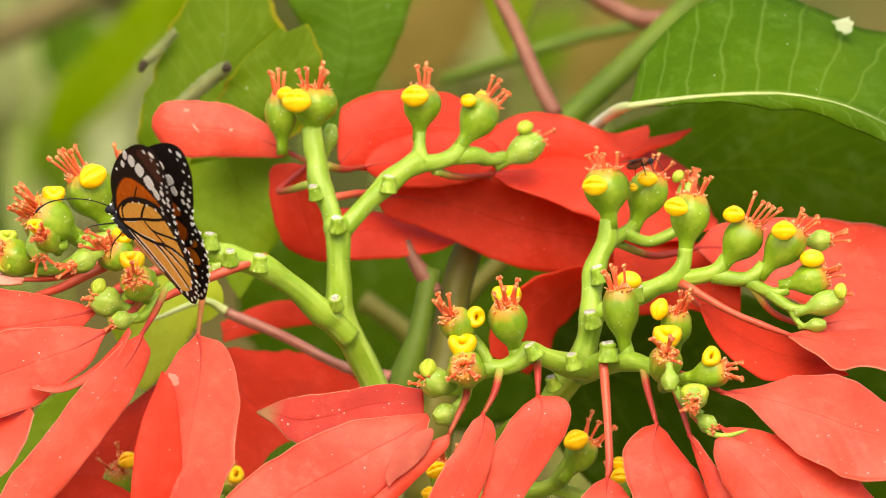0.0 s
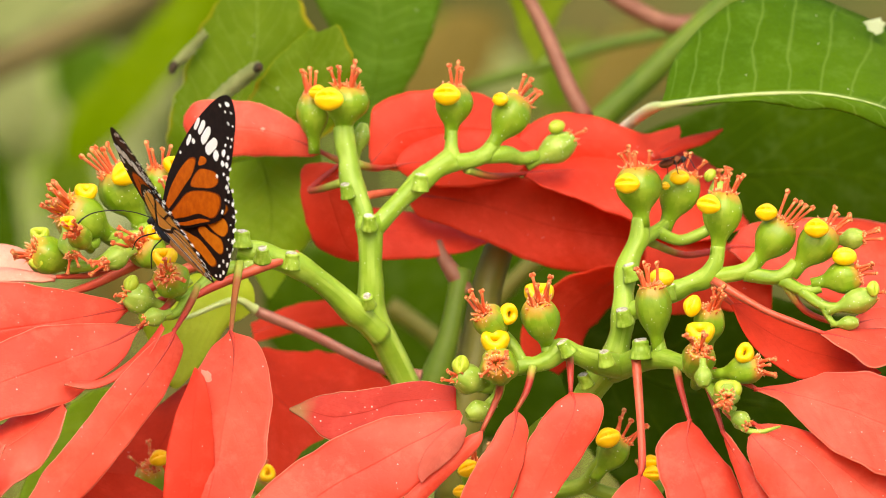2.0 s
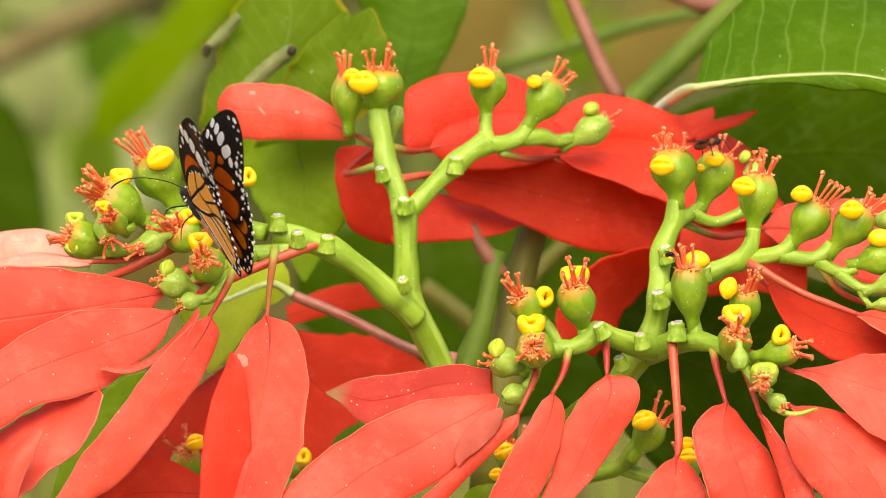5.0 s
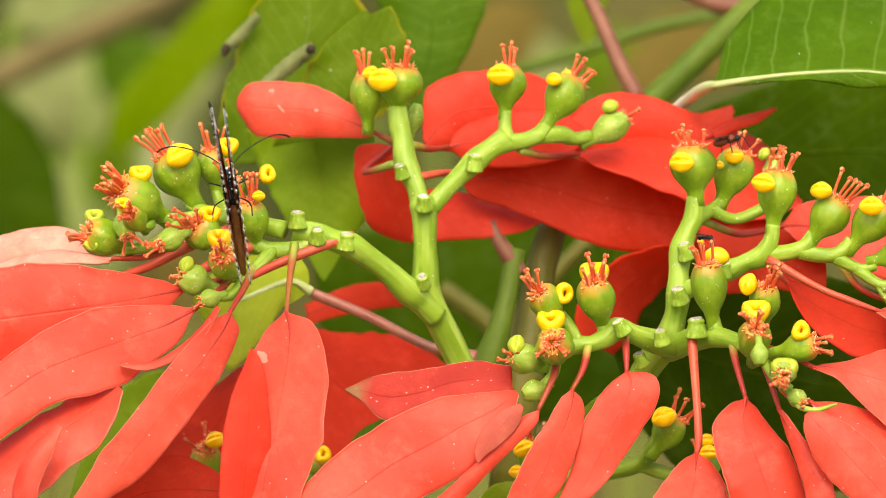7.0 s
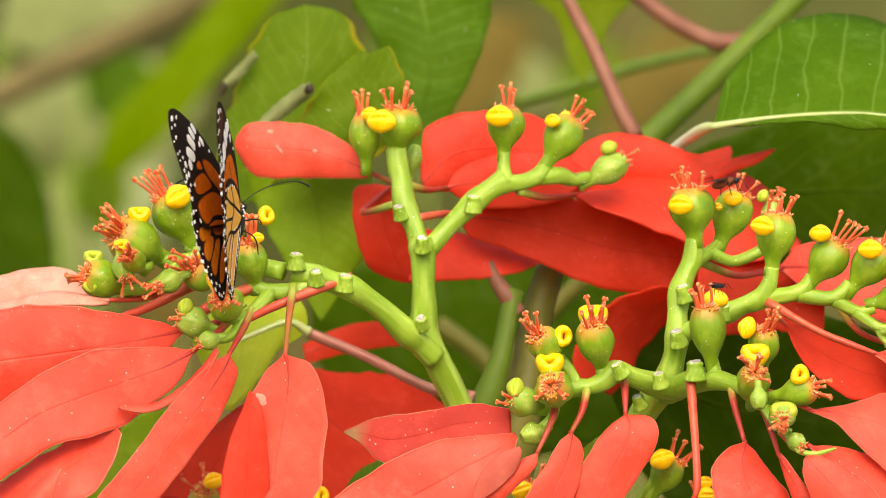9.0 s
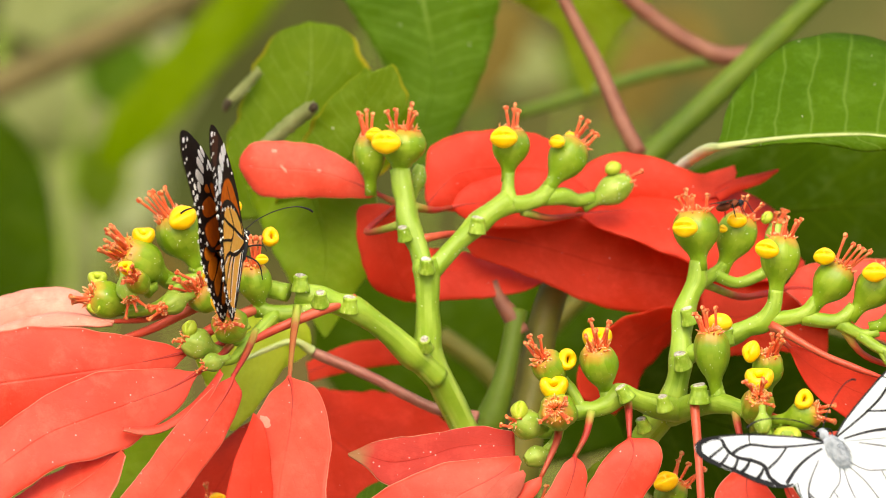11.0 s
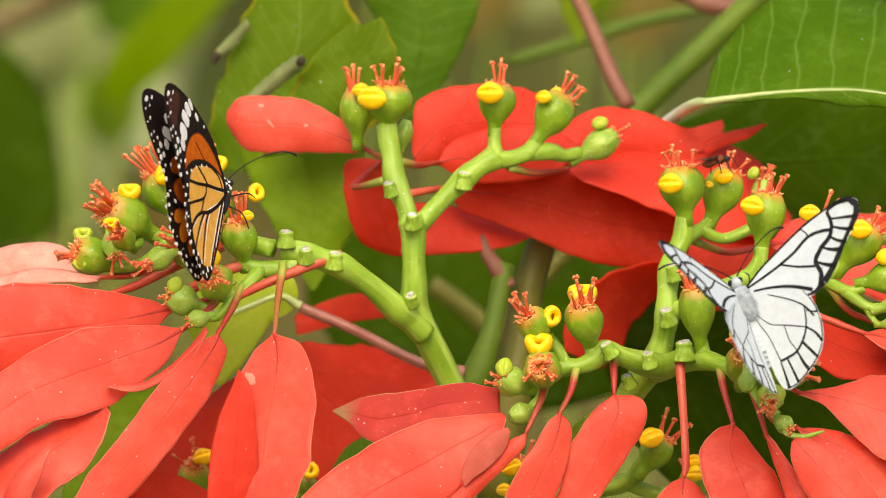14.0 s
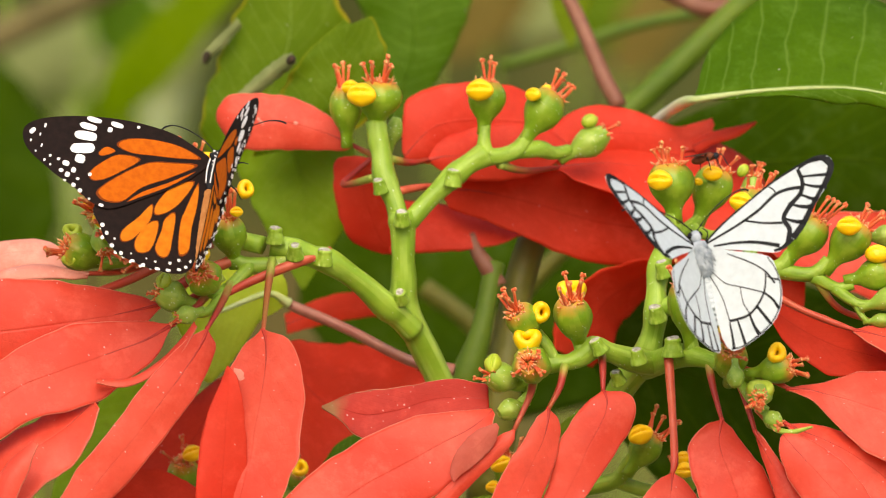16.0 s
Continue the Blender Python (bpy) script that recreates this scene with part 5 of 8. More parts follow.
# the right head, in many short arms
h2 = thing("flower_head", (0.0294, 0.0000, -0.0403), "spreading green poinsettia flower head with many yellow glands", "flower", HEADS)
tube("stem", [(0.0250, 0.0100, -0.0511), (0.0302, 0.0020, -0.0389), (0.0361, -0.0050, -0.0305), (0.0383, -0.0070, -0.0238), (0.0391, -0.0080, -0.0181), (0.0393, -0.0060, -0.0118), (0.0401, -0.0040, -0.0058), (0.0419, -0.0030, -0.0010), (0.0435, -0.0020, 0.0024), (0.0439, -0.0020, 0.0079)], [26 * PX, 24.4 * PX, 26.2 * PX, 19.4 * PX, 22.4 * PX, 17.9 * PX, 21.5 * PX, 17 * PX, 18.2 * PX, 14.9 * PX], STEM, h2, seg=16)
tube("branch", [(0.0436, -0.0020, 0.0016), (0.0482, 0.0040, 0.0044), (0.0514, 0.0080, 0.0069)], [14.9 * PX, 11.2 * PX, 10.2 * PX], STEM, h2)
tube("branch", [(0.0482, 0.0040, 0.0044), (0.0543, 0.0060, 0.0020), (0.0604, 0.0080, 0.0039), (0.0650, 0.0100, 0.0069)], [11.2 * PX, 9.7 * PX, 10.5 * PX, 8.4 * PX], STEM, h2)
tube("branch", [(0.0397, -0.0080, -0.0178), (0.0457, -0.0100, -0.0148), (0.0531, -0.0120, -0.0115), (0.0568, -0.0130, -0.0097), (0.0612, -0.0140, -0.0079), (0.0634, -0.0150, -0.0040), (0.0640, -0.0150, 0.0001)], [16.7 * PX, 15.3 * PX, 18.6 * PX, 15.4 * PX, 19.2 * PX, 13.9 * PX, 13 * PX], STEM, h2, seg=14)
tube("branch", [(0.0612, -0.0140, -0.0080), (0.0686, -0.0150, -0.0070), (0.0724, -0.0150, -0.0055), (0.0746, -0.0150, -0.0021)], [15.8 * PX, 14.1 * PX, 14.1 * PX, 11.2 * PX], STEM, h2, seg=12)
tube("branch", [(0.0709, -0.0150, -0.0070), (0.0783, -0.0150, -0.0080), (0.0820, -0.0150, -0.0070), (0.0846, -0.0150, -0.0040)], [14 * PX, 13 * PX, 13.8 * PX, 11.2 * PX], STEM, h2, seg=12)
tube("branch", [(0.0805, -0.0150, -0.0085), (0.0865, -0.0150, -0.0115), (0.0910, -0.0150, -0.0106)], [13 * PX, 10.2 * PX, 9.3 * PX], STEM, h2)
tube("branch", [(0.0858, -0.0150, -0.0115), (0.0916, -0.0170, -0.0155), (0.0960, -0.0180, -0.0159)], [10.2 * PX, 9.3 * PX, 8.4 * PX], STEM, h2)
tube("branch", [(0.0913, -0.0170, -0.0155), (0.0934, -0.0180, -0.0192), (0.0953, -0.0180, -0.0207)], [6.5 * PX, 5.6 * PX, 4.7 * PX], STEM, h2)
tube("branch", [(0.0394, -0.0100, -0.0319), (0.0329, -0.0180, -0.0306), (0.0268, -0.0240, -0.0285), (0.0224, -0.0260, -0.0271), (0.0189, -0.0270, -0.0297), (0.0157, -0.0280, -0.0309), (0.0124, -0.0280, -0.0312), (0.0075, -0.0280, -0.0324)], [22.3 * PX, 21.8 * PX, 16.8 * PX, 20.9 * PX, 17.6 * PX, 14.3 * PX, 16.1 * PX, 14 * PX], STEM, h2, seg=14)
tube("branch", [(0.0194, -0.0270, -0.0294), (0.0189, -0.0270, -0.0272), (0.0187, -0.0260, -0.0243)], [14 * PX, 11.2 * PX, 10.2 * PX], STEM, h2)
tube("branch", [(0.0124, -0.0280, -0.0312), (0.0101, -0.0280, -0.0265), (0.0075, -0.0280, -0.0232)], [13 * PX, 11.2 * PX, 10.2 * PX], STEM, h2)
tube("branch", [(0.0075, -0.0280, -0.0324), (0.0041, -0.0300, -0.0368), (0.0009, -0.0310, -0.0368)], [12.1 * PX, 10.2 * PX, 10.2 * PX], STEM, h2)
tube("branch", [(0.0068, -0.0280, -0.0342), (0.0056, -0.0320, -0.0390), (0.0031, -0.0330, -0.0415)], [9.3 * PX, 9.3 * PX, 8.4 * PX], STEM, h2)
tube("branch", [(0.0368, -0.0080, -0.0327), (0.0440, -0.0200, -0.0296), (0.0485, -0.0280, -0.0294), (0.0525, -0.0340, -0.0302), (0.0561, -0.0380, -0.0315)], [22.3 * PX, 22.2 * PX, 18.6 * PX, 15 * PX, 14.9 * PX], STEM, h2, seg=14)
tube("branch", [(0.0485, -0.0280, -0.0294), (0.0479, -0.0280, -0.0257), (0.0472, -0.0280, -0.0220)], [14.9 * PX, 12.1 * PX, 11.2 * PX], STEM, h2)
tube("branch", [(0.0553, -0.0380, -0.0308), (0.0576, -0.0360, -0.0264), (0.0599, -0.0340, -0.0234)], [12.1 * PX, 10.2 * PX, 9.3 * PX], STEM, h2)
tube("branch", [(0.0561, -0.0380, -0.0315), (0.0610, -0.0460, -0.0336), (0.0645, -0.0500, -0.0338)], [12.1 * PX, 11.2 * PX, 10.2 * PX], STEM, h2)
tube("branch", [(0.0588, -0.0440, -0.0329), (0.0630, -0.0500, -0.0401), (0.0666, -0.0520, -0.0430)], [10.2 * PX, 9.3 * PX, 9.3 * PX], STEM, h2)
for place, axis, r in (((0.0386, -0.0140, -0.0155), (-0.2, -0.4, 0.9), 13), ((0.0401, -0.0100, -0.0037), (-0.3, -0.3, 0.9), 13), ((0.0431, -0.0300, -0.0232), (0, -0.15, 1), 15), ((0.0334, -0.0280, -0.0266), (-0.2, -0.3, 0.9), 12), ((0.0220, -0.0320, -0.0242), (-0.5, -0.3, 0.8), 12), ((0.0511, -0.0180, -0.0088), (0.1, -0.2, 1), 12), ((0.0279, -0.0200, -0.0328), (-0.3, -0.4, 0.8), 11)):
    scar(h2, place, axis, r * PX)
cyathium(h2, (0.0441, -0.0020, 0.0069), (0.0430, -0.0020, 0.0211), 86 * PX, [((0.0401, -0.0120, 0.0168), 46 * PX, "lip", (-0.3, -1, 0.25))], 13, 0.0055, 0.6)
cyathium(h2, (0.0509, 0.0080, 0.0059), (0.0566, 0.0080, 0.0200), 76 * PX, [((0.0543, 0.0000, 0.0186), 36 * PX, "lip", (0, -0.8, 0.6)), ((0.0506, 0.0020, 0.0164), 18 * PX, "lip", (-0.5, -1, 0))], 6, 0.005, 0.6)
cyathium(h2, (0.0646, 0.0120, 0.0062), (0.0655, 0.0120, 0.0186), 44 * PX, [((0.0627, 0.0100, 0.0194), 26 * PX, "lip", (-0.4, -0.8, 0.6), 60, GLAND_GREEN)], 9, 0.0042, 1.0, True)
cyathium(h2, (0.0639, -0.0150, -0.0006), (0.0655, -0.0150, 0.0143), 74 * PX, [((0.0612, -0.0240, 0.0111), 44 * PX, "lip", (-0.3, -1, 0.2), -10)], 11, 0.0055, 0.55)
cyathium(h2, (0.0738, -0.0150, -0.0043), (0.0817, -0.0160, 0.0067), 72 * PX, [((0.0765, -0.0200, 0.0091), 40 * PX, "lip", (-0.3, -0.9, 0.5))], 9, 0.0066, 0.7)
cyathium(h2, (0.0843, -0.0150, -0.0061), (0.0934, -0.0160, 0.0054), 72 * PX, [((0.0894, -0.0240, 0.0049), 44 * PX, "lip", (-0.1, -1, 0.4))], 9, 0.0055, 0.7)
cyathium(h2, (0.0949, -0.0100, 0.0016), (0.1027, -0.0100, 0.0024), 42 * PX, (), 5, 0.0045, 0.9, True)
cyathium(h2, (0.0899, -0.0150, -0.0095), (0.1009, -0.0160, -0.0070), 62 * PX, [((0.0971, -0.0180, -0.0025), 44 * PX, "lip", (0, -0.7, 0.8))], 6, 0.005, 0.8)
cyathium(h2, (0.0938, -0.0180, -0.0165), (0.1052, -0.0180, -0.0125), 50 * PX, [((0.1045, -0.0200, -0.0110), 30 * PX, "lip", (0.5, -0.8, 0.3), 80, GLAND_GREEN)], 1, 0.004, 0.3, True)
cyathium(h2, (0.0942, -0.0180, -0.0204), (0.1008, -0.0180, -0.0198), 28 * PX, (), 0, bud=True)
cyathium(h2, (0.0476, -0.0280, -0.0262), (0.0459, -0.0320, -0.0102), 68 * PX, [((0.0486, -0.0260, -0.0083), 46 * PX, "lip", (0, -0.4, 1))], 11, 0.0058, 0.5)
cyathium(h2, (0.0606, -0.0340, -0.0267), (0.0612, -0.0400, -0.0160), 58 * PX, [((0.0562, -0.0420, -0.0156), 40 * PX, "lip", (-0.3, -1, 0.2), 75)], 11, 0.0058, 0.7)
cyathium(h2, (0.0575, -0.0380, -0.0352), (0.0578, -0.0540, -0.0269), 62 * PX, [((0.0580, -0.0460, -0.0227), 52 * PX, "ring", (0, -0.75, 0.7))], 11, 0.0048, 1.0)
cyathium(h2, (0.0584, -0.0580, -0.0301), (0.0588, -0.0600, -0.0365), 34 * PX, (), 0, bud=True)
cyathium(h2, (0.0630, -0.0500, -0.0332), (0.0731, -0.0540, -0.0312), 56 * PX, [((0.0693, -0.0560, -0.0280), 38 * PX, "ring", (-0.1, -1, 0.3), 70, GLAND)], 9, 0.0045, 0.8, lean=(0.4, 0, 0))
cyathium(h2, (0.0646, -0.0480, -0.0365), (0.0645, -0.0620, -0.0394), 50 * PX, [((0.0647, -0.0580, -0.0377), 50 * PX, "ring", (0, -1, 0.5), 0, GLAND_GREEN)], 9, 0.0028, 1.0, True)
cyathium(h2, (0.0659, -0.0520, -0.0430), (0.0697, -0.0560, -0.0465), 36 * PX, (), 1, 0.002, bud=True)
cyathium(h2, (0.0190, -0.0260, -0.0268), (0.0161, -0.0340, -0.0146), 70 * PX, [((0.0165, -0.0220, -0.0126), 54 * PX, "ring", (0, -0.7, 0.7))], 12, 0.0058, 0.7)
cyathium(h2, (0.0077, -0.0280, -0.0247), (0.0016, -0.0360, -0.0175), 62 * PX, [((0.0086, -0.0340, -0.0180), 40 * PX, "ring", (0.3, -1, 0.1), 80)], 10, 0.006, 0.7, lean=(-0.1, 0, 0.3))
cyathium(h2, (0.0083, -0.0280, -0.0327), (0.0050, -0.0460, -0.0306), 70 * PX, [((0.0049, -0.0360, -0.0250), 52 * PX, "ring", (0, -0.8, 0.6))], 12, 0.005, 1.0)
cyathium(h2, (0.0035, -0.0300, -0.0368), (-0.0053, -0.0360, -0.0334), 58 * PX, [((-0.0040, -0.0360, -0.0311), 38 * PX, "lip", (0, -0.8, 0.5), 80, GLAND_GREEN)], 4, 0.0035, 0.6, True)
cyathium(h2, (0.0046, -0.0320, -0.0415), (-0.0024, -0.0340, -0.0441), 42 * PX, (), 0, bud=True)

# bracts of the right head
edged(h2, [(0.0671, 0.0300, 0.0024), (0.0726, 0.0323, 0.0058), (0.0803, 0.0347, 0.0075), (0.0941, 0.0370, 0.0081), (0.1034, 0.0393, 0.0086), (0.1200, 0.0417, 0.0060), (0.1450, 0.0440, -0.0029)], [(0.0685, 0.0260, -0.0021), (0.0785, 0.0280, -0.0078), (0.0938, 0.0300, -0.0139), (0.1091, 0.0320, -0.0178), (0.1196, 0.0340, -0.0191), (0.1445, 0.0360, -0.0182)], petiole=[(0.0460, 0.0060, 0.0017), (0.0553, 0.0160, -0.0017), (0.0624, 0.0240, -0.0011)], bulge=0.06)
edged(h2, [(0.0667, -0.0100, -0.0132), (0.0767, -0.0080, -0.0172), (0.0915, -0.0070, -0.0221), (0.0974, -0.0070, -0.0257), (0.1050, -0.0080, -0.0319)], [(0.0677, -0.0150, -0.0163), (0.0716, -0.0170, -0.0241), (0.0804, -0.0180, -0.0316), (0.0902, -0.0180, -0.0350), (0.1069, -0.0160, -0.0332)], RED_DEEP, bulge=0.03, petiole=[(0.0626, -0.0160, -0.0088), (0.0650, -0.0140, -0.0125)], pet_mat=PETIOLE, rib=0)
edged(h2, [(0.0903, -0.0200, -0.0221), (0.0976, -0.0165, -0.0217), (0.1067, -0.0130, -0.0212), (0.1170, -0.0095, -0.0222), (0.1430, -0.0060, -0.0283)], [(0.0907, -0.0240, -0.0233), (0.0986, -0.0265, -0.0280), (0.1044, -0.0290, -0.0322), (0.1157, -0.0315, -0.0320), (0.1410, -0.0340, -0.0382)], petiole=[(0.0626, -0.0160, -0.0088), (0.0751, -0.0200, -0.0162), (0.0840, -0.0220, -0.0200)], pet_mat=PETIOLE, bulge=0.05)
edged(h2, [(0.0975, -0.0060, -0.0205), (0.1042, -0.0035, -0.0166), (0.1118, -0.0010, -0.0157), (0.1177, 0.0015, -0.0168), (0.1407, 0.0040, -0.0194)], [(0.0974, -0.0080, -0.0223), (0.1070, -0.0080, -0.0229), (0.1171, -0.0080, -0.0235), (0.1398, -0.0080, -0.0267)], petiole=[(0.0813, -0.0150, -0.0095), (0.0874, -0.0120, -0.0170)], bulge=0.08)
edged(h2, [(0.0717, -0.0500, -0.0367), (0.0773, -0.0490, -0.0365), (0.0817, -0.0480, -0.0358), (0.0876, -0.0470, -0.0340), (0.0928, -0.0460, -0.0330), (0.1039, -0.0450, -0.0337), (0.1244, -0.0440, -0.0448)], [(0.0719, -0.0520, -0.0379), (0.0785, -0.0537, -0.0398), (0.0828, -0.0553, -0.0439), (0.0870, -0.0570, -0.0483), (0.0927, -0.0587, -0.0535), (0.1043, -0.0603, -0.0593), (0.1231, -0.0620, -0.0591)], petiole=[(0.0610, -0.0460, -0.0324), (0.0668, -0.0480, -0.0343)], pet_mat=PETIOLE, bulge=0.06)
edged(h2, [(0.0712, -0.0540, -0.0450), (0.0741, -0.0532, -0.0461), (0.0815, -0.0524, -0.0468), (0.0917, -0.0516, -0.0498), (0.1020, -0.0508, -0.0551), (0.1166, -0.0500, -0.0695)], [(0.0713, -0.0560, -0.0470), (0.0768, -0.0570, -0.0517), (0.0855, -0.0580, -0.0590), (0.0956, -0.0590, -0.0692), (0.1100, -0.0600, -0.0795)], petiole=[(0.0645, -0.0500, -0.0423), (0.0681, -0.0520, -0.0459)], bulge=0.06, pet_mat=PETIOLE)
edged(h2, [(0.0700, -0.0600, -0.0495), (0.0697, -0.0606, -0.0531), (0.0708, -0.0611, -0.0567), (0.0725, -0.0617, -0.0606), (0.0759, -0.0623, -0.0656), (0.0797, -0.0629, -0.0694), (0.0844, -0.0634, -0.0732), (0.0923, -0.0640, -0.0800)], [(0.0712, -0.0580, -0.0485), (0.0746, -0.0587, -0.0488), (0.0799, -0.0593, -0.0513), (0.0857, -0.0600, -0.0555), (0.0900, -0.0607, -0.0599), (0.0943, -0.0613, -0.0663), (0.0997, -0.0620, -0.0779)], bulge=0.08)
edged(h2, [(0.0634, -0.0500, -0.0481), (0.0658, -0.0520, -0.0554), (0.0682, -0.0540, -0.0622), (0.0701, -0.0560, -0.0692), (0.0723, -0.0580, -0.0794)], [(0.0645, -0.0520, -0.0476), (0.0704, -0.0540, -0.0561), (0.0746, -0.0560, -0.0619), (0.0774, -0.0580, -0.0680), (0.0795, -0.0600, -0.0793)], petiole=[(0.0588, -0.0440, -0.0329), (0.0610, -0.0460, -0.0387)], bulge=0.12)
edged(h2, [(0.0548, -0.0460, -0.0450), (0.0520, -0.0467, -0.0462), (0.0492, -0.0475, -0.0484), (0.0472, -0.0483, -0.0511), (0.0468, -0.0490, -0.0558), (0.0479, -0.0498, -0.0608), (0.0495, -0.0505, -0.0656), (0.0509, -0.0512, -0.0713), (0.0536, -0.0520, -0.0809)], [(0.0561, -0.0440, -0.0451), (0.0595, -0.0450, -0.0496), (0.0633, -0.0460, -0.0547), (0.0670, -0.0470, -0.0597), (0.0693, -0.0480, -0.0653), (0.0713, -0.0490, -0.0711), (0.0741, -0.0500, -0.0810)], petiole=[(0.0522, -0.0340, -0.0301), (0.0532, -0.0400, -0.0366)], bulge=0.05)
edged(h2, [(0.0421, -0.0380, -0.0592), (0.0380, -0.0388, -0.0624), (0.0335, -0.0396, -0.0679), (0.0305, -0.0404, -0.0726), (0.0290, -0.0412, -0.0796), (0.0348, -0.0420, -0.0885)], [(0.0436, -0.0380, -0.0592), (0.0474, -0.0388, -0.0629), (0.0497, -0.0396, -0.0668), (0.0513, -0.0404, -0.0727), (0.0510, -0.0412, -0.0797), (0.0436, -0.0420, -0.0885)], petiole=[(0.0419, -0.0280, -0.0282), (0.0429, -0.0340, -0.0441), (0.0434, -0.0370, -0.0558)], pr=0.0013, pet_mat=PETIOLE, bulge=0.04, valley=0.05)
edged(h2, [(0.0240, -0.0340, -0.0387), (0.0220, -0.0348, -0.0397), (0.0187, -0.0355, -0.0432), (0.0154, -0.0362, -0.0479), (0.0130, -0.0370, -0.0526), (0.0114, -0.0377, -0.0594), (0.0091, -0.0385, -0.0664), (0.0061, -0.0393, -0.0725), (0.0018, -0.0400, -0.0803)], [(0.0253, -0.0320, -0.0383), (0.0294, -0.0329, -0.0383), (0.0323, -0.0338, -0.0399), (0.0335, -0.0347, -0.0430), (0.0322, -0.0356, -0.0477), (0.0292, -0.0364, -0.0527), (0.0248, -0.0373, -0.0593), (0.0196, -0.0382, -0.0666), (0.0150, -0.0391, -0.0714), (0.0070, -0.0400, -0.0808)], petiole=[(0.0246, -0.0260, -0.0277), (0.0248, -0.0300, -0.0331)], bulge=0.06)
edged(h2, [(0.0098, -0.0380, -0.0426), (0.0080, -0.0389, -0.0443), (0.0062, -0.0397, -0.0470), (0.0039, -0.0406, -0.0513), (0.0003, -0.0414, -0.0563), (-0.0034, -0.0423, -0.0636), (-0.0073, -0.0431, -0.0724), (-0.0107, -0.0440, -0.0801)], [(0.0109, -0.0360, -0.0426), (0.0126, -0.0369, -0.0444), (0.0138, -0.0377, -0.0485), (0.0127, -0.0386, -0.0549), (0.0108, -0.0394, -0.0608), (0.0084, -0.0403, -0.0667), (0.0054, -0.0411, -0.0713), (-0.0019, -0.0420, -0.0810)], petiole=[(0.0149, -0.0300, -0.0316), (0.0134, -0.0340, -0.0375)], bulge=0.06)
edged(h2, [(0.0012, -0.0420, -0.0475), (-0.0054, -0.0425, -0.0519), (-0.0120, -0.0430, -0.0589), (-0.0182, -0.0435, -0.0650), (-0.0297, -0.0440, -0.0749)], [(0.0027, -0.0420, -0.0481), (0.0006, -0.0425, -0.0525), (-0.0075, -0.0430, -0.0605), (-0.0135, -0.0435, -0.0665), (-0.0224, -0.0440, -0.0758)], petiole=[(0.0065, -0.0320, -0.0353), (0.0056, -0.0380, -0.0396)], bulge=0.15, rib=0)
edged(h2, [(-0.0043, -0.0340, -0.0428), (-0.0090, -0.0349, -0.0432), (-0.0223, -0.0358, -0.0445), (-0.0326, -0.0367, -0.0484), (-0.0444, -0.0376, -0.0546), (-0.0518, -0.0384, -0.0603), (-0.0554, -0.0393, -0.0633), (-0.0591, -0.0402, -0.0678), (-0.0635, -0.0411, -0.0734), (-0.0738, -0.0420, -0.0821)], [(-0.0034, -0.0380, -0.0443), (-0.0061, -0.0393, -0.0534), (-0.0135, -0.0407, -0.0613), (-0.0209, -0.0420, -0.0664), (-0.0297, -0.0433, -0.0711), (-0.0444, -0.0447, -0.0800), (-0.0649, -0.0460, -0.0865)], bulge=0.05, valley=0.03)
edged(h2, [(-0.0052, -0.0280, -0.0367), (-0.0149, -0.0284, -0.0355), (-0.0259, -0.0288, -0.0372), (-0.0356, -0.0292, -0.0382), (-0.0422, -0.0296, -0.0396), (-0.0487, -0.0300, -0.0426)], [(-0.0049, -0.0320, -0.0443), (-0.0208, -0.0320, -0.0455), (-0.0289, -0.0320, -0.0493), (-0.0363, -0.0320, -0.0513), (-0.0403, -0.0320, -0.0498), (-0.0437, -0.0320, -0.0462), (-0.0487, -0.0320, -0.0428)], DRY_RED, bulge=0.1, valley=0.12, label="red bract with a dry brownish tip")
edged(h2, [(-0.0031, -0.0440, -0.0463), (-0.0088, -0.0445, -0.0486), (-0.0135, -0.0450, -0.0539), (-0.0151, -0.0455, -0.0588), (-0.0143, -0.0460, -0.0616)], [(-0.0023, -0.0440, -0.0475), (-0.0038, -0.0445, -0.0524), (-0.0088, -0.0450, -0.0574), (-0.0121, -0.0455, -0.0597), (-0.0141, -0.0460, -0.0618)], FADED, label="thin faded bract", bulge=0.1, rib=0)
tube("petiole", [(0.0666, -0.0540, -0.0436), (0.0687, -0.0560, -0.0472), (0.0730, -0.0580, -0.0482), (0.0783, -0.0600, -0.0467)], [3 * PX, 5 * PX, 5 * PX, 2 * PX], BUD, h2, "thin curled green stipule")

# a lower head, half hidden behind the hanging bracts
h3 = thing("flower_head", (0.0265, 0.0100, -0.0692), "lower poinsettia flower head half hidden by bracts", "flower", HEADS)
tube("stem", [(0.0055, 0.0200, -0.0741), (0.0175, 0.0120, -0.0662), (0.0287, 0.0060, -0.0633), (0.0324, 0.0000, -0.0583), (0.0339, -0.0020, -0.0556)], [18.6 * PX, 16.7 * PX, 14.9 * PX, 12.5 * PX, 11.2 * PX], STEM, h3)
tube("branch", [(0.0287, 0.0060, -0.0633), (0.0385, 0.0060, -0.0660), (0.0467, 0.0040, -0.0630)], [13 * PX, 12.1 * PX, 9.3 * PX], STEM, h3)
tube("branch", [(0.0175, 0.0120, -0.0662), (0.0069, 0.0140, -0.0663), (-0.0014, 0.0160, -0.0637)], [13 * PX, 11.2 * PX, 9.3 * PX], STEM, h3)
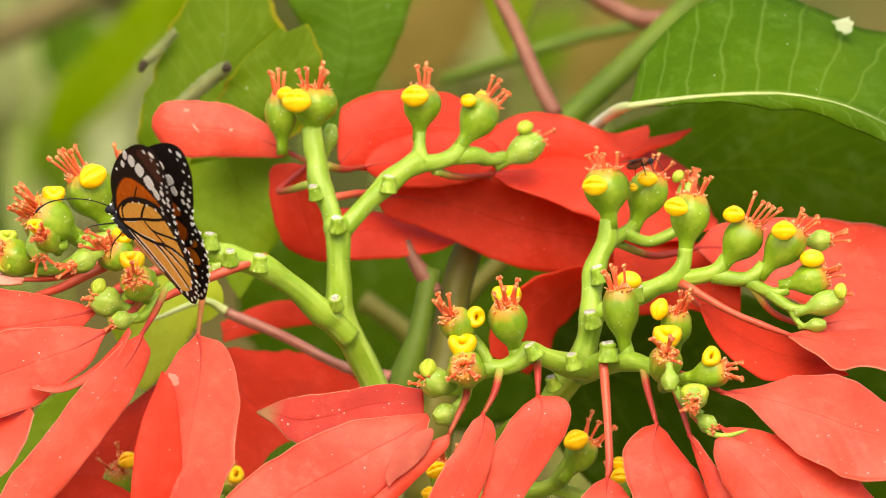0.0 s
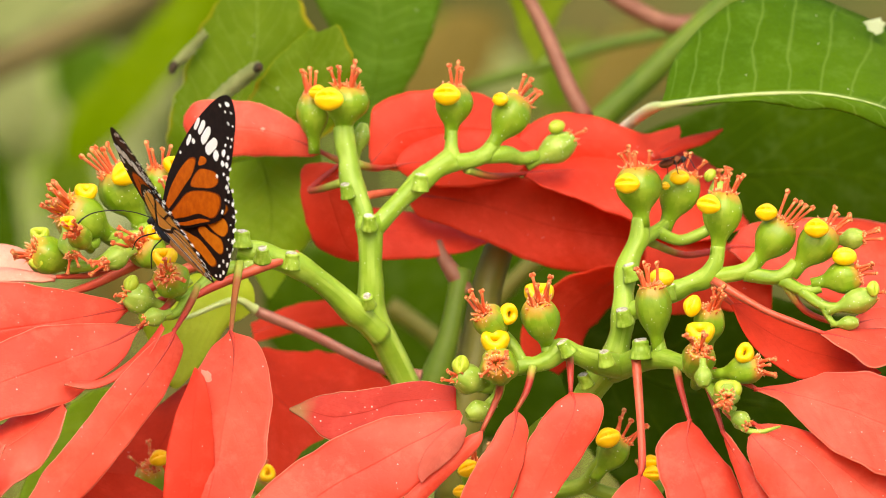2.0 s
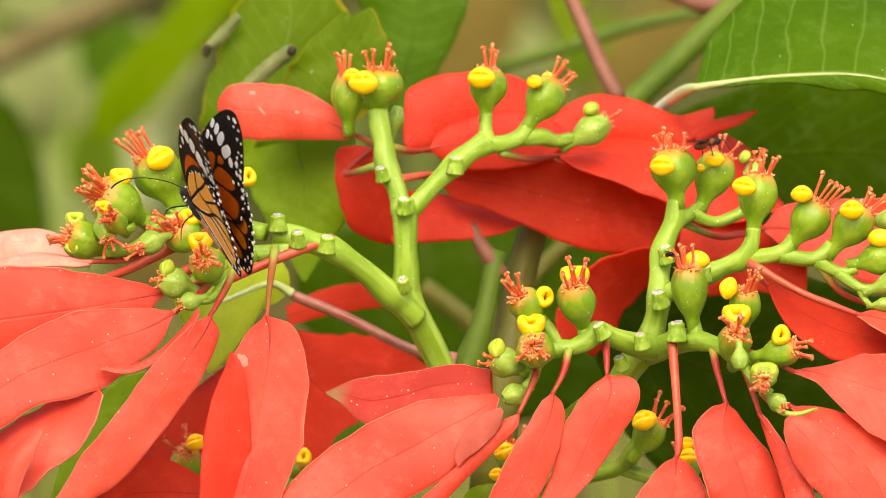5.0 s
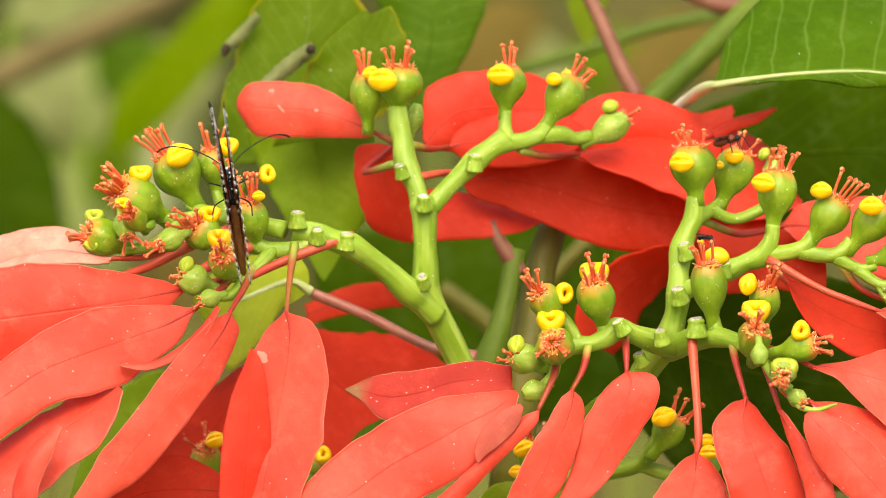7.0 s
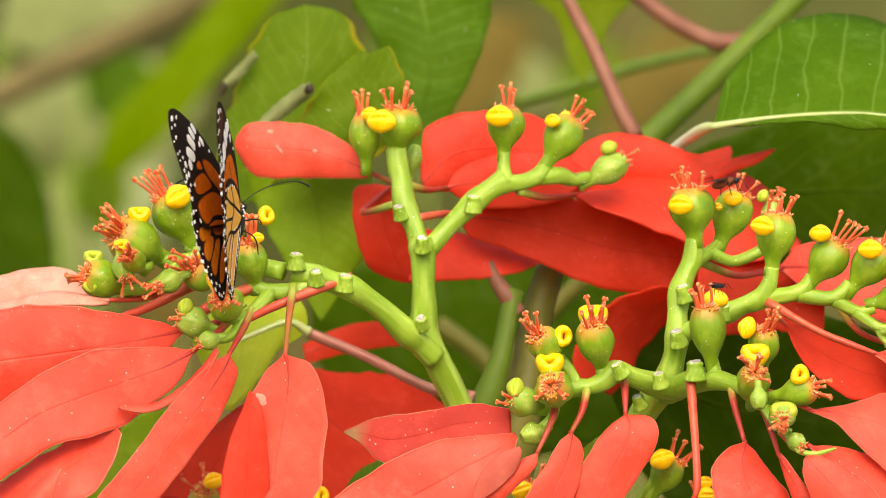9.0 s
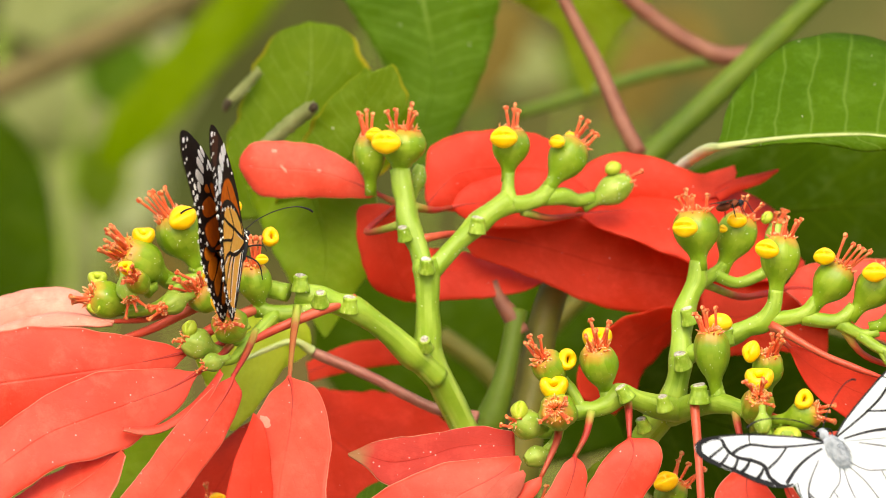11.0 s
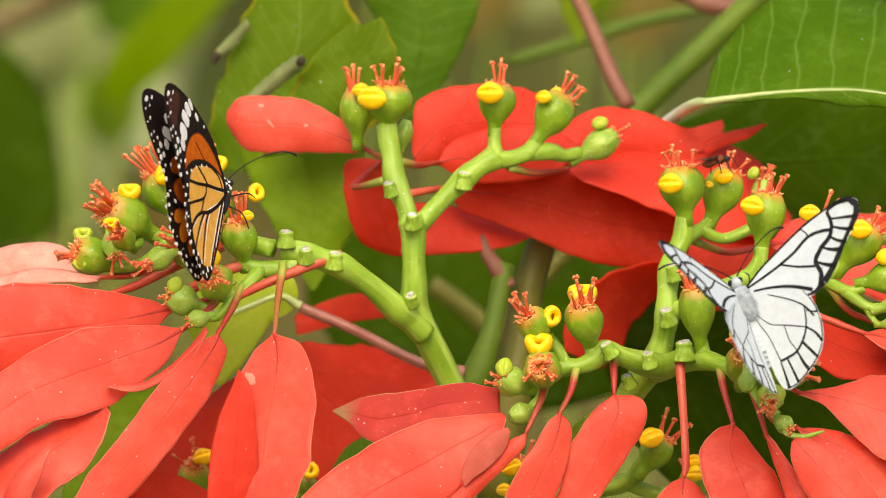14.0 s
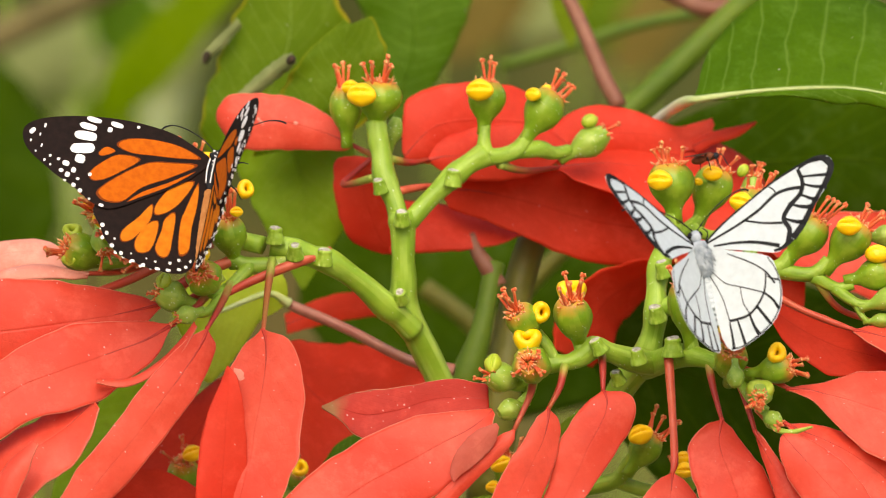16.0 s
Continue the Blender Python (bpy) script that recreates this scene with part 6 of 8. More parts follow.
cyathium(h3, (0.0324, -0.0020, -0.0605), (0.0391, -0.0020, -0.0508), 62 * PX, [((0.0351, -0.0100, -0.0504), 46 * PX, "lip", (0, -1, 0.4), 20)], 9, 0.0062, 0.8)
cyathium(h3, (0.0475, 0.0040, -0.0690), (0.0462, 0.0020, -0.0599), 56 * PX, [((0.0465, -0.0060, -0.0567), 30 * PX, "lip", (0, -1, 0.4)), ((0.0469, -0.0080, -0.0599), 36 * PX, "lip", (0, -1, 0))], 6, 0.004, 0.7)
cyathium(h3, (-0.0006, 0.0160, -0.0679), (0.0009, 0.0140, -0.0572), 56 * PX, [((-0.0017, 0.0060, -0.0588), 40 * PX, "lip", (0, -1, 0.3), 20), ((-0.0036, 0.0060, -0.0650), 30 * PX, "lip", (0, -1, 0.3))], 7, 0.005, 0.7)
# another, behind the bracts below the butterfly
h4 = thing("flower_head", (-0.0889, 0.0300, -0.0790), "small poinsettia flower head among shaded bracts", "flower", HEADS)
tube("stem", [(-0.0831, 0.0360, -0.0838), (-0.0851, 0.0300, -0.0745), (-0.0859, 0.0240, -0.0666)], [16.7 * PX, 14.9 * PX, 11.2 * PX], STEM, h4)
cyathium(h4, (-0.0858, 0.0220, -0.0681), (-0.0867, 0.0140, -0.0585), 60 * PX, [((-0.0840, 0.0080, -0.0562), 38 * PX, "lip", (0, -1, 0.4), 20)], 9, 0.0062, 0.9, lean=(-0.3, 0, 0))
tube("branch", [(-0.0851, 0.0300, -0.0745), (-0.0706, 0.0300, -0.0729), (-0.0576, 0.0260, -0.0667)], [13 * PX, 11.2 * PX, 9.3 * PX], STEM, h4)
cyathium(h4, (-0.0576, 0.0260, -0.0675), (-0.0565, 0.0240, -0.0621), 40 * PX, [((-0.0554, 0.0180, -0.0607), 34 * PX, "ring", (0, -1, 0.3), 70)], 3, 0.004, 0.6)
edged(h4, [(-0.0624, 0.0560, -0.0279), (-0.0516, 0.0575, -0.0271), (-0.0377, 0.0590, -0.0280), (-0.0269, 0.0605, -0.0330), (-0.0192, 0.0620, -0.0397)], [(-0.0620, 0.0380, -0.0371), (-0.0575, 0.0375, -0.0585), (-0.0484, 0.0370, -0.0692), (-0.0346, 0.0365, -0.0678), (-0.0208, 0.0360, -0.0510)], RED_DEEP, bulge=0.05)
edged(h4, [(-0.0756, 0.0320, -0.0355), (-0.0864, 0.0327, -0.0431), (-0.0956, 0.0333, -0.0537), (-0.1033, 0.0340, -0.0674)], [(-0.0709, 0.0240, -0.0385), (-0.0739, 0.0233, -0.0506), (-0.0785, 0.0227, -0.0628), (-0.0922, 0.0220, -0.0748)], RED_DEEP, bulge=0.05)
edged(h4, [(-0.0793, -0.0040, -0.0668), (-0.0898, -0.0030, -0.0610), (-0.0988, -0.0020, -0.0600), (-0.1063, -0.0010, -0.0628), (-0.1199, 0.0000, -0.0727)], [(-0.0762, -0.0080, -0.0742), (-0.0882, -0.0067, -0.0786), (-0.1032, -0.0053, -0.0801), (-0.1183, -0.0040, -0.0808)], RED_DEEP, bulge=0.1)
edged(h4, [(-0.0611, 0.0700, -0.0202), (-0.0517, 0.0720, -0.0159), (-0.0424, 0.0740, -0.0140), (-0.0269, 0.0760, -0.0149)], [(-0.0603, 0.0700, -0.0256), (-0.0487, 0.0720, -0.0227), (-0.0378, 0.0740, -0.0210), (-0.0254, 0.0760, -0.0203)], RED_DEEP, bulge=0.05)


# ---- butterflies: +x forward, +y to the butterfly's left, +z up from its back; wing shapes in millimetres (out, forward)
TIGER_FORE = [(0.0, 0.0), (1.2, 1.8), (6.1, 3.4), (12.0, 4.8), (20.5, 4.5), (29.2, 2.8), (37.6, -0.1), (44.2, -3.4), (47.8, -6.7), (48.5, -9.6), (46.9, -12.9), (44.1, -15.2), (41.3, -16.6), (36.7, -18.7), (30.6, -20.7), (25.9, -23.0), (21.7, -23.8), (17.8, -21.8), (13.1, -17.2), (7.3, -11.5), (2.9, -6.0)]
TIGER_FORE_CELLS = [[(2.6, 0.3), (8.7, 1.8), (16.2, 1.0), (22.4, -1.3), (24.5, -4.2), (20.3, -5.1), (14.6, -3.7), (7.5, -1.8)],
    [(17.2, -6.0), (22.9, -6.7), (26.3, -10.5), (28.4, -14.7), (27.3, -16.9), (24.5, -15.7), (21.1, -11.9)],
    [(24.1, -6.2), (26.7, -5.7), (28.1, -8.3), (26.8, -8.8)],
    [(2.7, -2.0), (8.5, -3.4), (15.0, -6.1), (20.7, -12.3), (24.8, -18.9), (23.9, -21.2), (20.9, -21.6), (17.6, -19.9), (14.2, -14.0), (8.3, -8.4)],
    [(2.7, -4.0), (7.9, -9.6), (13.8, -15.3), (16.6, -19.7), (13.3, -16.5), (7.5, -10.7)]]
TIGER_FORE_SPOTS = [(26.2, 1.6, 1.9, 0.9, 0), (27.5, -0.5, 0.9, 1.1, 0), (32.2, 0.8, 2.2, 0.95, -4), (33.0, -1.7, 2.6, 1.2, -4), (32.8, -4.7, 3.4, 1.65, -12), (32.4, -8.6, 3.7, 1.9, -25), (32.0, -11.9, 1.5, 1.6, 0), (35.0, -14.6, 1.3, 1.1, 0), (32.5, -15.8, 0.9, 1.1, 0), (33.6, -17.7, 0.9, 1.1, 0), (35.5, -17.1, 0.8, 0.8, 0), (30.7, -17.9, 0.6, 0.6, 0), (31.1, -20.1, 0.8, 0.8, 0), (29.0, -21.1, 0.8, 0.8, 0), (28.1, -15.5, 0.6, 0.8, 0)]
TIGER_FORE_DOTS = [(37.2, -14.1, 0.6, 0.6, 0), (39.5, -14.0, 0.4, 0.6, 0), (38.7, -16.5, 0.4, 0.4, 0), (40.5, -15.8, 0.4, 0.6, 0), (46.2, -8.5, 0.8, 1.5, 20), (43.6, -5.7, 0.4, 0.9, 0), (44.0, -8.8, 0.3, 0.6, 0), (45.7, -11.4, 0.3, 0.6, 0), (42.6, -11.9, 0.3, 0.8, 0), (43.5, -14.1, 0.3, 0.4, 0), (22.5, -23.2, 0.9, 0.6, 0), (26.0, -22.6, 0.4, 0.4, 0), (33.7, -19.6, 0.6, 0.4, 0), (20.8, 3.1, 0.6, 0.6, 0)]
TIGER_HIND = [(0.5, -0.5), (7.6, -1.4), (16.8, -6.4), (24.3, -13.9), (27.1, -20.9), (24.6, -25.5), (22.3, -29.4), (18.4, -32.7), (13.4, -34.4), (8.5, -35.1), (3.1, -35.1), (-0.2, -33.5), (-1.4, -29.6), (-1.7, -21.7), (-1.7, -12.4), (-1.4, -4.5)]
TIGER_HIND_CELLS = [[(2.8, -6.3), (8.1, -9.1), (11.4, -15.4), (11.3, -18.9), (8.3, -17.5), (5.1, -13.2)],
    [(12.4, -15.7), (15.1, -20.4), (18.7, -25.8), (18.4, -28.9), (15.9, -28.0), (12.9, -23.1), (11.8, -19.3)],
    [(9.9, -20.5), (12.9, -22.4), (14.9, -27.9), (13.8, -31.1), (10.9, -30.3), (9.7, -26.3)],
    [(6.0, -17.0), (8.4, -19.2), (8.7, -23.2), (9.4, -28.9), (7.5, -31.2), (5.6, -30.1), (5.4, -25.2)],
    [(1.8, -6.5), (3.7, -15.2), (4.3, -20.1), (3.1, -29.1), (0.7, -27.5), (1.1, -20.6), (0.9, -12.8)]]
TIGER_HIND_SPOTS = [(23.9, -25.3, 0.8, 0.8, 0), (22.4, -27.4, 0.6, 0.8, 0), (20.1, -28.6, 0.4, 0.4, 0), (20.4, -30.8, 0.8, 0.8, 0), (17.7, -32.5, 0.6, 0.8, 0), (14.4, -34.0, 0.8, 0.6, 0), (11.5, -34.6, 0.8, 0.8, 0), (8.6, -32.8, 0.4, 0.4, 0), (7.7, -34.8, 0.9, 0.6, 0), (4.9, -34.5, 0.9, 0.6, 0), (4.8, -32.3, 0.6, 0.6, 0), (2.7, -30.9, 0.6, 0.6, 0), (2.2, -33.6, 0.8, 0.6, 0), (0.6, -32.5, 0.6, 0.6, 0), (-0.3, -30.5, 0.4, 0.6, 0), (11.0, -32.4, 0.3, 0.3, 0), (15.1, -31.9, 0.3, 0.3, 0)]
TIGER_BROWN_TIP = [(39.0, -2.8), (43.7, -5.0), (45.8, -8.8), (43.8, -12.1), (40.4, -13.8), (37.8, -12.1), (38.1, -7.6)]
WHITE_FORE = [(0.0, 0.0), (5.6, 3.4), (13.7, 6.8), (21.7, 9.7), (28.6, 11.3), (34.5, 12.2), (37.1, 11.6), (38.0, 9.6), (36.9, 7.0), (34.4, 4.3), (30.2, 0.5), (26.2, -3.5), (22.2, -6.3), (18.8, -7.7), (16.2, -7.6), (10.3, -5.0), (4.3, -2.5)]
WHITE_HIND = [(0.2, -0.4), (7.4, -3.3), (15.6, -6.9), (17.1, -11.1), (17.2, -16.2), (15.7, -20.8), (12.8, -24.2), (8.7, -26.5), (4.2, -28.2), (1.0, -28.3), (-0.5, -25.6), (-0.8, -20.4), (-0.5, -11.8), (-0.1, -4.6)]
WHITE_FORE_VEINS = [(0.53, 0.84, [(0.4, 0.2), (6.8, 1.5), (11.7, 2.7), (16.4, 4.2), (21.3, 6.5), (25.1, 6.7), (28.5, 6.0)]),
    (0.48, 0.60, [(11.7, 2.7), (16.4, 0.4), (20.9, -1.1)]),
    (0.48, 0.96, [(2.2, -1.0), (7.7, -2.0), (13.0, -3.7), (18.4, -6.5)]),
    (0.36, 0.36, [(21.6, 6.2), (21.3, 7.8), (20.0, 9.4)]),
    (0.96, 1.20, [(28.8, 10.8), (29.0, 7.3), (27.4, 4.5), (24.2, 2.6), (21.5, -0.1), (22.1, -3.2), (20.7, -6.4)]),
    (0.48, 0.84, [(29.1, 8.7), (32.7, 7.8), (36.5, 6.8)]),
    (0.48, 0.96, [(28.7, 6.9), (31.3, 5.3), (34.5, 4.0)]),
    (0.60, 0.96, [(27.4, 4.5), (29.6, 2.6), (31.6, 1.7)]),
    (0.48, 1.20, [(23.8, 3.2), (26.7, 1.3), (29.7, 0.3)]),
    (0.48, 1.20, [(21.5, -0.1), (24.0, -1.8), (26.7, -3.0)]),
    (0.48, 0.96, [(28.8, 10.8), (31.9, 11.7), (35.5, 11.5)]),
    (0.48, 0.48, [(0.4, 0.5), (5.7, 3.5), (13.8, 6.9), (21.7, 9.8), (28.6, 11.5)]),
    (0.48, 1.68, [(28.6, 11.5), (34.0, 12.0), (36.7, 11.1)]),
    (1.92, 1.20, [(36.4, 11.1), (37.2, 9.2), (36.1, 7.0), (33.8, 4.5)]),
    (0.96, 1.56, [(33.8, 4.7), (29.8, 0.9), (25.9, -3.0), (22.2, -5.8)]),
    (1.44, 0.48, [(22.0, -5.7), (19.1, -7.2), (16.6, -7.3)])]
WHITE_HIND_VEINS = [(0.24, 0.48, [(5.7, -3.6), (11.3, -7.7), (14.2, -10.8), (15.8, -14.3)]),
    (0.19, 0.29, [(0.2, -6.2), (3.3, -10.8), (6.9, -12.8), (12.4, -15.8)]),
    (0.19, 0.29, [(6.9, -12.8), (6.7, -17.1), (7.7, -20.3)]),
    (0.19, 0.24, [(-0.1, -7.6), (1.7, -14.0), (2.2, -20.7)]),
    (0.36, 0.72, [(14.2, -10.8), (13.0, -14.8), (11.0, -17.8), (7.6, -20.4), (4.3, -20.8), (2.2, -20.8)]),
    (0.48, 0.72, [(12.4, -15.8), (14.2, -18.1), (15.3, -21.1)]),
    (0.72, 0.72, [(9.9, -18.9), (11.1, -21.5), (12.4, -24.4)]),
    (0.48, 0.96, [(7.6, -20.6), (8.0, -23.7), (8.8, -26.2)]),
    (0.48, 0.72, [(4.2, -20.9), (4.5, -25.1), (4.7, -27.8)]),
    (0.36, 0.72, [(2.1, -21.0), (1.9, -25.0), (1.6, -27.9)]),
    (0.36, 0.48, [(14.2, -12.0), (15.8, -13.1), (17.1, -13.6)]),
    (0.24, 0.36, [(15.5, -7.2), (16.9, -11.1), (16.9, -16.1), (15.4, -20.6), (12.6, -23.9), (8.6, -26.2), (4.2, -27.9), (1.0, -28.0)])]
TIGER_UNDER_FIELD = [(1.3, -4.4), (3.4, -1.6), (8.0, -2.4), (14.4, -6.5), (20.2, -11.9), (23.3, -16.5), (23.3, -20.4), (21.6, -23.8), (19.3, -26.7), (16.5, -29.1), (13.9, -31.2), (10.6, -32.5), (7.4, -32.7), (3.6, -31.7), (-0.3, -27.5), (-0.0, -21.5), (0.5, -14.0), (1.0, -7.5)]
TIGER_UNDER_VEINS = [(0.92, 0.83, [(1.1, -1.9), (6.1, -6.2), (12.2, -11.0), (18.9, -16.9), (24.5, -21.1)]),
    (0.73, 0.55, [(2.8, -3.5), (7.1, -2.7), (12.6, -4.8)]),
    (0.73, 0.64, [(12.2, -11.0), (15.9, -11.4), (20.7, -12.5)]),
    (0.73, 0.73, [(13.2, -12.0), (12.5, -14.2), (13.6, -17.3), (17.9, -22.5), (21.9, -27.7)]),
    (1.10, 0.92, [(0.9, -3.9), (4.0, -10.3), (8.4, -17.0), (12.7, -21.5), (15.3, -26.1), (16.5, -31.3)]),
    (0.73, 0.55, [(12.7, -21.5), (12.8, -18.8), (12.7, -15.4)]),
    (0.73, 0.73, [(10.8, -19.7), (11.7, -24.2), (11.7, -29.5), (11.2, -33.5)]),
    (0.83, 0.73, [(8.4, -17.0), (8.5, -21.3), (7.1, -27.1), (5.2, -32.4)]),
    (0.83, 0.73, [(1.7, -6.2), (1.3, -14.1), (0.6, -22.2), (-0.1, -27.9)])]
TIGER_UNDER_PALE = [(0.29, 0.26, [(9.7, -18.2), (10.3, -23.1), (10.5, -28.8)]),
    (0.33, 0.28, [(7.5, -16.5), (7.4, -20.5), (6.0, -26.1), (4.3, -31.0)]),
    (0.44, 0.37, [(2.5, -8.0), (2.1, -15.2), (1.3, -23.2), (0.7, -28.1)]),
    (0.28, 0.28, [(2.9, -7.9), (6.5, -13.0), (9.4, -17.2)]),
    (0.37, 0.37, [(0.7, -5.8), (0.2, -13.2), (-0.4, -21.0)]),
    (0.26, 0.22, [(3.7, -4.9), (8.6, -8.9)]),
    (0.24, 0.22, [(13.5, -23.6), (15.3, -29.3)])]
TIGER_UNDER_SPOTS = [(26.1, -20.2, 0.6, 0.7, 20), (24.3, -22.9, 0.6, 0.7, 20), (23.9, -26.0, 0.6, 0.9, 20), (23.2, -28.8, 0.6, 0.9, 20), (21.1, -30.0, 0.6, 0.7, 20), (19.1, -32.4, 0.6, 0.9, 20), (16.8, -33.2, 0.6, 0.7, 20), (14.8, -34.1, 0.6, 0.9, 20), (12.1, -34.8, 0.6, 0.7, 20), (9.4, -34.8, 0.6, 0.7, 20), (6.7, -34.7, 0.6, 0.7, 20), (3.8, -34.3, 0.6, 0.7, 20), (1.4, -33.0, 0.9, 0.4, 20), (1.6, -31.0, 1.1, 0.6, 20), (-0.4, -28.5, 0.7, 0.6, 20), (5.9, -32.5, 0.6, 0.6, 20), (9.2, -32.8, 0.6, 0.6, 20), (23.8, -17.1, 0.6, 0.6, 20), (21.4, -13.4, 0.6, 0.4, 20), (18.5, -10.0, 0.6, 0.4, 20), (15.6, -7.3, 0.4, 0.4, 20), (21.4, -25.6, 0.4, 0.6, 20), (16.7, -31.9, 0.4, 0.4, 20), (19.7, -29.7, 0.4, 0.6, 20)]


TIGER_FORE_UNDER = [(2.4, 0.4), (8.7, 2.0), (16.2, 1.4), (22.6, -0.8), (26.6, -5.0), (28.4, -9.6), (28.5, -14.7), (26.4, -18.9), (23.9, -21.4), (20.7, -21.8), (14.2, -14.8), (8.3, -8.9), (2.7, -3.7)]
TIGER_FORE_UNDER_SPOTS = [(26.4, 1.3, 1.5, 0.9, 0), (31.6, 1.0, 2.2, 1.05, 0), (32.6, -1.7, 2.7, 1.6, 0), (33.0, -5.2, 3.3, 2.0, -8), (32.6, -9.3, 3.1, 2.3, -15), (31.4, -12.9, 1.8, 1.6, 0)]
TIGER_FORE_UNDER_VEINS = [(0.6, 0.45, [(3.0, -1.8), (9.0, -2.6), (16.5, -4.8), (24.0, -5.2)]), (0.7, 0.6, [(16.5, -4.8), (21.5, -12.0), (25.5, -18.5)]), (0.5, 0.5, [(3.0, -3.0), (12.0, -10.5), (19.0, -19.5)])]


def wing_point(out, fwd, side, z):
    return V((fwd * MM, side * out * MM, z * MM))


def closed(pts, per=5):
    q = [np.array(p, float) for p in pts]
    n, out = len(q), []
    for i in range(n):
        a, b, c, d = q[i - 1], q[i], q[(i + 1) % n], q[(i + 2) % n]
        for k in range(per):
            s = k / per
            out.append(0.5 * (2 * b + (c - a) * s + (2 * a - 5 * b + 4 * c - d) * s * s + (3 * b - a - 3 * c + d) * s ** 3))
    return out


def plate(bm, outline, side, z0, z1):
    """A flat piece of wing between two heights."""
    low = [bm.verts.new(wing_point(o, f, side, z0)) for o, f in outline]
    top = [bm.verts.new(wing_point(o, f, side, z1)) for o, f in outline]
    n = len(low)
    faces = [bm.faces.new(top), bm.faces.new(low[::-1])]
    for i in range(n):
        bm.faces.new((low[i], low[(i + 1) % n], top[(i + 1) % n], top[i]))
    bmesh.ops.recalc_face_normals(bm, faces=bm.faces)


def shrink(outline, k):
    c = sum(outline) / len(outline)
    return [c + (p - c) * k for p in outline]


def sq(x):
    return math.copysign(abs(x) ** 0.7, x)


def oval(o, f, a, b, turn):
    t = radians(turn)
    r = random.Random(int(abs(o * 97 + f * 31)))
    return [np.array((o + (a * sq(math.cos(k)) * math.cos(t) - b * sq(math.sin(k)) * math.sin(t)) * r.uniform(0.93, 1.05), f + (a * sq(math.cos(k)) * math.sin(t) + b * sq(math.sin(k)) * math.cos(t)) * r.uniform(0.93, 1.05)))
            for k in (2 * math.pi * i / 12 for i in range(12))]


def ribbon(w0, w1, line):
    """A tapered vein as an outline."""
    pts = spline(line, 4)
    n, left, right = len(pts), [], []
    for i, p in enumerate(pts):
        d = pts[min(i + 1, n - 1)] - pts[max(i - 1, 0)]
        d = np.array((-d[1], d[0])) / max(1e-6, np.hypot(*d))
        w = (w0 + (w1 - w0) * i / (n - 1)) / 2
        left.append(p + d * w)
        right.append(p - d * w)
    return left + right[::-1]


def flat_part(name, bm, mat, parent, label=""):
    me = bpy.data.meshes.new(name)
    bm.to_mesh(me)
    bm.free()
    me.materials.append(mat)
    ob = new(name, me)
    ob.parent = parent
    if label:
        tagged(ob, label)
    return ob


def tiger_wing(name, parent, side, outline, cells, spots, dots, brown=None):
    """A black-veined orange wing: dark plate with raised scale fields on both faces."""
    bm = bmesh.new()
    plate(bm, closed(outline), side, -0.05, 0.05)
    wing = flat_part(name, bm, W_BLACK, parent)
    under = name == "hindwing"
    for face, mat in ((1, W_ORANGE), (-1, W_TAN if under else W_DEEP)):
        if face < 0 and under:
            bm = bmesh.new()
            plate(bm, closed(TIGER_UNDER_FIELD), side, -0.09, -0.05)
            flat_part("tan_field", bm, W_TAN, wing, "tan orange scales")
            for w0, w1, line in TIGER_UNDER_PALE:
                bm = bmesh.new()
                plate(bm, ribbon(w0, w1, line), side, -0.12, -0.09)
                flat_part("pale_line", bm, W_SPOT, wing, "whitish line along a vein")
            for w0, w1, line in TIGER_UNDER_VEINS:
                bm = bmesh.new()
                plate(bm, ribbon(w0, w1, line), side, -0.15, -0.09)
                flat_part("vein", bm, W_BLACK, wing, "black vein")
        else:
            if face < 0:
                bm = bmesh.new()
                plate(bm, closed(TIGER_FORE_UNDER), side, -0.08, -0.05)
                flat_part("smoky_rim", bm, W_SMOKE, wing)
                bm = bmesh.new()
                plate(bm, shrink(closed(TIGER_FORE_UNDER), 0.96), side, -0.11, -0.08)
                flat_part("orange_field", bm, W_DEEP, wing, "deep orange scales")
                for w0, w1, line in TIGER_FORE_UNDER_VEINS:
                    bm = bmesh.new()
                    plate(bm, ribbon(w0, w1, line), side, -0.14, -0.11)
                    flat_part("vein", bm, W_BLACK, wing, "black vein")
            for c in cells if face > 0 else ():
                bm = bmesh.new()
                plate(bm, closed(c), side, 0.05, 0.09)
                flat_part("smoky_rim", bm, W_SMOKE, wing)
                bm = bmesh.new()
                plate(bm, shrink(closed(c), 0.94), side, 0.09, 0.13)
                flat_part("orange_cell", bm, W_AMBER if under else mat, wing, "orange scales")
        for s in spots + dots if face > 0 else TIGER_UNDER_SPOTS if under else TIGER_FORE_UNDER_SPOTS + spots[6:] + dots:
            bm = bmesh.new()
            k = 0.9 if s[2] > 1.4 else 0.72
            plate(bm, oval(s[0], s[1], s[2] * k, s[3] * min(k, 0.84), s[4]), side, *sorted((face * 0.05, face * 0.17)))
            flat_part("white_spot", bm, W_SPOT, wing)
    if brown:
        bm = bmesh.new()
        plate(bm, closed(brown), side, -0.07, -0.05)
        flat_part("brown_tip", bm, W_BROWN, wing, "dark brown wing tip underside")
    return wing


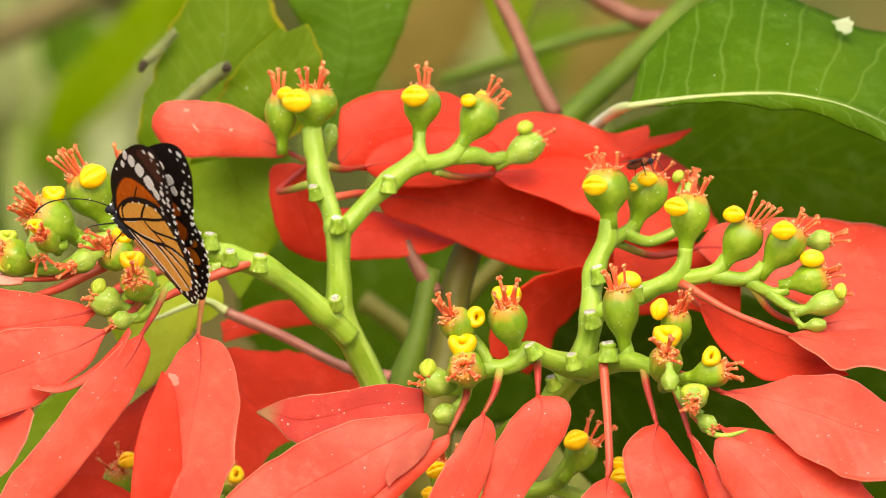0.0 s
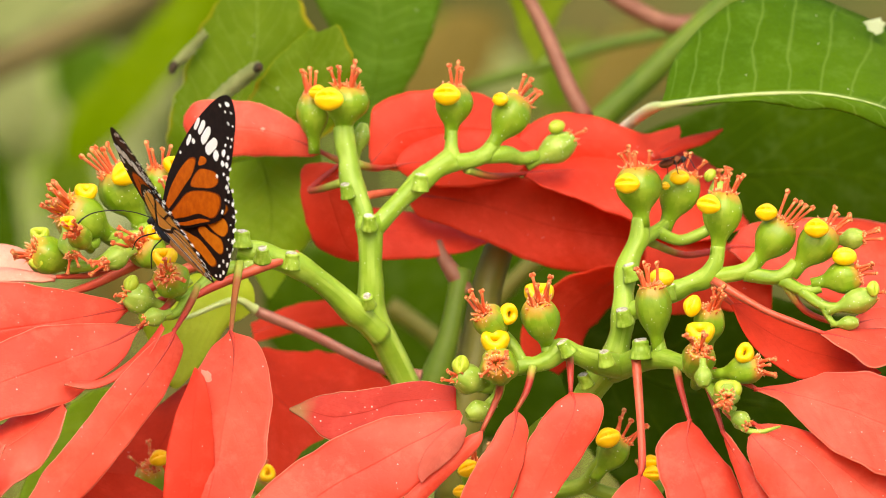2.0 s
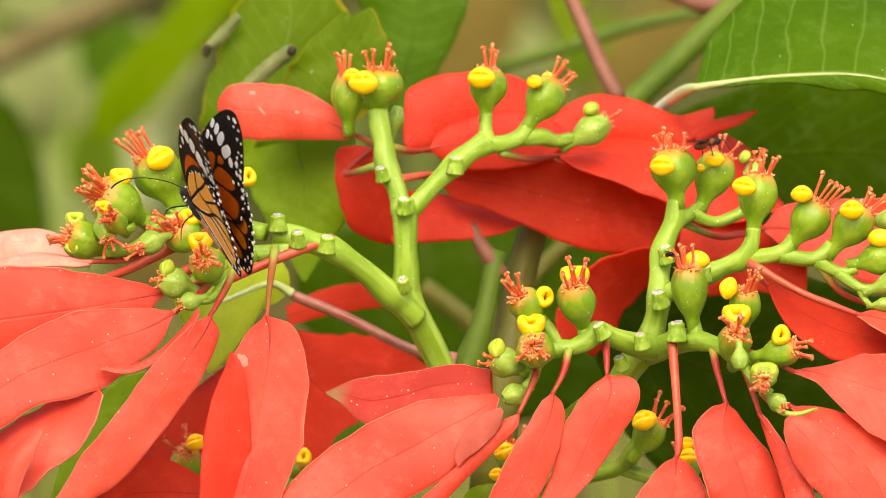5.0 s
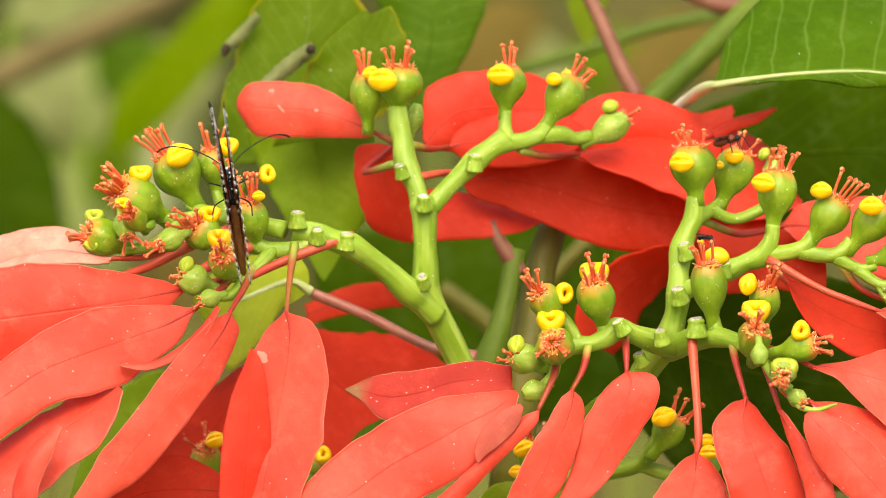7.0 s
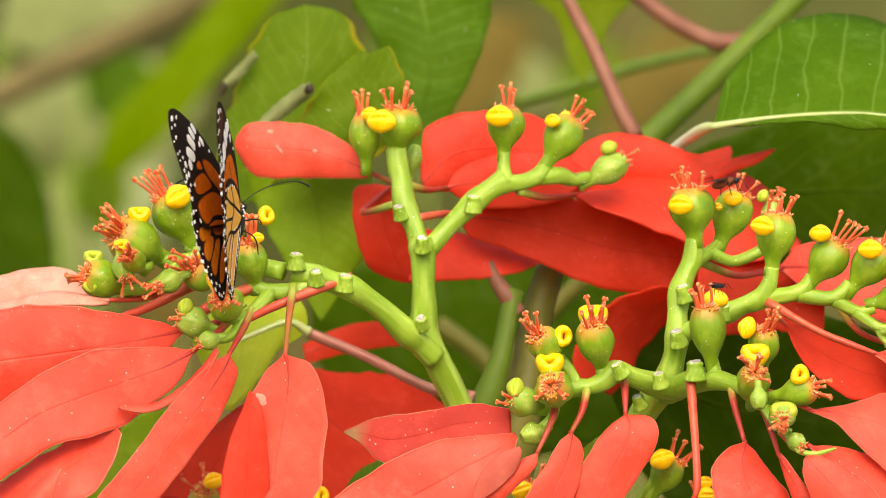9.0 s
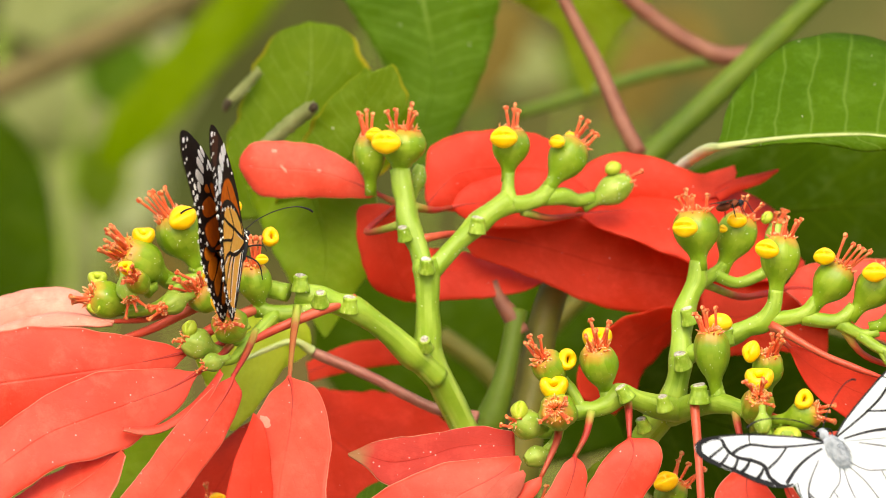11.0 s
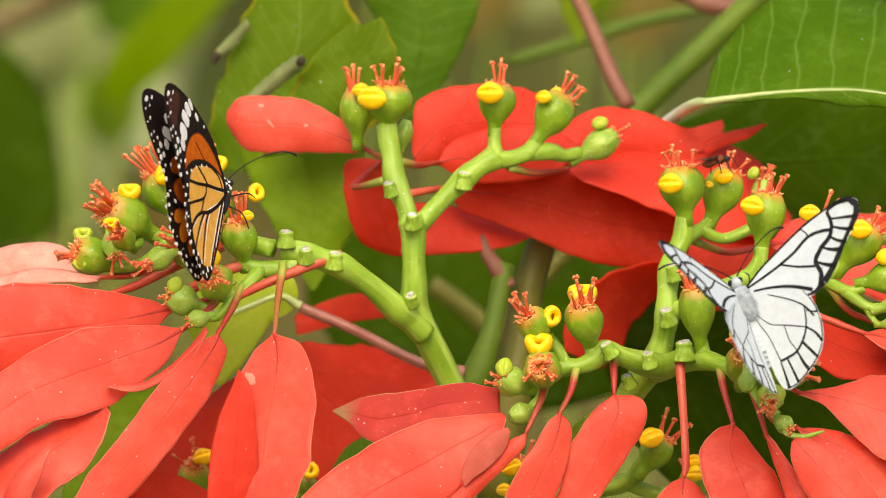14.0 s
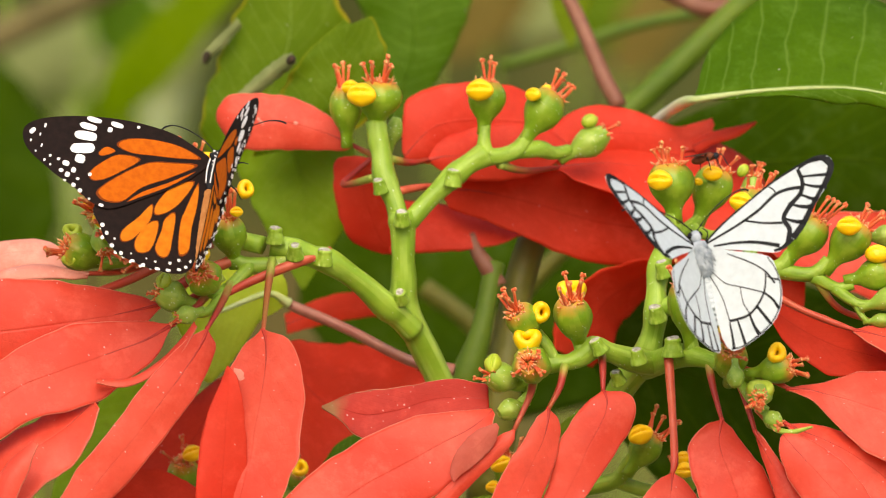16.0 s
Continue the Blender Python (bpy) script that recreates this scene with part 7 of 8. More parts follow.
def white_wing(name, parent, side, outline, veins):
    bm = bmesh.new()
    plate(bm, closed(outline), side, -0.05, 0.05)
    wing = flat_part(name, bm, W_WHITE, parent)
    if name == "hindwing":
        bm = bmesh.new()
        plate(bm, shrink(closed(outline), 0.9), side, -0.08, -0.05)
        flat_part("lemon_field", bm, W_LEMON, wing, "lemon yellow scales of the underside")
    for face in (1, -1):
        for w0, w1, line in veins:
            bm = bmesh.new()
            plate(bm, ribbon(w0 * 1.02, w1 * 1.1, line), side, *sorted((face * 0.05, face * 0.12)))
            flat_part("vein", bm, W_VEIN, wing)
    return wing


def lathe(bm, stations, seg=14):
    """A body along x from stations (x, radius, z), in millimetres."""
    rings = []
    for x, r, z in stations:
        rings.append([bm.verts.new(V((x, r * math.cos(a), z + r * math.sin(a))) * MM) for a in (2 * math.pi * k / seg for k in range(seg))])
    for a, b in zip(rings, rings[1:]):
        for k in range(seg):
            bm.faces.new((a[k], a[(k + 1) % seg], b[(k + 1) % seg], b[k]))
    bm.faces.new(rings[0])
    bm.faces.new(rings[-1][::-1])
    bmesh.ops.recalc_face_normals(bm, faces=bm.faces)


def local_part(name, bm, mat, parent, label=""):
    ob = flat_part(name, bm, mat, parent, label)
    for p in ob.data.polygons:
        p.use_smooth = True
    return ob


def butterfly(label, abdomen, thorax_mat, abdomen_mat, leg=8.0, girth=1.0):
    b = new("butterfly")
    tagged(b, label, "butterfly", "butterflies on the flowers")
    bm = bmesh.new()
    lathe(bm, [(x, r * girth, z + 1.4 * (girth - 1)) for x, r, z in ((1.6, 0.3, -0.6), (1.2, 1.5, -0.7), (0, 2.1, -0.9), (-3, 2.4, -1.0), (-6, 2.1, -1.0), (-8, 1.3, -1.0), (-8.6, 0.5, -1.0))])
    thorax = local_part("thorax", bm, thorax_mat, b)
    bm = bmesh.new()
    n = 9
    st = [(-7.6, 0.8, -1.0)]
    for i in range(n):
        x = -8 - (abdomen - 8) * (i + 0.5) / n
        r = 1.5 * (1 - 0.55 * ((i + 0.5) / n) ** 2)
        st += [(x + 0.7, r, -1.2), (x - 0.7, r * 0.99, -1.2), (x - 0.95, r * 0.9, -1.2)]
    st.append((-abdomen - 0.4, 0.3, -1.2))
    lathe(bm, st)
    local_part("abdomen", bm, abdomen_mat, b)
    bm = bmesh.new()
    lathe(bm, ((4.6, 0.4, -1.0), (4.2, 1.1, -1.0), (3.1, 1.5, -0.9), (2.0, 1.3, -0.8), (1.3, 0.8, -0.7)))
    head = local_part("head", bm, thorax_mat, b)
    for s in (1, -1):
        bm = bmesh.new()
        bmesh.ops.create_uvsphere(bm, u_segments=12, v_segments=8, radius=0.85 * MM)
        bmesh.ops.translate(bm, verts=bm.verts, vec=V((3.4, s * 1.2, -0.9)) * MM)
        local_part("eye", bm, W_BODY, head, "round dark eye")
        bm = bmesh.new()
        tube_into(bm, [V(p) * MM for p in ((4.2, s * 0.5, -0.4), (7.5, s * 4.0, 0.6), (10.5, s * 8.5, 0.9), (12.6, s * 13, 0.4), (13.2, s * 16, -0.8), (13.0, s * 17.5, -1.8))], [0.16 * MM, 0.15 * MM, 0.15 * MM, 0.16 * MM, 0.26 * MM, 0.28 * MM], 6, 4, 0)
        local_part("antenna", bm, W_BODY, b)
        for x, dx in ((0, 5.0), (-3.5, -1.0)):
            bm = bmesh.new()
            tube_into(bm, [V(p) * MM for p in ((x, s * 1.2, -2.6), (x + dx * 0.5, s * 4, -4.2), (x + dx * 0.9, s * 5, -leg * 0.8), (x + dx * 1.3, s * 5.2, -leg - 2))], [0.22 * MM, 0.2 * MM, 0.17 * MM, 0.12 * MM], 6, 4, 0)
            local_part("leg", bm, W_BODY, b)
    return b, thorax, head


def dotted(parent, seed, count, x0, x1, r, z, size):
    rr = random.Random(seed)
    bm = bmesh.new()
    for _ in range(count):
        x, a = rr.uniform(x0, x1), rr.uniform(-0.5, 3.6)
        m = Matrix.Translation(V((x, r * math.cos(a), z + r * math.sin(a))) * MM)
        bmesh.ops.create_uvsphere(bm, u_segments=8, v_segments=6, radius=size * MM * rr.uniform(0.7, 1.2), matrix=m)
    local_part("white_dots", bm, W_SPOT, parent, "white dots")


tiger, t_thorax, t_head = butterfly("orange butterfly with black veins and white-spotted wing tips", 29.0, W_BODY, W_BODY_BROWN, 8.0, 0.82)
dotted(t_head, 3, 14, 1.6, 4.2, 1.4, -0.9, 0.26)
dotted(t_thorax, 4, 14, -4.5, 1.5, 1.75, -1.2, 0.28)
bm = bmesh.new()
for s in (-1, 1):
    tube_into(bm, [V(p) * MM for p in ((1.0, s * 0.7, 1.0), (-2.5, s * 0.8, 1.3), (-6.5, s * 0.6, 0.9))], [0.2 * MM] * 3, 6, 4, 0)
local_part("pale_stripes", bm, W_SPOT, t_thorax, "two pale stripes")
tiger_wings = {}
for side, key in ((1, "left"), (-1, "right")):
    tiger_wings[key] = (tiger_wing("forewing", tiger, side, TIGER_FORE, TIGER_FORE_CELLS, TIGER_FORE_SPOTS, TIGER_FORE_DOTS, TIGER_BROWN_TIP),
                        tiger_wing("hindwing", tiger, side, TIGER_HIND, TIGER_HIND_CELLS, TIGER_HIND_SPOTS, []))
white, w_thorax, w_head = butterfly("white butterfly with black-veined wings and grey furry thorax", 20.5, W_BODY_GREY, W_WHITE, 6.0, 1.25)
bm = bmesh.new()
fur = random.Random(11)
for _ in range(260):
    x, a = fur.uniform(-8.2, 1.2), fur.uniform(-0.2, 3.34)
    r = 2.85 * math.sqrt(max(0.05, 1 - ((x + 3.2) / 5.4) ** 2))
    out = V((fur.uniform(-0.9, -0.2), math.cos(a), math.sin(a)))
    root = V((x, r * math.cos(a), r * math.sin(a) - 0.6))
    tube_into(bm, [root * MM, (root + out * 0.4) * MM, (root + out * fur.uniform(0.6, 1.0) + V((-0.4, 0, 0))) * MM], [0.1 * MM, 0.07 * MM, 0.02 * MM], 4, 2, 0)
local_part("fur", bm, W_BODY_GREY, w_thorax, "grey fluffy hairs")
white_wings = {}
for side, key in ((1, "left"), (-1, "right")):
    white_wings[key] = (white_wing("forewing", white, side, WHITE_FORE, WHITE_FORE_VEINS), white_wing("hindwing", white, side, WHITE_HIND, WHITE_HIND_VEINS))


def ball(bm, place, size, turn=0.0):
    """An egg-shaped body segment, sizes in millimetres along x, y and z."""
    m = Matrix.Translation(V(place) * MM) @ Matrix.Rotation(turn, 4, "Y") @ Matrix.Diagonal((*(v * MM for v in size), 1))
    bmesh.ops.create_uvsphere(bm, u_segments=14, v_segments=10, radius=1, matrix=m)


def small_insect(name, label, category, thorax_mat, abdomen_mat, size, wing_mat, spread):
    """A small fly or bee: head, thorax, abdomen, two wings and six thin legs."""
    b = tagged(new(name), label, category)
    k = size
    for part_name, place, dims, mat in (("head", (1.5, 0, 0.1), (0.5, 0.6, 0.5), W_BODY), ("thorax", (0.4, 0, 0.2), (0.85, 0.75, 0.7), thorax_mat), ("abdomen", (-1.3, 0, 0), (1.25, 0.75, 0.65), abdomen_mat)):
        bm = bmesh.new()
        ball(bm, [v * k for v in place], [v * k for v in dims])
        local_part(part_name, bm, mat, b)
    for s in (1, -1):
        bm = bmesh.new()
        ring = [(0.2, 0.3), (-0.8, 0.9 * spread), (-2.2, 1.3 * spread), (-2.9, 1.0 * spread), (-2.6, 0.5 * spread), (-1.2, 0.3)]
        plate(bm, [p * k for p in closed([(o, f) for f, o in ring])], s, 0.75 * k, 0.8 * k)
        flat_part("wing", bm, wing_mat, b)
        for x in (0.9, 0.4, -0.2):
            bm = bmesh.new()
            tube_into(bm, [V(p) * MM * k for p in ((x, s * 0.5, -0.3), (x * 2, s * 1.5, 0.3), (x * 2.6, s * 2.0, -1.4), (x * 2.9, s * 2.3, -1.8))], [0.1 * MM * k, 0.08 * MM * k, 0.07 * MM * k, 0.05 * MM * k], 5, 3, 0)
            local_part("leg", bm, W_BODY, b)
    return b


fly = small_insect("fly", "small rusty brown fly with smoky wings on a flower", "fly", W_RUST, W_RUST, 1.75, W_CLEAR, 1.5)
fly.matrix_basis = Matrix.Translation((0.0526, -0.0060, 0.0226)) @ Matrix.Rotation(radians(200), 4, "Z") @ Matrix.Rotation(radians(180), 4, "Z") @ Matrix.Rotation(radians(-12), 4, "Y")
bee = small_insect("bee", "tiny dark bee carrying orange pollen", "bee", W_BODY, W_BODY, 0.92, W_CLEAR, 0.9)
for s in (1, -1):
    bm = bmesh.new()
    ball(bm, (-1.2, s * 0.8, -0.6), (0.55, 0.45, 0.5))
    local_part("pollen_load", bm, GLAND, bee, "orange pollen load")


def body_pose(place, f, d):
    """A butterfly's pose from where it is, which way its head points and which way its back faces."""
    f = V(f).normalized()
    d = V(d)
    d = (d - f * d.dot(f)).normalized()
    m = Matrix((f, d.cross(f), d)).transposed().to_4x4()
    m.translation = V(place)
    return m


def flap(wings, rows, hinge, hind_hinge):
    """Rows of seconds, left and right opening above the spread, the left and right forewings' sweep and the left forewing's pitch, in degrees."""
    for key, s, col in (("left", 1, 1), ("right", -1, 2)):
        fore, hind = wings[key]
        lift = 0.25 * MM
        walk(fore, [(r[0], Matrix.Translation((0, s * hinge * MM, lift)) @ Matrix.Rotation(radians(s * r[col]), 4, "X") @ Matrix.Rotation(radians(-s * r[2 + col]), 4, "Z") @ Matrix.Rotation(radians(r[5] if s > 0 else 0), 4, "Y") @ Matrix.Translation((0, 0, 0.00022))) for r in rows])
        walk(hind, [(r[0], Matrix.Translation((0, s * hind_hinge * MM, lift)) @ Matrix.Rotation(radians(s * r[col]), 4, "X") @ Matrix.Translation((0, 0, -0.00022))) for r in rows])


BEE_ROWS = (
    (0, (0.1624, -0.0600, 0.0496), 180), (2.3, (0.1624, -0.0600, 0.0496), 180), (2.6, (0.1044, -0.0550, 0.0162), 180), (2.85, (0.0455, -0.0440, -0.0098), 160), (3.0, (0.0452, -0.0440, -0.0101), 150), (3.5, (0.0446, -0.0440, -0.0095), 140), (4.0, (0.0414, -0.0420, -0.0090), 100),
    (5.0, (0.0412, -0.0400, -0.0069), 60), (6.3, (0.0418, -0.0380, -0.0044), 20), (7.0, (0.0455, -0.0380, -0.0035), 10), (7.5, (0.0471, -0.0380, -0.0026), 0), (8.0, (0.0483, -0.0380, -0.0032), -20), (8.5, (0.0485, -0.0400, -0.0046), -30), (9.0, (0.0490, -0.0400, -0.0049), -40), (9.5, (0.0492, -0.0420, -0.0068), -50), (9.7, (0.0492, -0.0420, -0.0070), -50),
    (10.3, (0.0492, -0.0420, -0.0070), -50), (10.8, (0.1047, -0.0500, 0.0352), -20), (11.3, (0.1624, -0.0600, 0.0642), 0), (16, (0.1624, -0.0600, 0.0642), 0))


def motions():
    walk(bee, [(t, Matrix.Translation(p) @ pose(0, 0, 0, 25, 0, a)) for t, p, a in BEE_ROWS])
    # seconds, place, head's way, back's way
    walk(tiger, [(t, body_pose(p, f, d)) for t, p, f, d in (
        (0, (-0.0842, -0.0380, 0.0089), (-0.61, 0.41, 0.67), (0.16, -0.77, 0.62)),
        (0.5, (-0.0838, -0.0380, 0.0078), (-0.57, 0.50, 0.65), (0.12, -0.73, 0.67)),
        (1, (-0.0839, -0.0380, 0.0073), (-0.58, 0.51, 0.63), (0.11, -0.72, 0.68)),
        (1.5, (-0.0821, -0.0380, 0.0080), (-0.48, 0.58, 0.66), (0.09, -0.71, 0.69)),
        (1.7, (-0.0805, -0.0380, 0.0092), (-0.35, 0.67, 0.65), (0.07, -0.68, 0.73)),
        (1.8, (-0.0823, -0.0380, 0.0080), (-0.45, 0.70, 0.56), (0.04, -0.61, 0.79)),
        (2, (-0.0823, -0.0380, 0.0058), (-0.47, 0.75, 0.46), (-0.02, -0.53, 0.85)),
        (2.2, (-0.0824, -0.0380, 0.0070), (-0.47, 0.73, 0.50), (0.01, -0.56, 0.83)),
        (2.5, (-0.0821, -0.0380, 0.0117), (-0.46, 0.64, 0.62), (0.05, -0.68, 0.74)),
        (3, (-0.0839, -0.0380, 0.0101), (-0.49, 0.63, 0.60), (0.05, -0.67, 0.74)),
        (3.3, (-0.0832, -0.0380, 0.0102), (-0.39, 0.69, 0.61), (0.04, -0.65, 0.76)),
        (3.5, (-0.0818, -0.0380, 0.0091), (-0.40, 0.69, 0.61), (0.03, -0.65, 0.76)),
        (3.7, (-0.0828, -0.0380, 0.0092), (-0.43, 0.68, 0.59), (0.03, -0.64, 0.77)),
        (4, (-0.0829, -0.0380, 0.0094), (-0.44, 0.65, 0.63), (0.05, -0.68, 0.73)),
        (4.2, (-0.0831, -0.0380, 0.0092), (-0.44, 0.64, 0.63), (0.05, -0.68, 0.73)),
        (6.3, (-0.0826, -0.0380, 0.0084), (-0.38, 0.71, 0.59), (0.03, -0.63, 0.77)),
        (6.5, (-0.0780, -0.0380, 0.0096), (-0.39, 0.32, 0.86), (0.23, -0.87, 0.43)),
        (6.6, (-0.0770, -0.0380, 0.0095), (-0.28, 0.07, 0.96), (0.35, -0.92, 0.16)),
        (6.8, (-0.0804, -0.0380, 0.0129), (-0.32, 0.40, 0.86), (0.23, -0.85, 0.48)),
        (7, (-0.0785, -0.0380, 0.0119), (-0.14, 0.56, 0.82), (0.01, -0.83, 0.56)),
        (7.2, (-0.0806, -0.0380, 0.0112), (-0.09, 0.65, 0.75), (-0.03, -0.76, 0.65)),
        (7.5, (-0.0800, -0.0380, 0.0135), (-0.07, 0.67, 0.74), (-0.03, -0.74, 0.67)),
        (7.7, (-0.0799, -0.0380, 0.0123), (-0.07, 0.71, 0.70), (-0.03, -0.70, 0.71)),
        (8, (-0.0771, -0.0380, 0.0135), (0.05, 0.74, 0.67), (-0.03, -0.67, 0.74)),
        (8.2, (-0.0789, -0.0380, 0.0136), (-0.03, 0.76, 0.65), (-0.03, -0.66, 0.76)),
        (8.5, (-0.0782, -0.0380, 0.0148), (0.03, 0.74, 0.68), (-0.02, -0.67, 0.74)),
        (9, (-0.0761, -0.0380, 0.0144), (0.07, 0.73, 0.68), (-0.03, -0.67, 0.74)),
        (9.5, (-0.0752, -0.0380, 0.0140), (0.08, 0.76, 0.64), (-0.03, -0.64, 0.77)),
        (12, (-0.0772, -0.0380, 0.0136), (0.11, 0.73, 0.67), (-0.16, -0.66, 0.74)),
        (12.5, (-0.0769, -0.0380, 0.0152), (0.14, 0.71, 0.69), (-0.21, -0.66, 0.72)),
        (14.5, (-0.0773, -0.0380, 0.0152), (0.13, 0.70, 0.70), (-0.21, -0.67, 0.71)),
        (15.5, (-0.0775, -0.0380, 0.0152), (0.13, 0.70, 0.71), (-0.21, -0.68, 0.71)),
        (15.8, (-0.0752, -0.0380, 0.0142), (0.18, 0.69, 0.71), (-0.20, -0.68, 0.71)),
        (15.94, (-0.0769, -0.0380, 0.0206), (0.15, 0.54, 0.83), (-0.30, -0.78, 0.56)),
        (16, (-0.0769, -0.0380, 0.0208), (0.15, 0.54, 0.83), (-0.30, -0.78, 0.56)),
    )])
    flap(tiger_wings, (
        (0, 81, 92, -7, -11, 0),
        (0.5, 82, 93, -9, -15, 0),
        (1, 82, 93, -10, -15, 0),
        (1.5, 77, 91, -10, -12, 0),
        (1.7, 48, 63, -13, -7, 0),
        (1.8, 72, 79, -13, -15, 0),
        (2, 66, 75, -10, -13, 0),
        (2.2, 73, 83, -12, -13, 0),
        (2.5, 83, 93, -11, -15, 0),
        (3, 80, 92, -9, -11, 0),
        (3.3, 64, 72, -17, -13, 0),
        (3.5, 60, 71, -15, -13, 0),
        (3.7, 75, 83, -17, -16, 0),
        (4, 79, 92, -12, -15, 0),
        (4.2, 79, 91, -12, -15, 0),
        (6.3, 72, 84, -20, -18, 0),
        (6.5, 39, 31, -12, 0, 0),
        (6.6, 26, 22, -9, 3, 0),
        (6.8, 39, 49, -1, -4, 0),
        (7, 84, 93, -3, -4, 0),
        (7.2, 32, 67, 1, -3, 0),
        (7.5, 21, 59, -2, -6, 0),
        (7.7, 45, 81, -6, -6, 0),
        (8, 57, 90, -4, -4, 0),
        (8.2, 39, 67, -2, -7, 0),
        (8.5, 43, 69, -2, -5, 0),
        (9, 73, 93, -5, -4, 0),
        (9.5, 75, 93, -7, -6, 0),
        (12, 81, 93, -6, -4, 0),
        (12.5, 81, 93, -5, -3, 0),
        (14.5, 81, 93, -4, -3, 0),
        (15.5, 81, 93, -4, -3, 0),
        (15.8, 79, 79, -8, -7, 0),
        (15.94, 28, 56, 8, -3, 0),
        (16, 27, 55, 8, -3, 0),
    ), 0.8, 1.0)
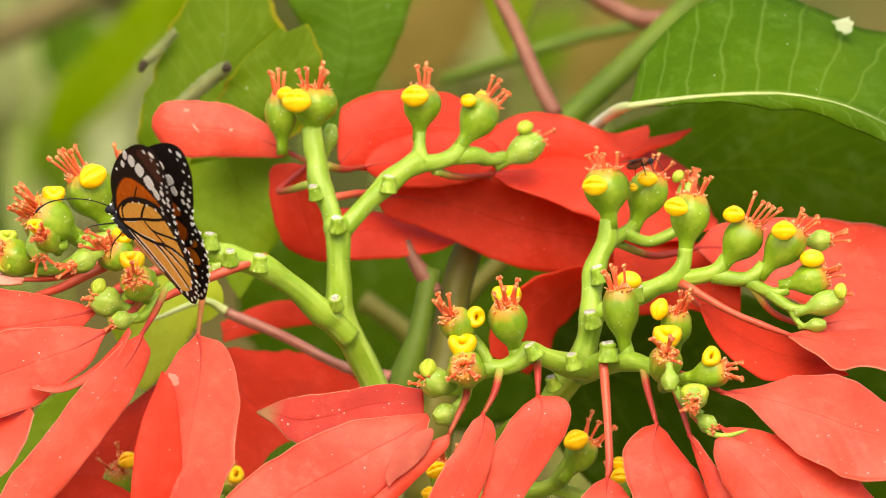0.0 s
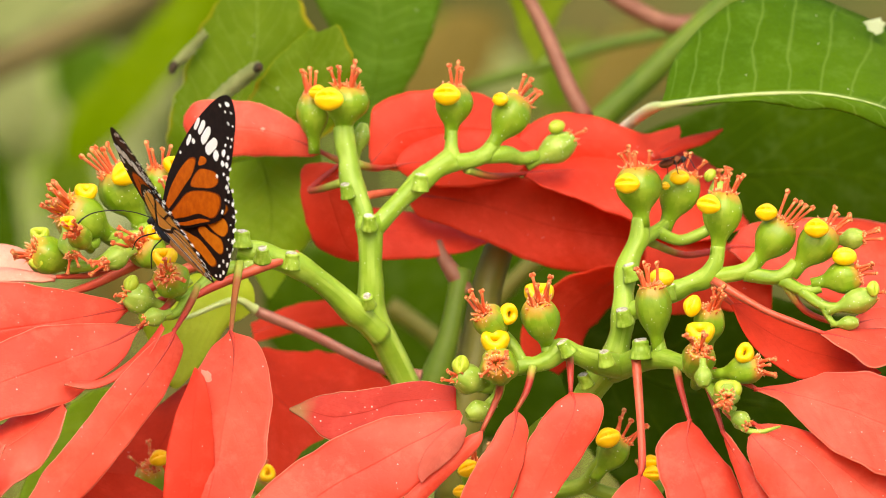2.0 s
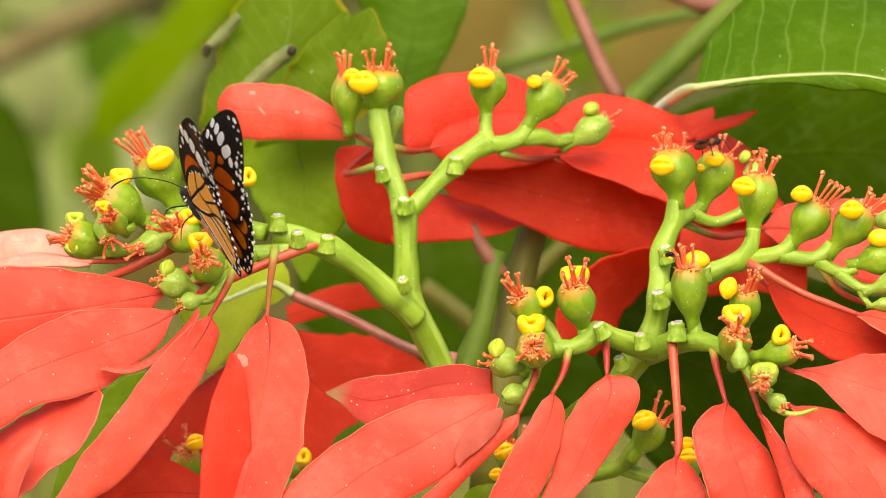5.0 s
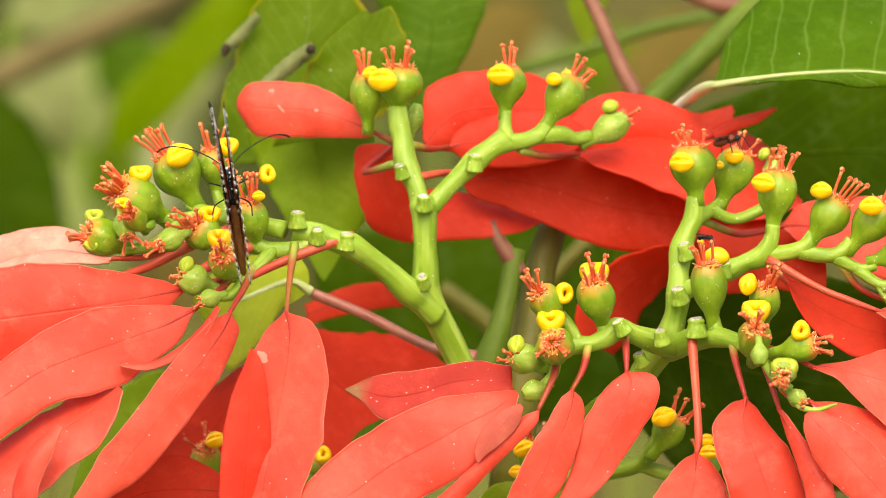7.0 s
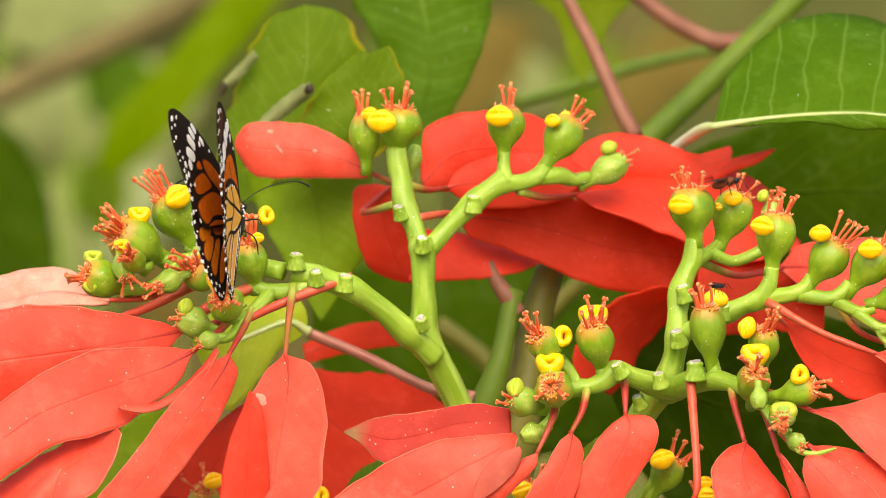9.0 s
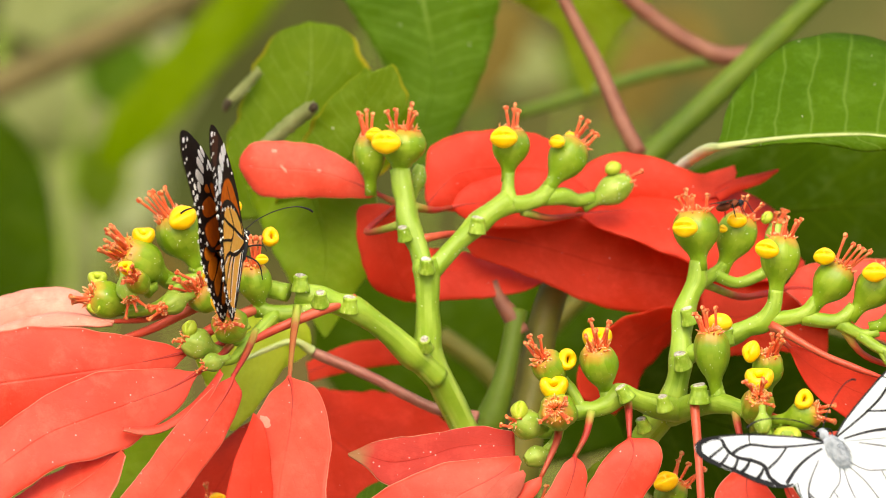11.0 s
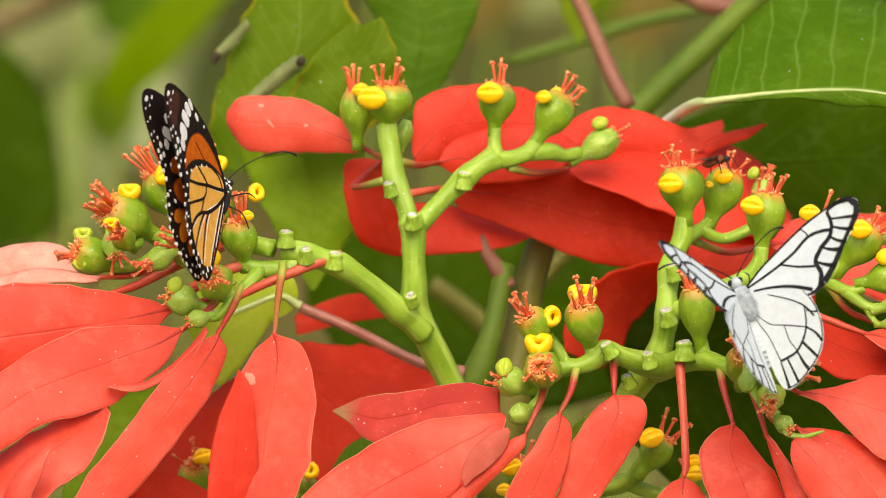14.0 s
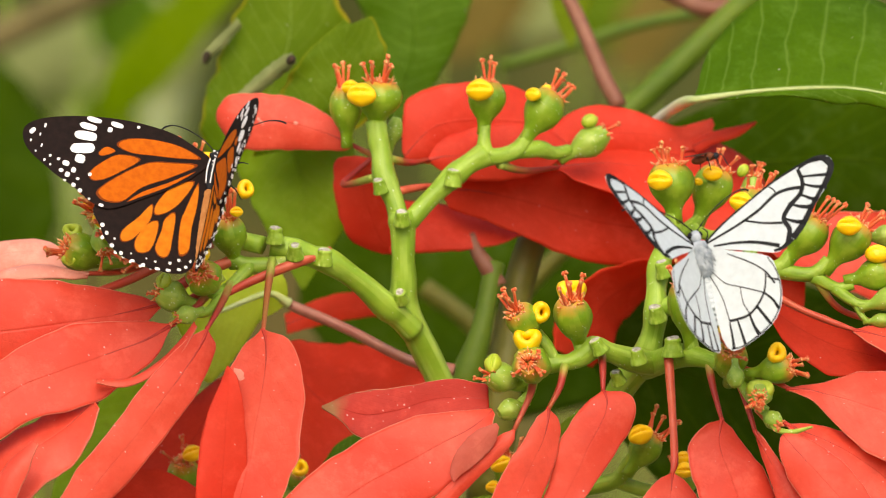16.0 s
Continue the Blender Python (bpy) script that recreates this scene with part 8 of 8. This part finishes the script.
    walk(white, [(t, body_pose(p, f, d)) for t, p, f, d in (
        (0, (0.1903, -0.0720, -0.1242), (-0.50, 0.30, 0.80), (0.30, -0.85, 0.40)),
        (8.6, (0.1903, -0.0720, -0.1242), (-0.50, 0.30, 0.80), (0.30, -0.85, 0.40)),
        (9.4, (0.1780, -0.0720, -0.1150), (-0.50, 0.30, 0.80), (0.30, -0.85, 0.40)),
        (9.6, (0.1500, -0.0720, -0.0960), (-0.50, 0.30, 0.80), (0.30, -0.85, 0.40)),
        (9.7, (0.0920, -0.0720, -0.0562), (-0.50, 0.30, 0.80), (0.30, -0.85, 0.40)),
        (10.6, (0.0790, -0.0720, -0.0461), (-0.50, 0.30, 0.80), (0.30, -0.85, 0.40)),
        (11.4, (0.0717, -0.0720, -0.0317), (-0.50, 0.30, 0.80), (0.30, -0.85, 0.40)),
        (11.8, (0.0654, -0.0720, -0.0235), (-0.21, 0.33, 0.92), (0.14, -0.92, 0.36)),
        (11.9, (0.0613, -0.0720, -0.0156), (-0.18, 0.53, 0.83), (0.05, -0.84, 0.54)),
        (12, (0.0614, -0.0720, -0.0167), (-0.01, 0.47, 0.88), (0.02, -0.88, 0.47)),
        (12.1, (0.0607, -0.0720, -0.0126), (-0.18, 0.53, 0.83), (0.01, -0.84, 0.54)),
        (12.3, (0.0586, -0.0720, -0.0089), (-0.30, 0.39, 0.87), (0.07, -0.90, 0.43)),
        (12.5, (0.0571, -0.0720, -0.0095), (-0.35, 0.27, 0.90), (0.12, -0.94, 0.32)),
        (13.6, (0.0565, -0.0720, -0.0107), (-0.36, 0.24, 0.90), (0.13, -0.94, 0.31)),
        (14, (0.0564, -0.0720, -0.0107), (-0.36, 0.25, 0.90), (0.13, -0.94, 0.31)),
        (14.04, (0.0564, -0.0720, -0.0107), (-0.36, 0.25, 0.90), (0.13, -0.94, 0.31)),
        (14.1, (0.0604, -0.0720, -0.0173), (-0.16, 0.80, 0.58), (0.14, -0.56, 0.82)),
        (14.2, (0.0510, -0.0720, -0.0093), (-0.14, 0.09, 0.99), (0.13, -0.99, 0.11)),
        (14.3, (0.0491, -0.0720, -0.0081), (-0.07, 0.43, 0.90), (0.04, -0.90, 0.43)),
        (14.4, (0.0509, -0.0720, -0.0057), (0.03, 0.42, 0.91), (0.06, -0.90, 0.42)),
        (14.5, (0.0512, -0.0720, -0.0005), (0.04, 0.20, 0.98), (0.12, -0.97, 0.19)),
        (14.6, (0.0505, -0.0720, -0.0025), (-0.03, 0.52, 0.86), (0.23, -0.83, 0.51)),
        (14.8, (0.0486, -0.0720, -0.0013), (-0.21, 0.33, 0.92), (0.25, -0.89, 0.38)),
        (15, (0.0476, -0.0720, -0.0004), (-0.24, 0.21, 0.95), (0.29, -0.92, 0.28)),
        (15.5, (0.0473, -0.0720, -0.0003), (-0.24, 0.20, 0.95), (0.29, -0.92, 0.27)),
        (16, (0.0487, -0.0720, -0.0003), (-0.23, 0.22, 0.95), (0.28, -0.92, 0.28)),
    )])
    flap(white_wings, (
        (0, 70, 70, 0, 0, 0),
        (8.6, 70, 70, 0, 0, 0),
        (9.4, 60, 60, 0, 0, 0),
        (9.7, -5, 10, 0, 0, 0),
        (9.85, 70, 70, 0, 0, 0),
        (10, 0, 5, 0, 0, 0),
        (10.15, 70, 70, 0, 0, 0),
        (10.3, 5, 5, 0, 0, 0),
        (10.45, 70, 70, 0, 0, 0),
        (10.6, 15, 20, 0, 0, 0),
        (10.8, 70, 70, 0, 0, 0),
        (11, 10, 10, 0, 0, 0),
        (11.2, 70, 70, 0, 0, 0),
        (11.4, 20, 20, 0, 0, 0),
        (11.6, 70, 70, 0, 0, 0),
        (11.8, 70, 44, -7, -10, 0),
        (11.9, 44, 29, -9, 3, 0),
        (11.96, 86, 80, -7, -10, 0),
        (12, 60, 54, -7, -13, 0),
        (12.05, 24, 20, -12, -12, 0),
        (12.1, 45, 40, -15, -12, 0),
        (12.3, 56, 45, 5, -0, 10),
        (12.5, 56, 43, 6, -2, 10),
        (13.6, 57, 41, 2, -5, 10),
        (14, 57, 41, 1, -5, 10),
        (14.04, 57, 41, 1, -5, 10),
        (14.1, 93, 80, -20, -16, 0),
        (14.2, -7, 15, -10, 10, 0),
        (14.3, 82, 93, -7, -7, 0),
        (14.4, 49, 55, -4, -5, 0),
        (14.45, 30, 36, 3, -5, 0),
        (14.5, -1, 13, 10, -5, 0),
        (14.53, -14, 6, 10, -5, 0),
        (14.6, 43, 30, -2, -2, 0),
        (14.8, 44, 31, 8, 4, 10),
        (15, 43, 28, 10, 5, 10),
        (15.5, 43, 28, 11, 5, 10),
        (16, 42, 28, 9, 4, 10),
    ), 1.4, 0.8)


motions()
